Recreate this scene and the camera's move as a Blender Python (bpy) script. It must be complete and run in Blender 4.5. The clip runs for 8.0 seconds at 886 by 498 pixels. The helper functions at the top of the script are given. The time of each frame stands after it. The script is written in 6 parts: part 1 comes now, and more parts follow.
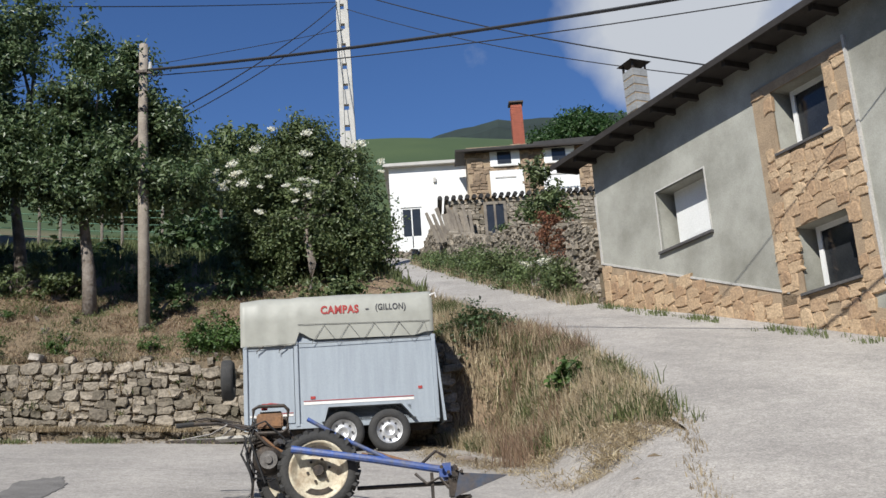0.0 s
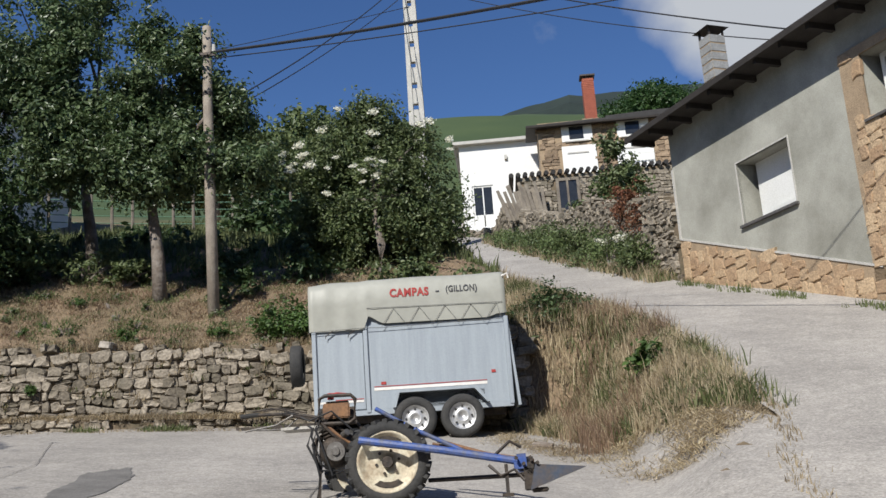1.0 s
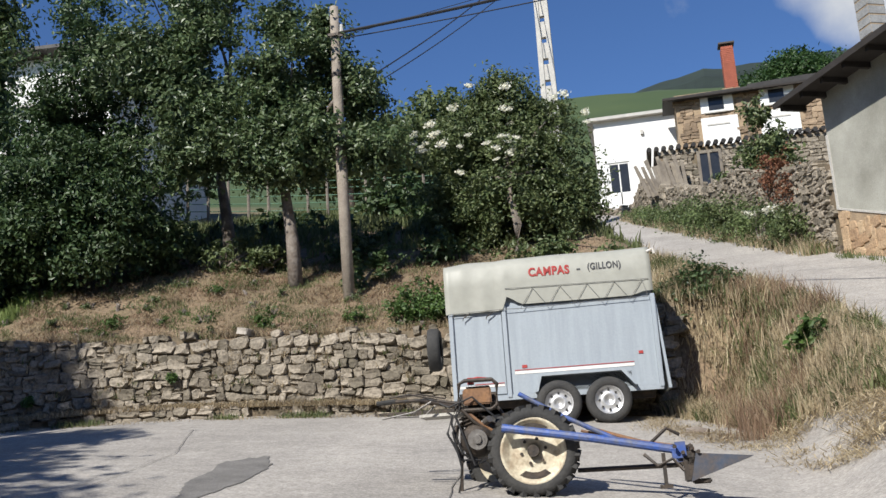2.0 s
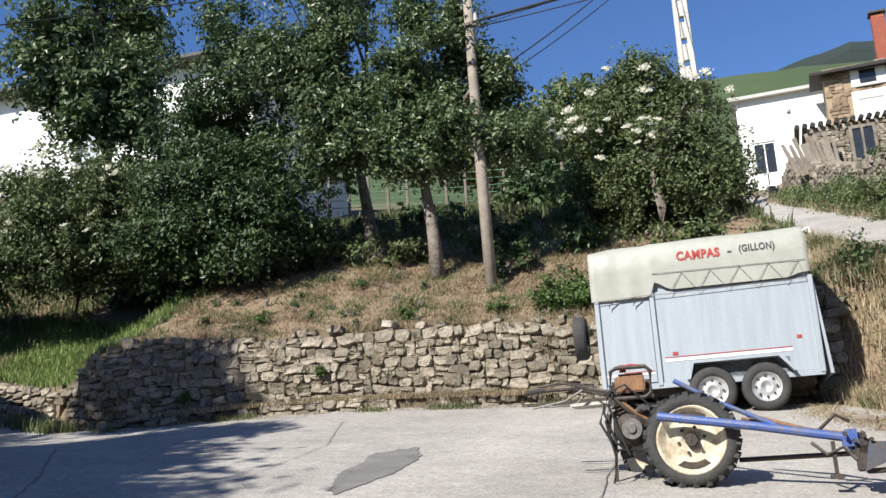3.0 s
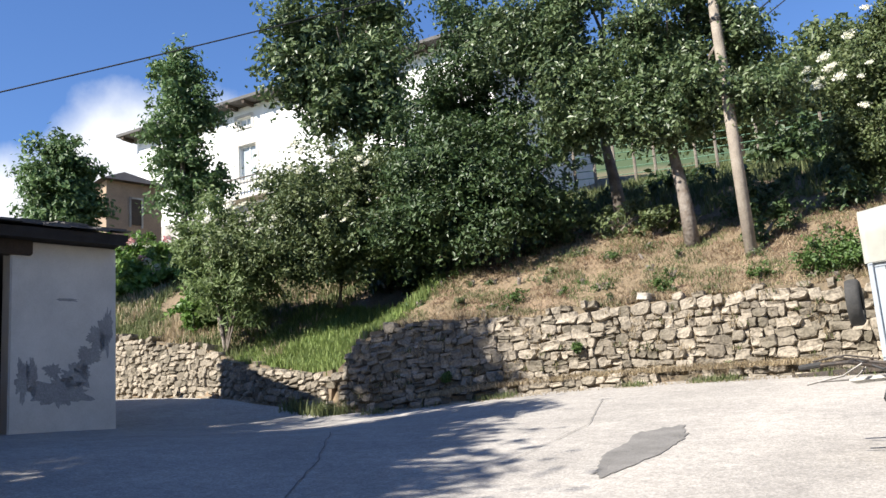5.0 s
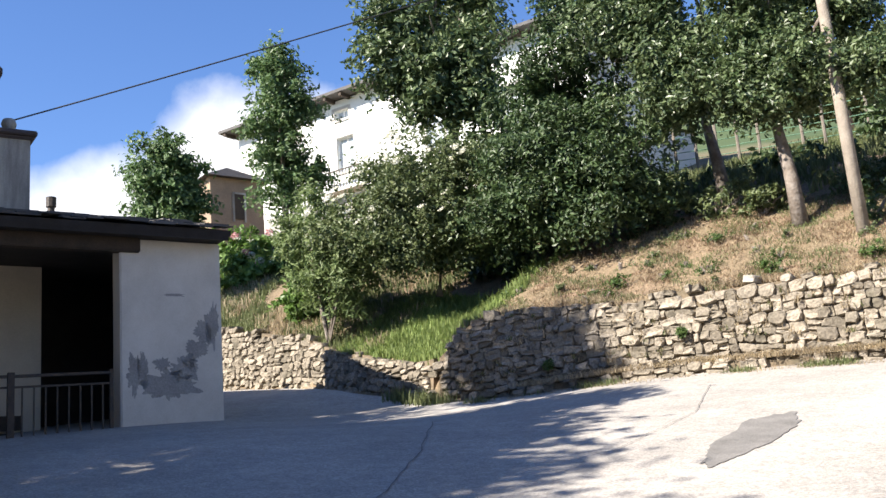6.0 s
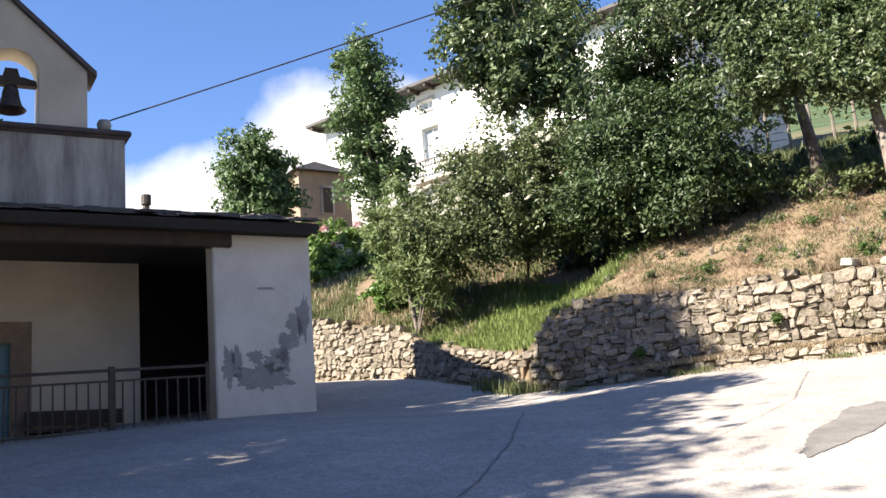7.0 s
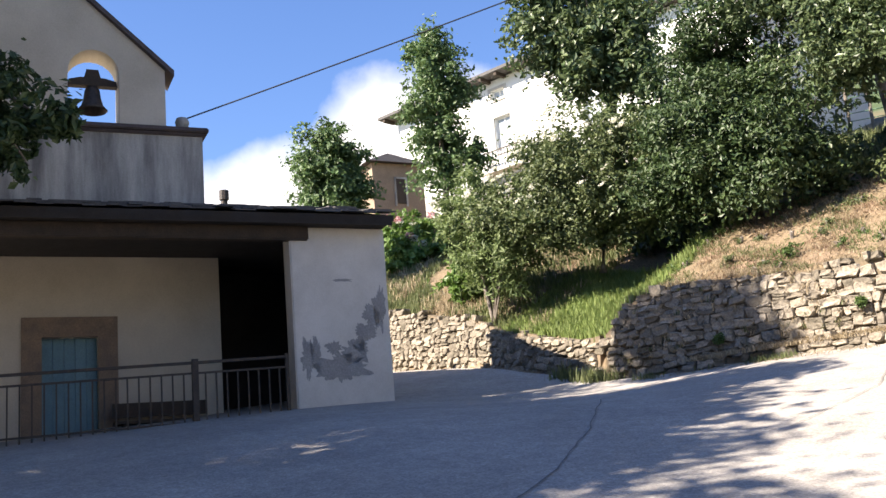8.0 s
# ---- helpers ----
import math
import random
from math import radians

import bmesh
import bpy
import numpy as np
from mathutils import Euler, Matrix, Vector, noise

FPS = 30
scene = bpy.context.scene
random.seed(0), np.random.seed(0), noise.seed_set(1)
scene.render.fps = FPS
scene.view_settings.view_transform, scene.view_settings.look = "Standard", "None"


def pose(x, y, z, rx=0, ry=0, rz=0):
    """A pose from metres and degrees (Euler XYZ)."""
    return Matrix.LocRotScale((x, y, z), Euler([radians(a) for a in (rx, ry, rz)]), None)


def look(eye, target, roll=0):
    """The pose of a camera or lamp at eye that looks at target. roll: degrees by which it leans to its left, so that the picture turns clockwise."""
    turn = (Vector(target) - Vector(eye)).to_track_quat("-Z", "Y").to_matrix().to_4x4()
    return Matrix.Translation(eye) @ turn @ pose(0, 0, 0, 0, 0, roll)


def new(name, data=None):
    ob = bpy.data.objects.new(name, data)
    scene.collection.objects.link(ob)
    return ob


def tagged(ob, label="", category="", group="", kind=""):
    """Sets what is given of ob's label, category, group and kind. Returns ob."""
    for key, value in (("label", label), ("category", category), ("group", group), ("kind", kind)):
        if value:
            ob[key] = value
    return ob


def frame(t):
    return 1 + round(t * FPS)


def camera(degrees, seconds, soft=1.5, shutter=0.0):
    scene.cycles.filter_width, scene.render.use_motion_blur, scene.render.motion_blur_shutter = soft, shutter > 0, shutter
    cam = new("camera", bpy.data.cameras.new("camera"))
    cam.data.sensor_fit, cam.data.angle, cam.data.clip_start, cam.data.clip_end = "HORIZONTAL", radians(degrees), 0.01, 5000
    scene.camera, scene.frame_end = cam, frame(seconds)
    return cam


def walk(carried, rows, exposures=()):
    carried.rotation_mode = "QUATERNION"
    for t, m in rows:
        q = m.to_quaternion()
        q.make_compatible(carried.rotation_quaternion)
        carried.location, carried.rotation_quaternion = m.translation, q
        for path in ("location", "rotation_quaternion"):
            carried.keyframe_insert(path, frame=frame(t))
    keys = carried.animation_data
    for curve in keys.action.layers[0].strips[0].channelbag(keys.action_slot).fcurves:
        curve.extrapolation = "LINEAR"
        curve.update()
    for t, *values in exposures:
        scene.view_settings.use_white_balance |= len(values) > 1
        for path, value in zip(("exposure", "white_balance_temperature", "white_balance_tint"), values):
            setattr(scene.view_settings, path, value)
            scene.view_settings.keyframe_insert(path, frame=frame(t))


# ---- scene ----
cam = camera(45.8, 8.0)
PATH = [
    (0, (0.116, -1.098, 0.968), (0.142, 0.834, 1.486), -4.0),
    (0.5, (0.173, -0.953, 0.996), (0.151, 0.982, 1.499), -4.2),
    (1, (0.147, -0.6, 1.112), (0.031, 1.336, 1.6), -4.1),
    (1.5, (0.09, -0.217, 1.197), (-0.149, 1.71, 1.674), -3.9),
    (3, (-0.087, 0.202, 1.199), (-0.712, 2.041, 1.676), -3.8),
    (3.5, (-0.096, 0.227, 1.18), (-0.837, 2.022, 1.658), -3.6),
    (4, (-0.123, 0.311, 1.201), (-0.986, 2.051, 1.677), -3.5),
    (4.5, (-0.132, 0.278, 1.275), (-1.095, 1.969, 1.738), -3.9),
    (6, (-0.177, 0.405, 1.367), (-1.389, 1.934, 1.809), -4.5),
    (6.5, (-0.183, 0.402, 1.376), (-1.457, 1.88, 1.814), -4.5),
    (7, (-0.186, 0.432, 1.386), (-1.526, 1.852, 1.82), -4.6),
    (7.5, (-0.162, 0.38, 1.383), (-1.557, 1.747, 1.812), -4.7),
    (8, (-0.17, 0.409, 1.377), (-1.611, 1.729, 1.803), -4.8),
]
walk(cam, [(t, look(eye, target, roll)) for t, eye, target, roll in PATH],
     exposures=((0.0, 0.26, 6200, 10), (0.6, 0.15, 6250, 10), (1.5, 0.25, 6300, 10), (3.0, 0.78, 6350, 10), (4.0, 1.0, 6400, 10), (6.0, 1.5, 6700, 12), (8.0, 1.74, 7150, 15)))

# ---------------------------------------------------------------- light
world = bpy.data.worlds.new("sky")
scene.world = world
world.use_nodes = True
wt = world.node_tree
SUN_AZ = math.atan2(-0.36, -0.93)          # towards the sun, clockwise from +y
SUN_EL = radians(39)
wt.nodes.clear()
sky = wt.nodes.new("ShaderNodeTexSky")
sky.sky_type = 'NISHITA'
sky.sun_disc = False
sky.sun_elevation = SUN_EL
sky.sun_rotation = SUN_AZ
sky.altitude = 900
sky.air_density = 1.0
sky.dust_density = 0.2
sky.ozone_density = 3.0
bg = wt.nodes.new("ShaderNodeBackground")
bg.inputs[1].default_value = 0.075
wout = wt.nodes.new("ShaderNodeOutputWorld")
# two banks of summer cloud low in the sky
geo_w = wt.nodes.new("ShaderNodeTexCoord")
cl = wt.nodes.new("ShaderNodeTexNoise")
cl.inputs["Scale"].default_value = 5.0
cl.inputs["Detail"].default_value = 9
cl.inputs["Roughness"].default_value = 0.55
wt.links.new(geo_w.outputs["Generated"], cl.inputs["Vector"])
banks = []
for c_az, c_el, wide in ((-48.5, 15.5, 9.5), (-57.0, 13.0, 9.0), (17.0, 27.0, 8.5)):
    dot = wt.nodes.new("ShaderNodeVectorMath")
    dot.operation = 'DOT_PRODUCT'
    a_, e_ = radians(c_az), radians(c_el)
    dot.inputs[1].default_value = (math.sin(a_) * math.cos(e_), math.cos(a_) * math.cos(e_), math.sin(e_))
    wt.links.new(geo_w.outputs["Generated"], dot.inputs[0])
    mr_ = wt.nodes.new("ShaderNodeMapRange")
    mr_.inputs[1].default_value, mr_.inputs[2].default_value = math.cos(radians(wide)), 1.0
    wt.links.new(dot.outputs["Value"], mr_.inputs[0])
    banks.append(mr_.outputs[0])
tot = banks[0]
for b_ in banks[1:]:
    ad = wt.nodes.new("ShaderNodeMath")
    ad.operation = 'MAXIMUM'
    wt.links.new(tot, ad.inputs[0])
    wt.links.new(b_, ad.inputs[1])
    tot = ad.outputs[0]
mul = wt.nodes.new("ShaderNodeMath")
mul.operation = 'MULTIPLY_ADD'
mul.inputs[1].default_value = 1.5
wt.links.new(cl.outputs["Fac"], mul.inputs[0])
wt.links.new(tot, mul.inputs[2])
cr = wt.nodes.new("ShaderNodeValToRGB")
half = wt.nodes.new("ShaderNodeMath")
half.operation = 'MULTIPLY'
half.inputs[1].default_value = 0.5
cr.color_ramp.elements[0].position, cr.color_ramp.elements[1].position = 0.55, 0.76
wt.links.new(mul.outputs[0], half.inputs[0])
wt.links.new(half.outputs[0], cr.inputs[0])
hs = wt.nodes.new("ShaderNodeHueSaturation")
hs.inputs["Saturation"].default_value = 1.17
hs.inputs["Hue"].default_value = 0.509
hs.inputs["Value"].default_value = 1.15
wt.links.new(sky.outputs[0], hs.inputs["Color"])
cm = wt.nodes.new("ShaderNodeMixRGB")
cm.inputs[2].default_value = (6.4, 6.6, 6.9, 1)
wt.links.new(cr.outputs[0], cm.inputs[0])
wt.links.new(hs.outputs[0], cm.inputs[1])
wt.links.new(cm.outputs[0], bg.inputs[0])
wt.links.new(bg.outputs[0], wout.inputs[0])
sun_data = bpy.data.lights.new("sun", 'SUN')
sun_data.energy = 5.0
sun_data.angle = radians(0.6)
sun_data.color = (1.0, 0.95, 0.86)
sun = new("sun", sun_data)
sdir = Vector((math.sin(SUN_AZ) * math.cos(SUN_EL), math.cos(SUN_AZ) * math.cos(SUN_EL), math.sin(SUN_EL)))
sun.matrix_world = look(sdir * 50, (0, 0, 0))

# ---------------------------------------------------------------- materials


def mat(name, col, col2=None, rough=0.8, scale=3.0, metal=0.0, bump=0.2, bscale=40.0, col3=None, isl=False, obj=False, grain_k=0.45, stretch=None):
    """Two-scale mottled surface: stains of col2 over col, fine grain and relief."""
    m = bpy.data.materials.new(name)
    m.use_nodes = True
    nt = m.node_tree
    b = nt.nodes["Principled BSDF"]
    b.inputs["Roughness"].default_value = rough
    b.inputs["Metallic"].default_value = metal
    tc = nt.nodes.new("ShaderNodeTexCoord")
    geo = nt.nodes.new("ShaderNodeNewGeometry")
    n1 = nt.nodes.new("ShaderNodeTexNoise")
    n1.inputs["Scale"].default_value = scale
    n1.inputs["Detail"].default_value = 8
    n1.inputs["Roughness"].default_value = 0.62
    if stretch:
        mp = nt.nodes.new("ShaderNodeMapping")
        mp.inputs["Scale"].default_value = stretch
        nt.links.new(geo.outputs["Position"], mp.inputs[0])
        nt.links.new(mp.outputs[0], n1.inputs["Vector"])
    else:
        nt.links.new(geo.outputs["Position"], n1.inputs["Vector"])
    n2 = nt.nodes.new("ShaderNodeTexNoise")
    n2.inputs["Scale"].default_value = bscale
    n2.inputs["Detail"].default_value = 6
    nt.links.new(geo.outputs["Position"], n2.inputs["Vector"])
    ramp = nt.nodes.new("ShaderNodeValToRGB")
    ramp.color_ramp.elements[0].position = 0.35
    ramp.color_ramp.elements[1].position = 0.68
    ramp.color_ramp.elements[0].color = (*col, 1)
    ramp.color_ramp.elements[1].color = (*(col2 or col), 1)
    nt.links.new(n1.outputs["Fac"], ramp.inputs[0])
    last = ramp.outputs[0]
    if isl or obj:
        mix = nt.nodes.new("ShaderNodeMixRGB")
        mix.inputs[2].default_value = (*(col3 or col2), 1)
        if isl:
            nt.links.new(geo.outputs["Random Per Island"], mix.inputs[0])
        else:
            oi = nt.nodes.new("ShaderNodeObjectInfo")
            nt.links.new(oi.outputs["Random"], mix.inputs[0])
        nt.links.new(last, mix.inputs[1])
        last = mix.outputs[0]
    grain = nt.nodes.new("ShaderNodeMixRGB")
    grain.blend_type = 'OVERLAY'
    grain.inputs[0].default_value = grain_k
    nt.links.new(last, grain.inputs[1])
    nt.links.new(n2.outputs["Fac"], grain.inputs[2])
    nt.links.new(grain.outputs[0], b.inputs["Base Color"])
    if bump:
        bp = nt.nodes.new("ShaderNodeBump")
        bp.inputs["Strength"].default_value = bump
        bp.inputs["Distance"].default_value = 0.02
        nt.links.new(n2.outputs["Fac"], bp.inputs["Height"])
        nt.links.new(bp.outputs[0], b.inputs["Normal"])
    return m


def leafmat(name, a, b_, rough=0.5, trans=0.35):
    m = bpy.data.materials.new(name)
    m.use_nodes = True
    nt = m.node_tree
    b = nt.nodes["Principled BSDF"]
    b.inputs["Roughness"].default_value = rough
    geo = nt.nodes.new("ShaderNodeNewGeometry")
    mix = nt.nodes.new("ShaderNodeMixRGB")
    mix.inputs[1].default_value = (*a, 1)
    mix.inputs[2].default_value = (*b_, 1)
    nt.links.new(geo.outputs["Random Per Island"], mix.inputs[0])
    n1 = nt.nodes.new("ShaderNodeTexNoise")
    n1.inputs["Scale"].default_value = 1.3
    n1.inputs["Detail"].default_value = 4
    nt.links.new(geo.outputs["Position"], n1.inputs["Vector"])
    ov = nt.nodes.new("ShaderNodeMixRGB")
    ov.blend_type = 'OVERLAY'
    ov.inputs[0].default_value = 0.5
    nt.links.new(mix.outputs[0], ov.inputs[1])
    nt.links.new(n1.outputs["Fac"], ov.inputs[2])
    nt.links.new(ov.outputs[0], b.inputs["Base Color"])
    tr = nt.nodes.new("ShaderNodeBsdfTranslucent")
    nt.links.new(ov.outputs[0], tr.inputs[0])
    ms = nt.nodes.new("ShaderNodeMixShader")
    ms.inputs[0].default_value = trans
    nt.links.new(b.outputs[0], ms.inputs[1])
    nt.links.new(tr.outputs[0], ms.inputs[2])
    nt.links.new(ms.outputs[0], nt.nodes["Material Output"].inputs[0])
    return m


M_GROUND = mat("ground_earth", (0.22, 0.155, 0.1), (0.145, 0.115, 0.065), 0.95, 1.6, bump=0.9, bscale=22, grain_k=0.9)


def hill_green(m):
    """Turns the earth into green pasture away from the village, with darker woods and scrub."""
    nt = m.node_tree
    b = nt.nodes["Principled BSDF"]
    old = b.inputs["Base Color"].links[0].from_socket
    geo = nt.nodes.new("ShaderNodeNewGeometry")
    ln = nt.nodes.new("ShaderNodeVectorMath")
    ln.operation = 'LENGTH'
    nt.links.new(geo.outputs["Position"], ln.inputs[0])
    mr = nt.nodes.new("ShaderNodeMapRange")
    mr.inputs[1].default_value, mr.inputs[2].default_value = 40, 62
    nt.links.new(ln.outputs["Value"], mr.inputs[0])
    n = nt.nodes.new("ShaderNodeTexNoise")
    n.inputs["Scale"].default_value = 0.012
    n.inputs["Detail"].default_value = 10
    nt.links.new(geo.outputs["Position"], n.inputs["Vector"])
    r = nt.nodes.new("ShaderNodeValToRGB")
    r.color_ramp.elements[0].position, r.color_ramp.elements[1].position = 0.4, 0.6
    r.color_ramp.elements[0].color, r.color_ramp.elements[1].color = (0.06, 0.088, 0.026, 1), (0.04, 0.066, 0.02, 1)
    nt.links.new(n.outputs["Fac"], r.inputs[0])
    mx = nt.nodes.new("ShaderNodeMixRGB")
    nt.links.new(mr.outputs[0], mx.inputs[0])
    nt.links.new(old, mx.inputs[1])
    nt.links.new(r.outputs[0], mx.inputs[2])
    nt.links.new(mx.outputs[0], b.inputs["Base Color"])


hill_green(M_GROUND)
M_ASPHALT = mat("pale_concrete_road", (0.4, 0.372, 0.335), (0.315, 0.293, 0.266), 0.9, 0.7, bump=0.45, bscale=42, grain_k=0.6)


def worn_concrete(m):
    """Adds patches of exposed aggregate, fine grit and faint broom lines to the concrete."""
    nt = m.node_tree
    b = nt.nodes["Principled BSDF"]
    last = b.inputs["Base Color"].links[0].from_socket
    geo = nt.nodes.new("ShaderNodeNewGeometry")
    for scale, det, lo, hi, dark, stretch in ((24.0, 6, .38, .6, .8, (1, 1, 1)), (9.0, 4, .38, .6, .9, (1, 1, 1)), (.5, 9, .38, .62, .86, (1, 1, 1)), (4.0, 6, .4, .6, .95, (.8, 1.6, 1))):
        mp = nt.nodes.new("ShaderNodeMapping")
        mp.inputs["Scale"].default_value = stretch
        nt.links.new(geo.outputs["Position"], mp.inputs[0])
        n = nt.nodes.new("ShaderNodeTexNoise")
        n.inputs["Scale"].default_value = scale
        n.inputs["Detail"].default_value = det
        n.inputs["Roughness"].default_value = .75
        nt.links.new(mp.outputs[0], n.inputs["Vector"])
        r = nt.nodes.new("ShaderNodeMapRange")
        r.inputs[1].default_value, r.inputs[2].default_value, r.inputs[3].default_value, r.inputs[4].default_value = lo, hi, dark, 1.06
        nt.links.new(n.outputs["Fac"], r.inputs[0])
        x = nt.nodes.new("ShaderNodeMixRGB")
        x.blend_type = 'MULTIPLY'
        x.inputs[0].default_value = 1
        nt.links.new(last, x.inputs[1])
        nt.links.new(r.outputs[0], x.inputs[2])
        last = x.outputs[0]
    nt.links.new(last, b.inputs["Base Color"])


worn_concrete(M_ASPHALT)
M_STONE = mat("fieldstone", (0.165, 0.14, 0.108), (0.1, 0.088, 0.062), 0.95, 3.5, bump=0.9, bscale=28, grain_k=0.9, col3=(0.33, 0.285, 0.225), obj=True)
M_STONEJ = mat("fieldstone_rest", (0.165, 0.14, 0.108), (0.1, 0.088, 0.062), 0.95, 3.5, bump=0.9, bscale=28, grain_k=0.9, col3=(0.33, 0.285, 0.225), isl=True)
M_CLAD = mat("ochre_stone", (0.36, 0.235, 0.135), (0.29, 0.195, 0.12), 0.85, 6, bump=0.7, bscale=25, grain_k=0.7, col3=(0.47, 0.345, 0.215), obj=True)
M_CLADJ = mat("ochre_stone_rest", (0.36, 0.235, 0.135), (0.29, 0.195, 0.12), 0.85, 6, bump=0.7, bscale=25, grain_k=0.7, col3=(0.47, 0.345, 0.215), isl=True)
# Dark eaves colour, also the near-black that paints shade in the chapel passage.
M_EAVES_AND_SHADE = mat("dark_eaves_and_shade", (0.022, 0.018, 0.015), (0.035, 0.03, 0.027), 0.9, 4, bump=0.2)
M_MORTAR = mat("mortar", (0.36, 0.27, 0.175), (0.27, 0.2, 0.13), 0.95, 4, bump=0.5)
M_DARKMORTAR = mat("earth_mortar", (0.2, 0.15, 0.1), (0.12, 0.1, 0.065), 0.95, 4, bump=0.5)
M_RENDER = mat("cement_render", (0.4, 0.395, 0.345), (0.21, 0.205, 0.17), 0.9, 0.7, bump=0.15, bscale=50, grain_k=0.3)
M_WHITE = mat("white_paint", (0.74, 0.74, 0.72), (0.68, 0.68, 0.65), 0.7, 1.5, bump=0.1)
M_CREAM = mat("cream_limewash", (0.58, 0.515, 0.41), (0.45, 0.395, 0.31), 0.9, 0.9, bump=0.15, grain_k=0.15)
M_GREYWASH = mat("weathered_limewash", (0.5, 0.48, 0.43), (0.16, 0.15, 0.14), 0.9, 1.3, bump=0.2, stretch=(2.2, 2.2, 0.35), grain_k=0.2)
M_SLATE = mat("slate", (0.045, 0.043, 0.045), (0.09, 0.085, 0.08), 0.85, 3, bump=0.6, col3=(0.12, 0.115, 0.11), isl=True, grain_k=0.7)
M_WOOD = mat("weathered_wood", (0.22, 0.19, 0.15), (0.12, 0.1, 0.08), 0.85, 4, bump=0.4)
# Dark beam wood; also the colour of panels that paint unlit rooms.
M_DARKWOOD_AND_SHADE = mat("dark_beam_and_shade", (0.06, 0.042, 0.03), (0.035, 0.028, 0.02), 0.85, 4, bump=0.4)
M_CONC = mat("concrete", (0.5, 0.48, 0.44), (0.4, 0.39, 0.36), 0.9, 3, bump=0.2)
M_BRICK = mat("red_brick", (0.34, 0.1, 0.06), (0.26, 0.08, 0.05), 0.9, 5, bump=0.4)
M_GALV = mat("galvanised_sheet", (0.34, 0.38, 0.415), (0.29, 0.325, 0.36), 0.5, 2, metal=0.1, stretch=(6, 6, .5), grain_k=0.1, bump=0.05)
M_TARP = mat("grey_tarpaulin", (0.36, 0.36, 0.315), (0.31, 0.31, 0.27), 0.5, 1.5, bump=0.08, bscale=8, grain_k=0.15)
M_RUBBER = mat("rubber", (0.03, 0.03, 0.03), (0.05, 0.048, 0.045), 0.85, 6, bump=0.3)
M_RIM = mat("cream_rim", (0.66, 0.62, 0.48), (0.36, 0.28, 0.19), 0.6, 7, bump=0.1)
M_STEEL = mat("silver_rim", (0.6, 0.6, 0.6), (0.5, 0.5, 0.5), 0.4, 8, metal=0.6, bump=0.05)
M_BLUE = mat("worn_blue_paint", (0.03, 0.085, 0.33), (0.1, 0.11, 0.15), 0.5, 9, bump=0.1)
M_IRON = mat("greasy_iron", (0.035, 0.032, 0.03), (0.08, 0.06, 0.045), 0.6, 12, metal=0.4, bump=0.3)
M_BARK = mat("bark", (0.14, 0.11, 0.085), (0.26, 0.23, 0.2), 0.95, 6, bump=0.8, bscale=20)
M_GLASS = mat("dark_pane", (0.02, 0.022, 0.025), (0.03, 0.032, 0.035), 0.08, 2, bump=0.0)
M_BLACK = mat("black_cable", (0.012, 0.012, 0.014), (0.02, 0.02, 0.02), 0.6, 5, bump=0)
M_REDPAINT = mat("red_paint", (0.38, 0.035, 0.03), (0.3, 0.04, 0.035), 0.6, 8, bump=0)
M_DARKPAINT = mat("dark_paint", (0.04, 0.04, 0.05), (0.06, 0.06, 0.06), 0.6, 8, bump=0)
M_TEAL = mat("teal_door", (0.14, 0.26, 0.3), (0.1, 0.2, 0.24), 0.7, 3, bump=0.1)
M_LEAF_APPLE = leafmat("apple_leaf", (0.04, 0.075, 0.026), (0.15, 0.195, 0.085), 0.42, 0.28)
M_LEAF_ELDER = leafmat("elder_leaf", (0.055, 0.088, 0.03), (0.165, 0.2, 0.08), 0.5, 0.3)
M_LEAF_DARK = leafmat("dark_leaf", (0.026, 0.056, 0.018), (0.085, 0.13, 0.045), 0.5, 0.25)
M_LEAF_BRIGHT = leafmat("bright_leaf", (0.045, 0.095, 0.022), (0.11, 0.175, 0.045))
M_GRASS = leafmat("green_grass", (0.09, 0.12, 0.04), (0.18, 0.2, 0.085), 0.7)
M_DRY = leafmat("dry_grass", (0.27, 0.21, 0.135), (0.5, 0.415, 0.275), 0.8)
M_RUST = leafmat("rusty_weed", (0.16, 0.06, 0.035), (0.26, 0.13, 0.07), 0.8)
M_GRASSB = leafmat("fresh_grass", (0.13, 0.2, 0.05), (0.26, 0.32, 0.1), 0.7)
M_RUSTGRASS = leafmat("reddish_grass", (0.19, 0.12, 0.08), (0.33, 0.235, 0.155), 0.8)
M_LEAF_BROOM = leafmat("broom_leaf", (0.1, 0.15, 0.05), (0.2, 0.26, 0.1), 0.6)
M_STAIN = mat("old_patch", (0.13, 0.124, 0.115), (0.2, 0.19, 0.178), 0.9, 3.5, bump=0.45, bscale=48, grain_k=0.5)
M_FENCE = mat("green_fence", (0.1, 0.2, 0.12), (0.14, 0.25, 0.16), 0.6, 5, bump=0)
M_LEAF_MID = leafmat("fresh_leaf", (0.06, 0.12, 0.04), (0.14, 0.21, 0.08))
M_STRAW = leafmat("pale_straw", (0.4, 0.32, 0.2), (0.6, 0.51, 0.35), 0.85)
M_CURTAIN = mat("curtained_pane", (0.42, 0.46, 0.47), (0.34, 0.38, 0.4), 0.15, 2, bump=0)
M_ROPE = mat("grey_rope", (0.16, 0.16, 0.15), (0.1, 0.1, 0.1), 0.8, 20, bump=0)
M_LEAF_HYDR = leafmat("hydrangea_leaf", (0.075, 0.155, 0.03), (0.17, 0.27, 0.065), 0.5)
M_FLOWER = leafmat("cream_flower", (0.75, 0.73, 0.6), (0.82, 0.82, 0.72), 0.7)
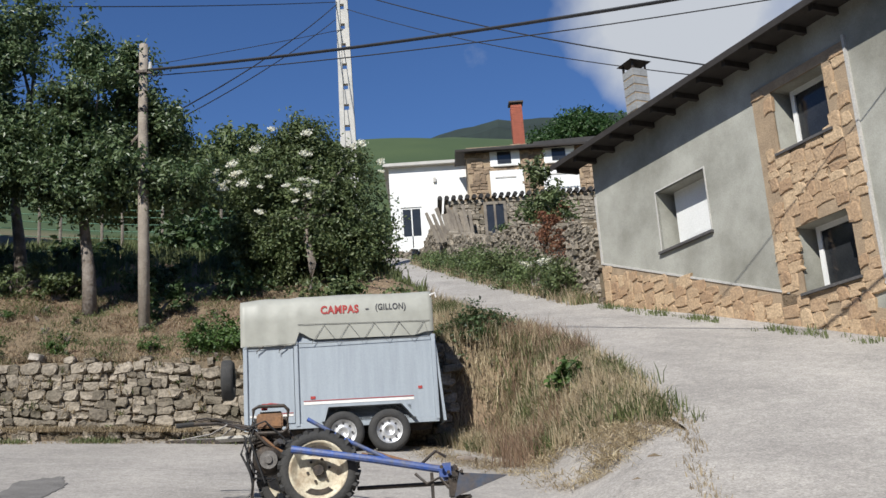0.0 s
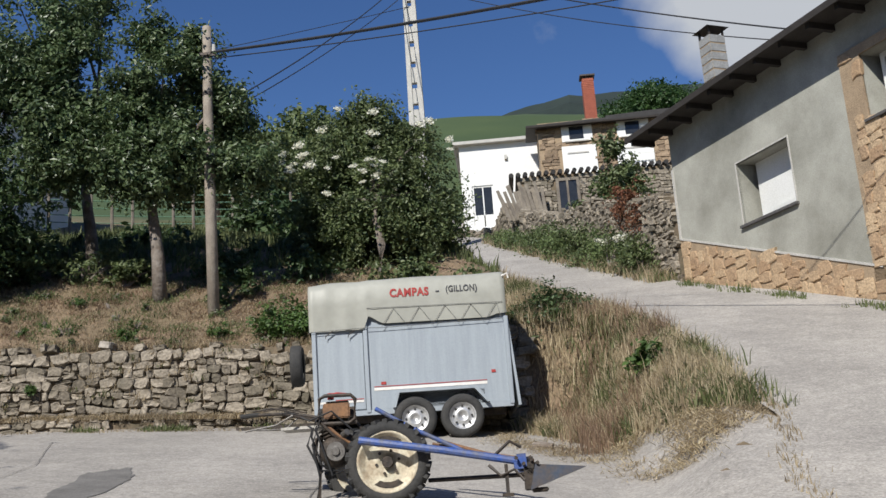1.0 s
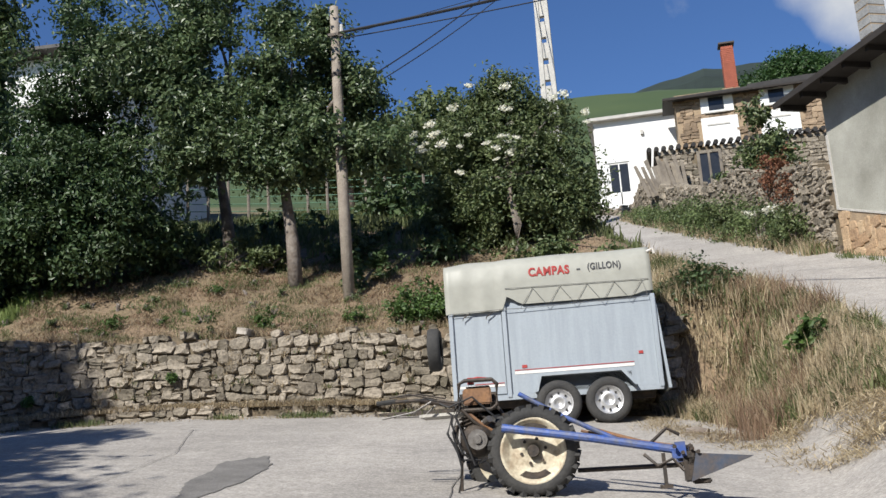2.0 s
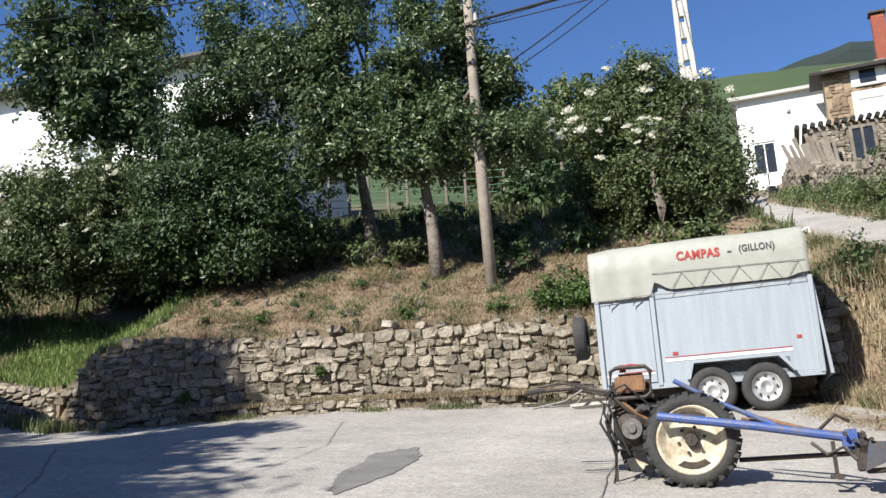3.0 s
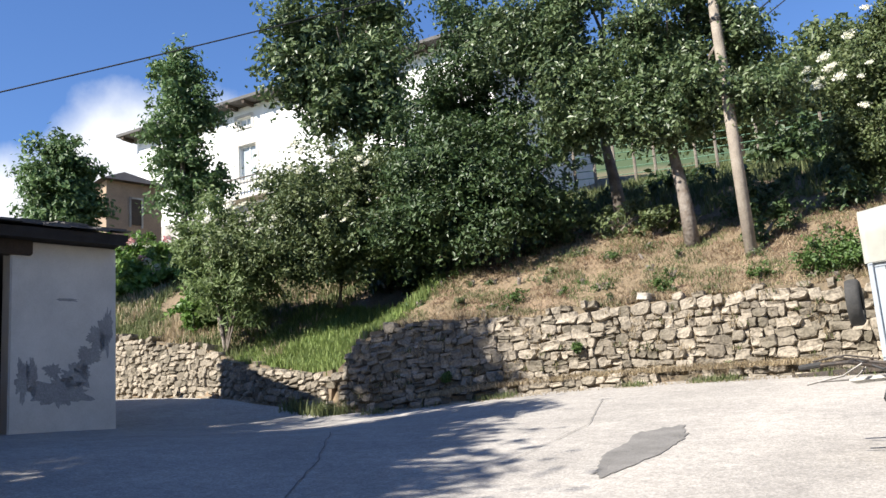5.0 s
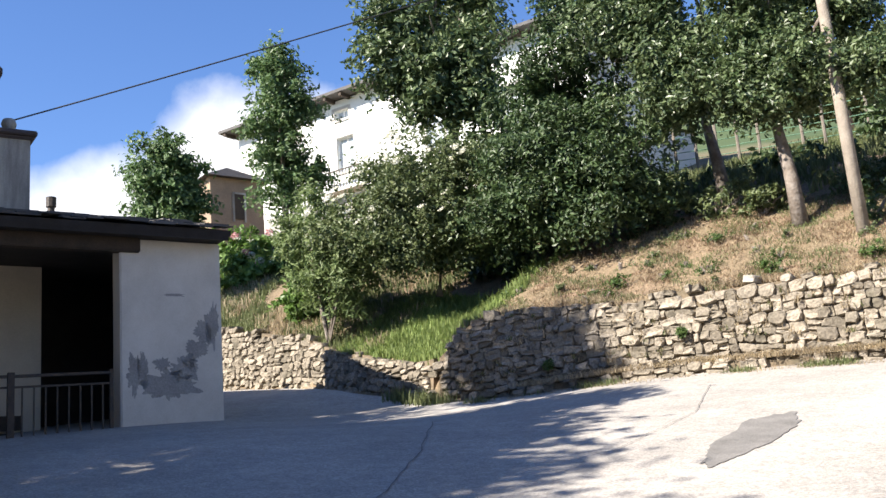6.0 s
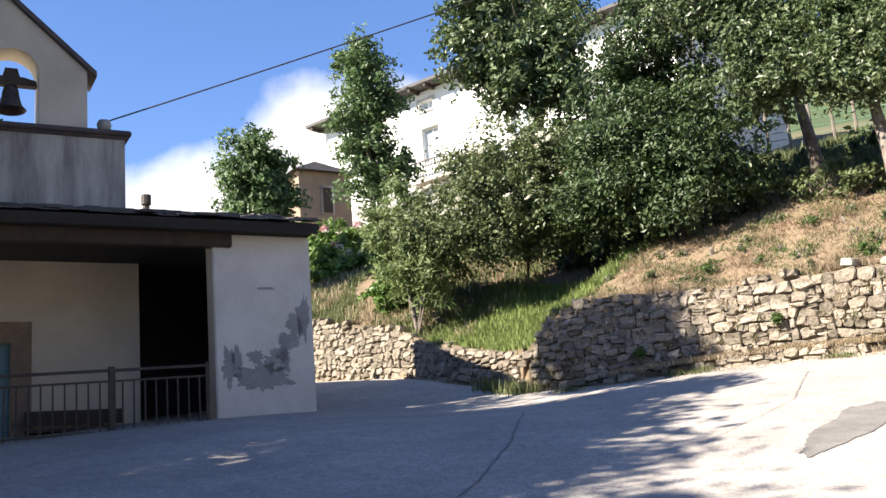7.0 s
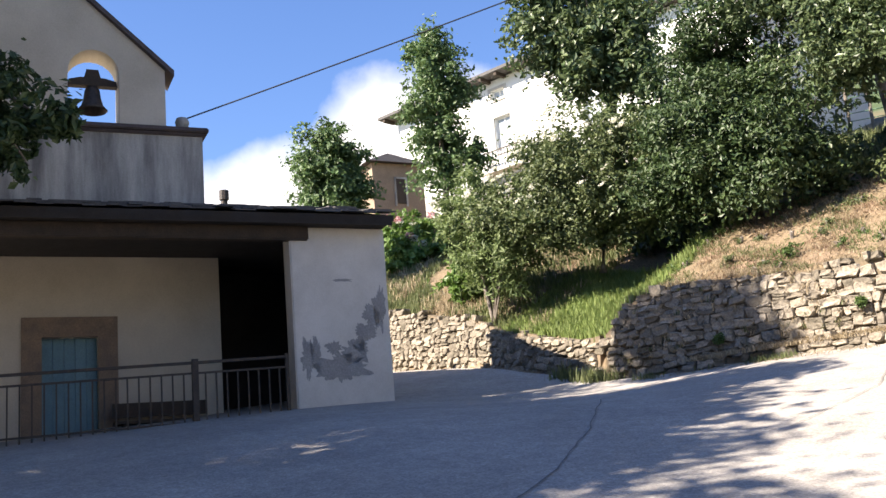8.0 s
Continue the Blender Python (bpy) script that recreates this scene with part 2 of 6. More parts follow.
M_PINK = leafmat("pink_flower", (0.7, 0.3, 0.35), (0.7, 0.45, 0.45), 0.7)
M_FOREST = leafmat("forest_leaf", (0.03, 0.07, 0.02), (0.06, 0.11, 0.03))

# ---------------------------------------------------------------- builders


def part(name, bm, material, parent=None, label="", smooth=False):
    me = bpy.data.meshes.new(name)
    bm.normal_update()
    bm.to_mesh(me)
    bm.free()
    me.materials.append(material)
    if smooth:
        for p in me.polygons:
            p.use_smooth = True
    ob = new(name, me)
    if parent:
        ob.parent = parent
    if label:
        ob["label"] = label
    return ob


def thing(name, m, label, category, group="", kind=""):
    e = new(name)
    e.matrix_world = m
    return tagged(e, label, category, group, kind)


def frame_on(p, ux, uy):
    """Local frame at p: x along (ux, uy) on the ground plan, y to its left, z up."""
    l = math.hypot(ux, uy)
    return Matrix.Translation(p) @ Matrix.Rotation(math.atan2(uy / l, ux / l), 4, 'Z')


def box(bm, x0, x1, y0, y1, z0, z1, bevel=0.0):
    vs = [bm.verts.new((x, y, z)) for z in (z0, z1) for y in (y0, y1) for x in (x0, x1)]
    fs = [bm.faces.new([vs[i] for i in f]) for f in ((0, 2, 3, 1), (4, 5, 7, 6), (0, 1, 5, 4), (2, 6, 7, 3), (0, 4, 6, 2), (1, 3, 7, 5))]
    if bevel:
        es = list({e for f in fs for e in f.edges})
        bmesh.ops.bevel(bm, geom=es, offset=bevel, segments=2, affect='EDGES')
    return bm


def boxes(*dims, bevel=0.0):
    bm = bmesh.new()
    for d in dims:
        box(bm, *d, bevel=bevel)
    return bm


def prism(bm, poly, y0, y1):
    """Extrude a polygon given in (x, z) from y0 to y1."""
    a = [bm.verts.new((x, y0, z)) for x, z in poly]
    b = [bm.verts.new((x, y1, z)) for x, z in poly]
    n = len(poly)
    bm.faces.new(a)
    bm.faces.new(b[::-1])
    for i in range(n):
        bm.faces.new((a[(i + 1) % n], a[i], b[i], b[(i + 1) % n]))
    bmesh.ops.recalc_face_normals(bm, faces=bm.faces)
    return bm


def tube(bm, pts, radii, seg=8, caps=True):
    pts = [Vector(p) for p in pts]
    if isinstance(radii, (int, float)):
        radii = [radii] * len(pts)
    rings = []
    for i, p in enumerate(pts):
        d = (pts[min(i + 1, len(pts) - 1)] - pts[max(i - 1, 0)]).normalized()
        a = d.cross(Vector((0, 0, 1)))
        if a.length < 0.1:
            a = d.cross(Vector((1, 0, 0)))
        a.normalize()
        b = d.cross(a)
        rings.append([bm.verts.new(p + (a * math.cos(k * math.tau / seg) + b * math.sin(k * math.tau / seg)) * radii[i]) for k in range(seg)])
    for r0, r1 in zip(rings, rings[1:]):
        for k in range(seg):
            bm.faces.new((r0[k], r0[(k + 1) % seg], r1[(k + 1) % seg], r1[k]))
    if caps:
        bm.faces.new(rings[0][::-1])
        bm.faces.new(rings[-1])
    return bm


def lathe(bm, prof, axis='Y', seg=28, closed=False):
    """Revolve (radius, offset) pairs about a local axis."""
    rings = []
    for r, o in prof:
        ring = []
        for k in range(seg):
            c, s = math.cos(k * math.tau / seg) * r, math.sin(k * math.tau / seg) * r
            ring.append(bm.verts.new((c, o, s) if axis == 'Y' else (c, s, o)))
        rings.append(ring)
    pairs = list(zip(rings, rings[1:])) + ([(rings[-1], rings[0])] if closed else [])
    for r0, r1 in pairs:
        for k in range(seg):
            bm.faces.new((r0[k], r0[(k + 1) % seg], r1[(k + 1) % seg], r1[k]))
    bmesh.ops.recalc_face_normals(bm, faces=bm.faces)
    return bm


def soup(name, verts, faces, material, parent=None, label=""):
    me = bpy.data.meshes.new(name)
    me.from_pydata([tuple(v) for v in verts], [], faces)
    me.materials.append(material)
    ob = new(name, me)
    if parent:
        ob.parent = parent
    if label:
        ob["label"] = label
    return ob


def pol(az, d, el):
    """A place by bearing (degrees from +y), distance and elevation from the eye."""
    return Vector((d * math.sin(radians(az)), d * math.cos(radians(az)), 1.6 + d * math.tan(radians(el))))


def leaf_cloud(name, blobs, n, size, material, parent, seed, gap=0.0, gscale=1.2, long=1.6, shell=0.45, droop=0.3, label="", clump=0.0):
    """Many small leaves inside ellipsoids (x, y, z, rx, ry, rz), thinned by noise into clumps and gaps."""
    rs = np.random.RandomState(seed)
    bl = np.array(blobs, float)
    w = bl[:, 3] * bl[:, 4] + bl[:, 4] * bl[:, 5] + bl[:, 3] * bl[:, 5]
    m = max(8, int(n / 38)) if clump else n
    pick = rs.choice(len(bl), size=m, p=w / w.sum())
    v = rs.normal(size=(m, 3))
    v /= np.linalg.norm(v, axis=1)[:, None]
    r = shell + (1 - shell) * rs.rand(m) ** 0.6
    r *= 1 + 0.2 * rs.normal(size=m) * (rs.rand(m) < 0.5)
    c = bl[pick, :3] + v * bl[pick, 3:] * r[:, None]
    if gap:
        keep = np.array([noise.noise(Vector(p) * gscale + Vector((seed, 0, 0))) > gap - 0.5 for p in c])
        c, v = c[keep], v[keep]
        m = len(c)
    n = m
    if clump:
        # sprays: each clump is a small drooping tuft strung along a twig
        own = rs.randint(0, m, size=int(m * 38))
        n = len(own)
        twig = v + rs.normal(size=(m, 3)) * .6 + np.array([0, 0, -.1])
        twig /= np.linalg.norm(twig, axis=1)[:, None]
        big = clump * (.55 + .9 * rs.rand(m))
        along = (rs.rand(n) - .35) * 2.1
        off = rs.normal(size=(n, 3)) * .38 * np.array([1, 1, .7])
        c = c[own] + (twig[own] * along[:, None] + off) * big[own][:, None]
        c[:, 2] -= .12 * big[own] * np.maximum(along, 0) ** 2
        v = v[own] * .7 + off
    nrm = v * 0.55 + rs.normal(size=(n, 3)) * 0.55 + np.array([0, 0, 0.45])
    nrm /= np.linalg.norm(nrm, axis=1)[:, None]
    t = rs.normal(size=(n, 3)) + np.array([0, 0, -droop])
    t -= (t * nrm).sum(1)[:, None] * nrm
    t /= np.linalg.norm(t, axis=1)[:, None]
    b = np.cross(nrm, t)
    s = size * (0.6 + 0.8 * rs.rand(n))[:, None]
    q = np.empty((n, 4, 3))
    q[:, 0] = c - t * s * long * 0.5
    q[:, 1] = c + b * s * 0.42 + nrm * s * 0.1
    q[:, 2] = c + t * s * long * 0.5 - nrm * s * 0.12
    q[:, 3] = c - b * s * 0.42 + nrm * s * 0.1
    me = bpy.data.meshes.new(name)
    me.from_pydata(q.reshape(-1, 3).tolist(), [], np.arange(4 * n).reshape(n, 4).tolist())
    me.materials.append(material)
    ob = new(name, me)
    ob.parent = parent
    if label:
        ob["label"] = label
    return ob


# ---------------------------------------------------------------- ground


def sstep(a, b, v):
    t = min(1.0, max(0.0, (v - a) / (b - a)))
    return t * t * (3 - 2 * t)


def lerp_tab(tab, v):
    if v <= tab[0][0]:
        return tab[0][1]
    for (a, fa), (b, fb) in zip(tab, tab[1:]):
        if v <= b:
            return fa + (fb - fa) * (v - a) / (b - a)
    return tab[-1][1]


def wall_y(x):
    """The foot of the long field wall."""
    return lerp_tab(((-40, 18.5), (-20, 15.8), (-15.5, 14.9), (-11.2, 13.95), (-6, 14.75), (-2.7, 15.35), (3, 15.6)), x)


def wall_top(x):
    return lerp_tab(((-40, 8.0), (-20, 5.6), (-18.7, 5.24), (-15.3, 4.51), (-14.4, 4.08), (-11.9, 3.55), (-11.2, 3.55), (-10.9, 3.95), (-10.4, 4.08), (-9, 4.08), (-7.2, 3.96), (-3, 3.86), (3, 4.0)), x)


def lane_left(y):
    return lerp_tab(((-5, 1.2), (8.5, 2.3), (10, 2.65), (11.9, 2.7), (14.4, 2.5), (16.9, 1.95), (18.7, 1.3), (22.5, 0.15), (34, -1.5), (46, -3.2), (60, -6)), y)


def plaza_z(x, y):
    return -0.516 - 0.09 * min(x, 2.0) + 0.179 * y - 0.28 * math.exp(-((x + 11) ** 2 + (y - 13.5) ** 2) / 9) - 0.03 * max(0, -14 - x) + 0.075 * max(0.0, 11.5 - y) * sstep(-3, -13, x)


def lane_z(y):
    return -1.51 + 0.33 * y


def ground_z(x, y):
    p, ln = plaza_z(x, y), lane_z(y)
    up = 0.5 * (p + ln + math.sqrt((p - ln) ** 2 + 0.05))
    wy = wall_y(x)
    rise = max(0.0, y - wy - 0.45)
    hill = wall_top(x) + 0.57 * min(rise, 5) + 0.31 * max(0.0, min(rise - 5, 9)) + 0.3 * max(0.0, min(rise - 14, 25))
    hill += (0.09 * noise.noise(Vector((x * 0.8, y * 0.8, 0))) + 0.05 * noise.noise(Vector((x * 2.7, y * 2.7, 8)))) * min(rise, 1)
    low = p + (hill - p) * sstep(wy + 0.1, wy + 0.32, y)
    lx = lane_left(y)
    k = sstep(lx - 1.5 - 0.6 * sstep(15, 22, y), lx - 0.15, x) if y > 7 else sstep(lx - 3, lx, x)
    z = low + (up - low) * k
    z += 0.10 * noise.noise(Vector((x * 1.7, y * 1.7, 3))) * k * (1 - k) * 4
    r = math.hypot(x, y)
    if r > 48:
        az = math.degrees(math.atan2(x, y))
        far = sstep(-62, -22, az) * (1 - 0.04 * sstep(-3, 9, az) - 0.33 * sstep(15, 60, az)) * sstep(-75, -50, -abs(az))
        far_z = 1.6 + r * (0.27 + 0.115 * sstep(60, 420, r) * far) * (0.35 + 0.65 * far)
        far_z += 0.018 * r * noise.noise(Vector((x * 0.006, y * 0.006, 1)))
        far_z = min(far_z, 1.6 + 420 * 0.4 + 0.02 * r)
        if y < 10:
            far_z *= sstep(-80, 40, y)
        z = z + (far_z - z) * sstep(48, 90, r)
    return z


def axis(lo, hi, step, far_lo, far_hi):
    mid = list(np.arange(lo, hi, step))
    a, b, s = [], [], step
    v = lo
    while v > far_lo:
        s *= 1.22
        v -= s
        a.append(v)
    s, v = step, mid[-1]
    while v < far_hi:
        s *= 1.22
        v += s
        b.append(v)
    return a[::-1] + mid + b


def ground_sheet():
    xs, ys = axis(-22, 12, 0.25, -900, 900), axis(-8, 30, 0.2, -300, 1400)
    verts = [(x, y, ground_z(x, y)) for y in ys for x in xs]
    n = len(xs)
    faces = [(j * n + i, j * n + i + 1, (j + 1) * n + i + 1, (j + 1) * n + i) for j in range(len(ys) - 1) for i in range(n - 1)]
    ob = soup("ground", verts, faces, M_GROUND)
    for p in ob.data.polygons:
        p.use_smooth = True
    return tagged(ob, "sloping earth and hill grass, dry near the wall and green on the far hill", "ground", kind="structure")


ground = ground_sheet()


def strip(name, ys, left, right, n, lift, material, label, category):
    verts, faces = [], []
    for y in ys:
        a, b = left(y), right(y)
        for i in range(n + 1):
            x = a + (b - a) * i / n
            verts.append((x, y, ground_z(x, y) + lift))
    for j in range(len(ys) - 1):
        for i in range(n):
            q = j * (n + 1) + i
            faces.append((q, q + 1, q + n + 2, q + n + 1))
    ob = soup(name, verts, faces, material)
    for p in ob.data.polygons:
        p.use_smooth = True
    return tagged(ob, label, category, kind="structure")


def lane_right(y):
    return lerp_tab(((-5, 16), (8, 11.5), (15.2, 6.9), (20.5, 3.7), (41, -0.4), (60, -3)), y)


strip("lane", list(np.arange(-4, 56, 0.4)), lambda y: lane_left(y) + 0.12 * noise.noise(Vector((y, 0, 7))), lane_right, 16, 0.046, M_ASPHALT,
      "steep pale grey concrete lane climbing past the houses", "road")


def plaza_strip():
    xs = list(np.arange(-40, 3.2, 0.3))
    verts, faces = [], []
    n = 40
    for x in xs:
        top = wall_y(x) - 0.18 + 0.1 * noise.noise(Vector((x, 4, 0)))
        if x > -3:
            top = min(top, lerp_tab(((-3, 15.1), (0.3, 14.9), (1.2, 13.5), (1.7, 12.2), (2.3, 10.6), (3.2, 8.5)), x))
        for i in range(n + 1):
            y = -6 + (top + 6) * i / n
            verts.append((x, y, ground_z(x, y) + 0.04))
    for j in range(len(xs) - 1):
        for i in range(n):
            q = j * (n + 1) + i
            faces.append((q, q + n + 1, q + n + 2, q + 1))
    ob = soup("pavement", verts, faces, M_ASPHALT)
    for p in ob.data.polygons:
        p.use_smooth = True
    tagged(ob, "worn pale grey concrete of the village square", "pavement", kind="structure")


plaza_strip()

# ---------------------------------------------------------------- stone walls


def stone_mesh(seed, material):
    rs = random.Random(seed)
    bm = bmesh.new()
    j = lambda a: rs.uniform(-a, a)
    corners = [(x + rs.uniform(-.13, .1), z + rs.uniform(-.13, .11)) for x, z in ((-.49, -.48), (0, -.52), (.49, -.48), (.52, 0), (.49, .48), (0, .52), (-.49, .48), (-.52, 0))]
    rings = []
    for y, k in ((0.5, 0.96), (-0.28, 1.0), (-0.47, 0.94), (-0.53, 0.8)):
        ring = []
        for x, z in corners:
            ring.append(bm.verts.new((x * k + j(.03), y + j(.06), z * k + j(.03))))
        rings.append(ring)
    for a, b in zip(rings, rings[1:]):
        for i in range(8):
            bm.faces.new((a[i], a[(i + 1) % 8], b[(i + 1) % 8], b[i]))
    bm.faces.new(rings[-1])
    bmesh.ops.recalc_face_normals(bm, faces=bm.faces)
    me = bpy.data.meshes.new("stone")
    bm.to_mesh(me)
    bm.free()
    me.materials.append(material)
    return me


def course_layout(length, base, top, seed, hmin=0.06, hmax=0.185, lmin=0.1, lmax=0.34):
    """Random rubble brought to wavy bands: (s, z, width, height) of each stone on a face s along, z up."""
    rs = random.Random(seed)
    out = []

    def split(c0, c1, z0, z1, depth):
        w, h = c1 - c0, z1 - z0
        small = w < lmax and h < hmax
        if depth > 5 or (small and (w < lmin * 1.7 or h < hmin * 1.7 or rs.random() < .55)):
            cells.append((c0, c1, z0, z1))
        elif h * 1.55 > w * rs.uniform(.75, 1.3) and h > hmin * 1.8:
            k = z0 + h * rs.uniform(.34, .66)
            split(c0, c1, z0, k, depth + 1)
            split(c0, c1, k, z1, depth + 1)
        else:
            k = c0 + w * rs.uniform(.33, .67)
            split(c0, k, z0, z1, depth + 1)
            split(k, c1, z0, z1, depth + 1)
    hi = max(top(s) - base(s) for s in np.linspace(0, length, 60))
    z = 0.0
    while z < hi + .1:
        band = rs.uniform(hmax * .8, hmax * 1.9)
        s = -rs.uniform(0, lmax)
        while s < length:
            w = rs.uniform(lmax * .7, lmax * 2.0)
            cells = []
            split(s, s + w, z, z + band, 0)
            for c0, c1, z0, z1 in cells:
                c, h = (c0 + c1) / 2, z1 - z0
                cc = min(max(c, 0), length)
                zz = base(cc) + (z0 + z1) / 2 + 0.13 * noise.noise(Vector((c * .8, z0 * 1.2, seed))) + .035 * noise.noise(Vector((c * 4, z0 * 4, seed)))
                if 0.02 < c < length - 0.02 and zz + h * .3 < top(cc) + rs.uniform(-.1, .06):
                    out.append((c, zz, (c1 - c0) * rs.uniform(.9, 1.08), h * rs.uniform(.9, 1.12)))
            s += w
        z += band
    return out


def stone_face(owner, place, stones, variants, seed, near=None, depth=0.3, gap=0.002, rest_mat=None, name="stone", tilt=0.17, wob=1.0):
    """place(s, z, out) gives a world matrix; stones picked by near() become parts, the others one joined mesh."""
    rs = random.Random(seed)
    singles = [q for q in stones if near and near(q[0])][:300]
    chosen = set(singles)
    vv, ff = [], []
    for q in stones:
        s, z, w, h = q
        m = place(s, z, rs.uniform(-0.04, 0.035)) @ Euler((rs.uniform(-.09, .09) * wob, rs.uniform(-tilt, tilt), rs.uniform(-.1, .1) * wob)).to_matrix().to_4x4() \
            @ Matrix.Diagonal((w - gap, depth, h - gap, 1))
        me = rs.choice(variants)
        if q in chosen:
            ob = new(name, me)
            ob.parent = owner
            ob.matrix_parent_inverse = owner.matrix_world.inverted()
            ob.matrix_world = m
        else:
            k = len(vv)
            vv.extend((m @ v.co)[:] for v in me.vertices)
            ff.extend([k + i for i in p.vertices] for p in me.polygons)
    if vv:
        ob = soup("stonework", vv, ff, rest_mat)
        ob.parent = owner
        ob.matrix_parent_inverse = owner.matrix_world.inverted()
        ob["kind"] = "stuff"


FIELD = [stone_mesh(i, M_STONE) for i in range(10)]
CLADS = [stone_mesh(40 + i, M_CLAD) for i in range(8)]


def polyline_place(pts):
    """Along a plan polyline: returns its length and a function s -> (point, direction)."""
    seg = [math.dist(a, b) for a, b in zip(pts, pts[1:])]
    tot = sum(seg)

    def at(s):
        s = min(max(s, 0), tot - 1e-6)
        for (a, b), l in zip(zip(pts, pts[1:]), seg):
            if s <= l:
                k = s / l
                return Vector((a[0] + (b[0] - a[0]) * k, a[1] + (b[1] - a[1]) * k, 0)), Vector(((b[0] - a[0]) / l, (b[1] - a[1]) / l, 0))
            s -= l
    return tot, at


def dry_wall(name, pts, base, top, label, seed, near=None, thick=0.42, core=M_DARKMORTAR, variants=FIELD, rest=M_STONEJ, batter=0.12, **lay):
    """Rubble wall whose face looks to the right of the way along pts."""
    tot, at = polyline_place(pts)
    wall = thing(name, Matrix(), label, "stone wall", kind="structure")
    n = max(2, int(tot / 0.25))
    bm = bmesh.new()
    rows = []
    for i in range(n + 1):
        s = tot * i / n
        p, d = at(s)
        nrm = Vector((d.y, -d.x, 0))
        b, t = base(s) - 0.3, top(s) - 0.06
        rows.append([bm.verts.new(p + nrm * o + Vector((0, 0, z))) for o, z in ((-0.03, b), (-0.03 - batter, t), (-thick, t), (-thick, b))])
    for a, b in zip(rows, rows[1:]):
        for i in range(4):
            bm.faces.new((a[i], a[(i + 1) % 4], b[(i + 1) % 4], b[i]))
    bm.faces.new(rows[0]); bm.faces.new(rows[-1])
    bmesh.ops.recalc_face_normals(bm, faces=bm.faces)
    part("wall_core", bm, core, wall)

    def place(s, z, out):
        p, d = at(s)
        nrm = Vector((d.y, -d.x, 0))
        h = max(0.2, top(s) - base(s))
        lean = batter * (z - base(s)) / h
        q = p + nrm * (out - 0.13 - lean)
        return Matrix.Translation((q.x, q.y, z)) @ Matrix.Rotation(math.atan2(d.y, d.x), 4, 'Z')
    stone_face(wall, place, course_layout(tot, base, top, seed, **lay), variants, seed, near, rest_mat=rest)
    return wall


def field_wall(name, x0, x1, label, seed, near=None, **lay):
    xs = np.arange(x0, x1, 0.5).tolist() + [x1]
    pts = [(x, wall_y(x)) for x in xs]
    tot, at = polyline_place(pts)
    dry_wall(name, pts, lambda s: plaza_z(*at(s)[0][:2]) - 0.05, lambda s: wall_top(at(s)[0].x) + 0.08 * noise.noise(Vector((s * 1.3, 0, seed))), label, seed, near, **lay)


field_wall("retaining_wall", -11.3, 0.4, "old dry-stone retaining wall of brown and grey fieldstone holding the bank", 11, near=lambda s: 3.6 < s < 7.4)
# rough footing course that steps out along the wall foot
ft = [(x, wall_y(x) - .3 - .06 * math.sin(x * 1.7)) for x in np.arange(-10.4, -2.9, .5).tolist()]
ftl, fta = polyline_place(ft)
dry_wall("wall_footing", ft, lambda s: plaza_z(*fta(s)[0][:2]) - .08, lambda s: plaza_z(*fta(s)[0][:2]) + .24 + .1 * noise.noise(Vector((s * .9, 3, 1))) - .22 * sstep(1.2, 0, s) - .15 * sstep(ftl - 1.5, ftl, s),
         "sunken rubble footing course stepping out at the foot of the retaining wall", 14, near=lambda s: 3 < s < 5.5, thick=.5, batter=.05, hmin=.06, hmax=.16)
field_wall("low_wall", -30, -11.5, "low rubble stone wall edging the grassy bank along the side lane", 12, near=lambda s: 15.5 < s < 18)

# ---------------------------------------------------------------- right house
HU = Vector((0.4203, -0.9074, 0))
HOUSE = frame_on((3.86, 21.03, 0), HU.x, HU.y)


def wall_with_holes(bm, x0, x1, z0, z1, holes, y0, y1, z0b=None):
    """Upright slab in the local x-z plane with rectangular holes (x0, x1, z0, z1); z0b: the foot at x1."""
    xs = sorted({x0, x1, *[h[0] for h in holes], *[h[1] for h in holes]})
    zs = sorted({z0, z1, *[h[2] for h in holes], *[h[3] for h in holes]})
    for a, b in zip(xs, xs[1:]):
        for c, d in zip(zs, zs[1:]):
            mx, mz = (a + b) / 2, (c + d) / 2
            if not any(h[0] < mx < h[1] and h[2] < mz < h[3] for h in holes):
                box(bm, a, b, y0, y1, c, d)
    bmesh.ops.remove_doubles(bm, verts=bm.verts, dist=1e-4)
    inner = [f for f in bm.faces if sum(1 for g in bm.faces if g is not f and (g.calc_center_median() - f.calc_center_median()).length < 1e-4)] if len(bm.faces) < 400 else []
    bmesh.ops.delete(bm, geom=inner, context='FACES')
    return bm


def window(parent, x0, x1, z0, z1, y, frame_w=0.07, mid=True, fmat=None, pmat=None):
    w = new("window")
    w.parent = parent
    fm = fmat or M_WHITE
    part("frame", boxes((x0, x1, y, y + .07, z1 - frame_w, z1), (x0, x1, y, y + .07, z0, z0 + frame_w), (x0, x0 + frame_w, y, y + .07, z0 + frame_w, z1 - frame_w),
                        (x1 - frame_w, x1, y, y + .07, z0 + frame_w, z1 - frame_w), *([((x0 + x1) / 2 - .03, (x0 + x1) / 2 + .03, y + .005, y + .065, z0 + frame_w, z1 - frame_w)] if mid else [])), fm, w)
    part("pane", boxes((x0 + frame_w, x1 - frame_w, y + .03, y + .045, z0 + frame_w, z1 - frame_w)), pmat or M_GLASS, w)
    return w


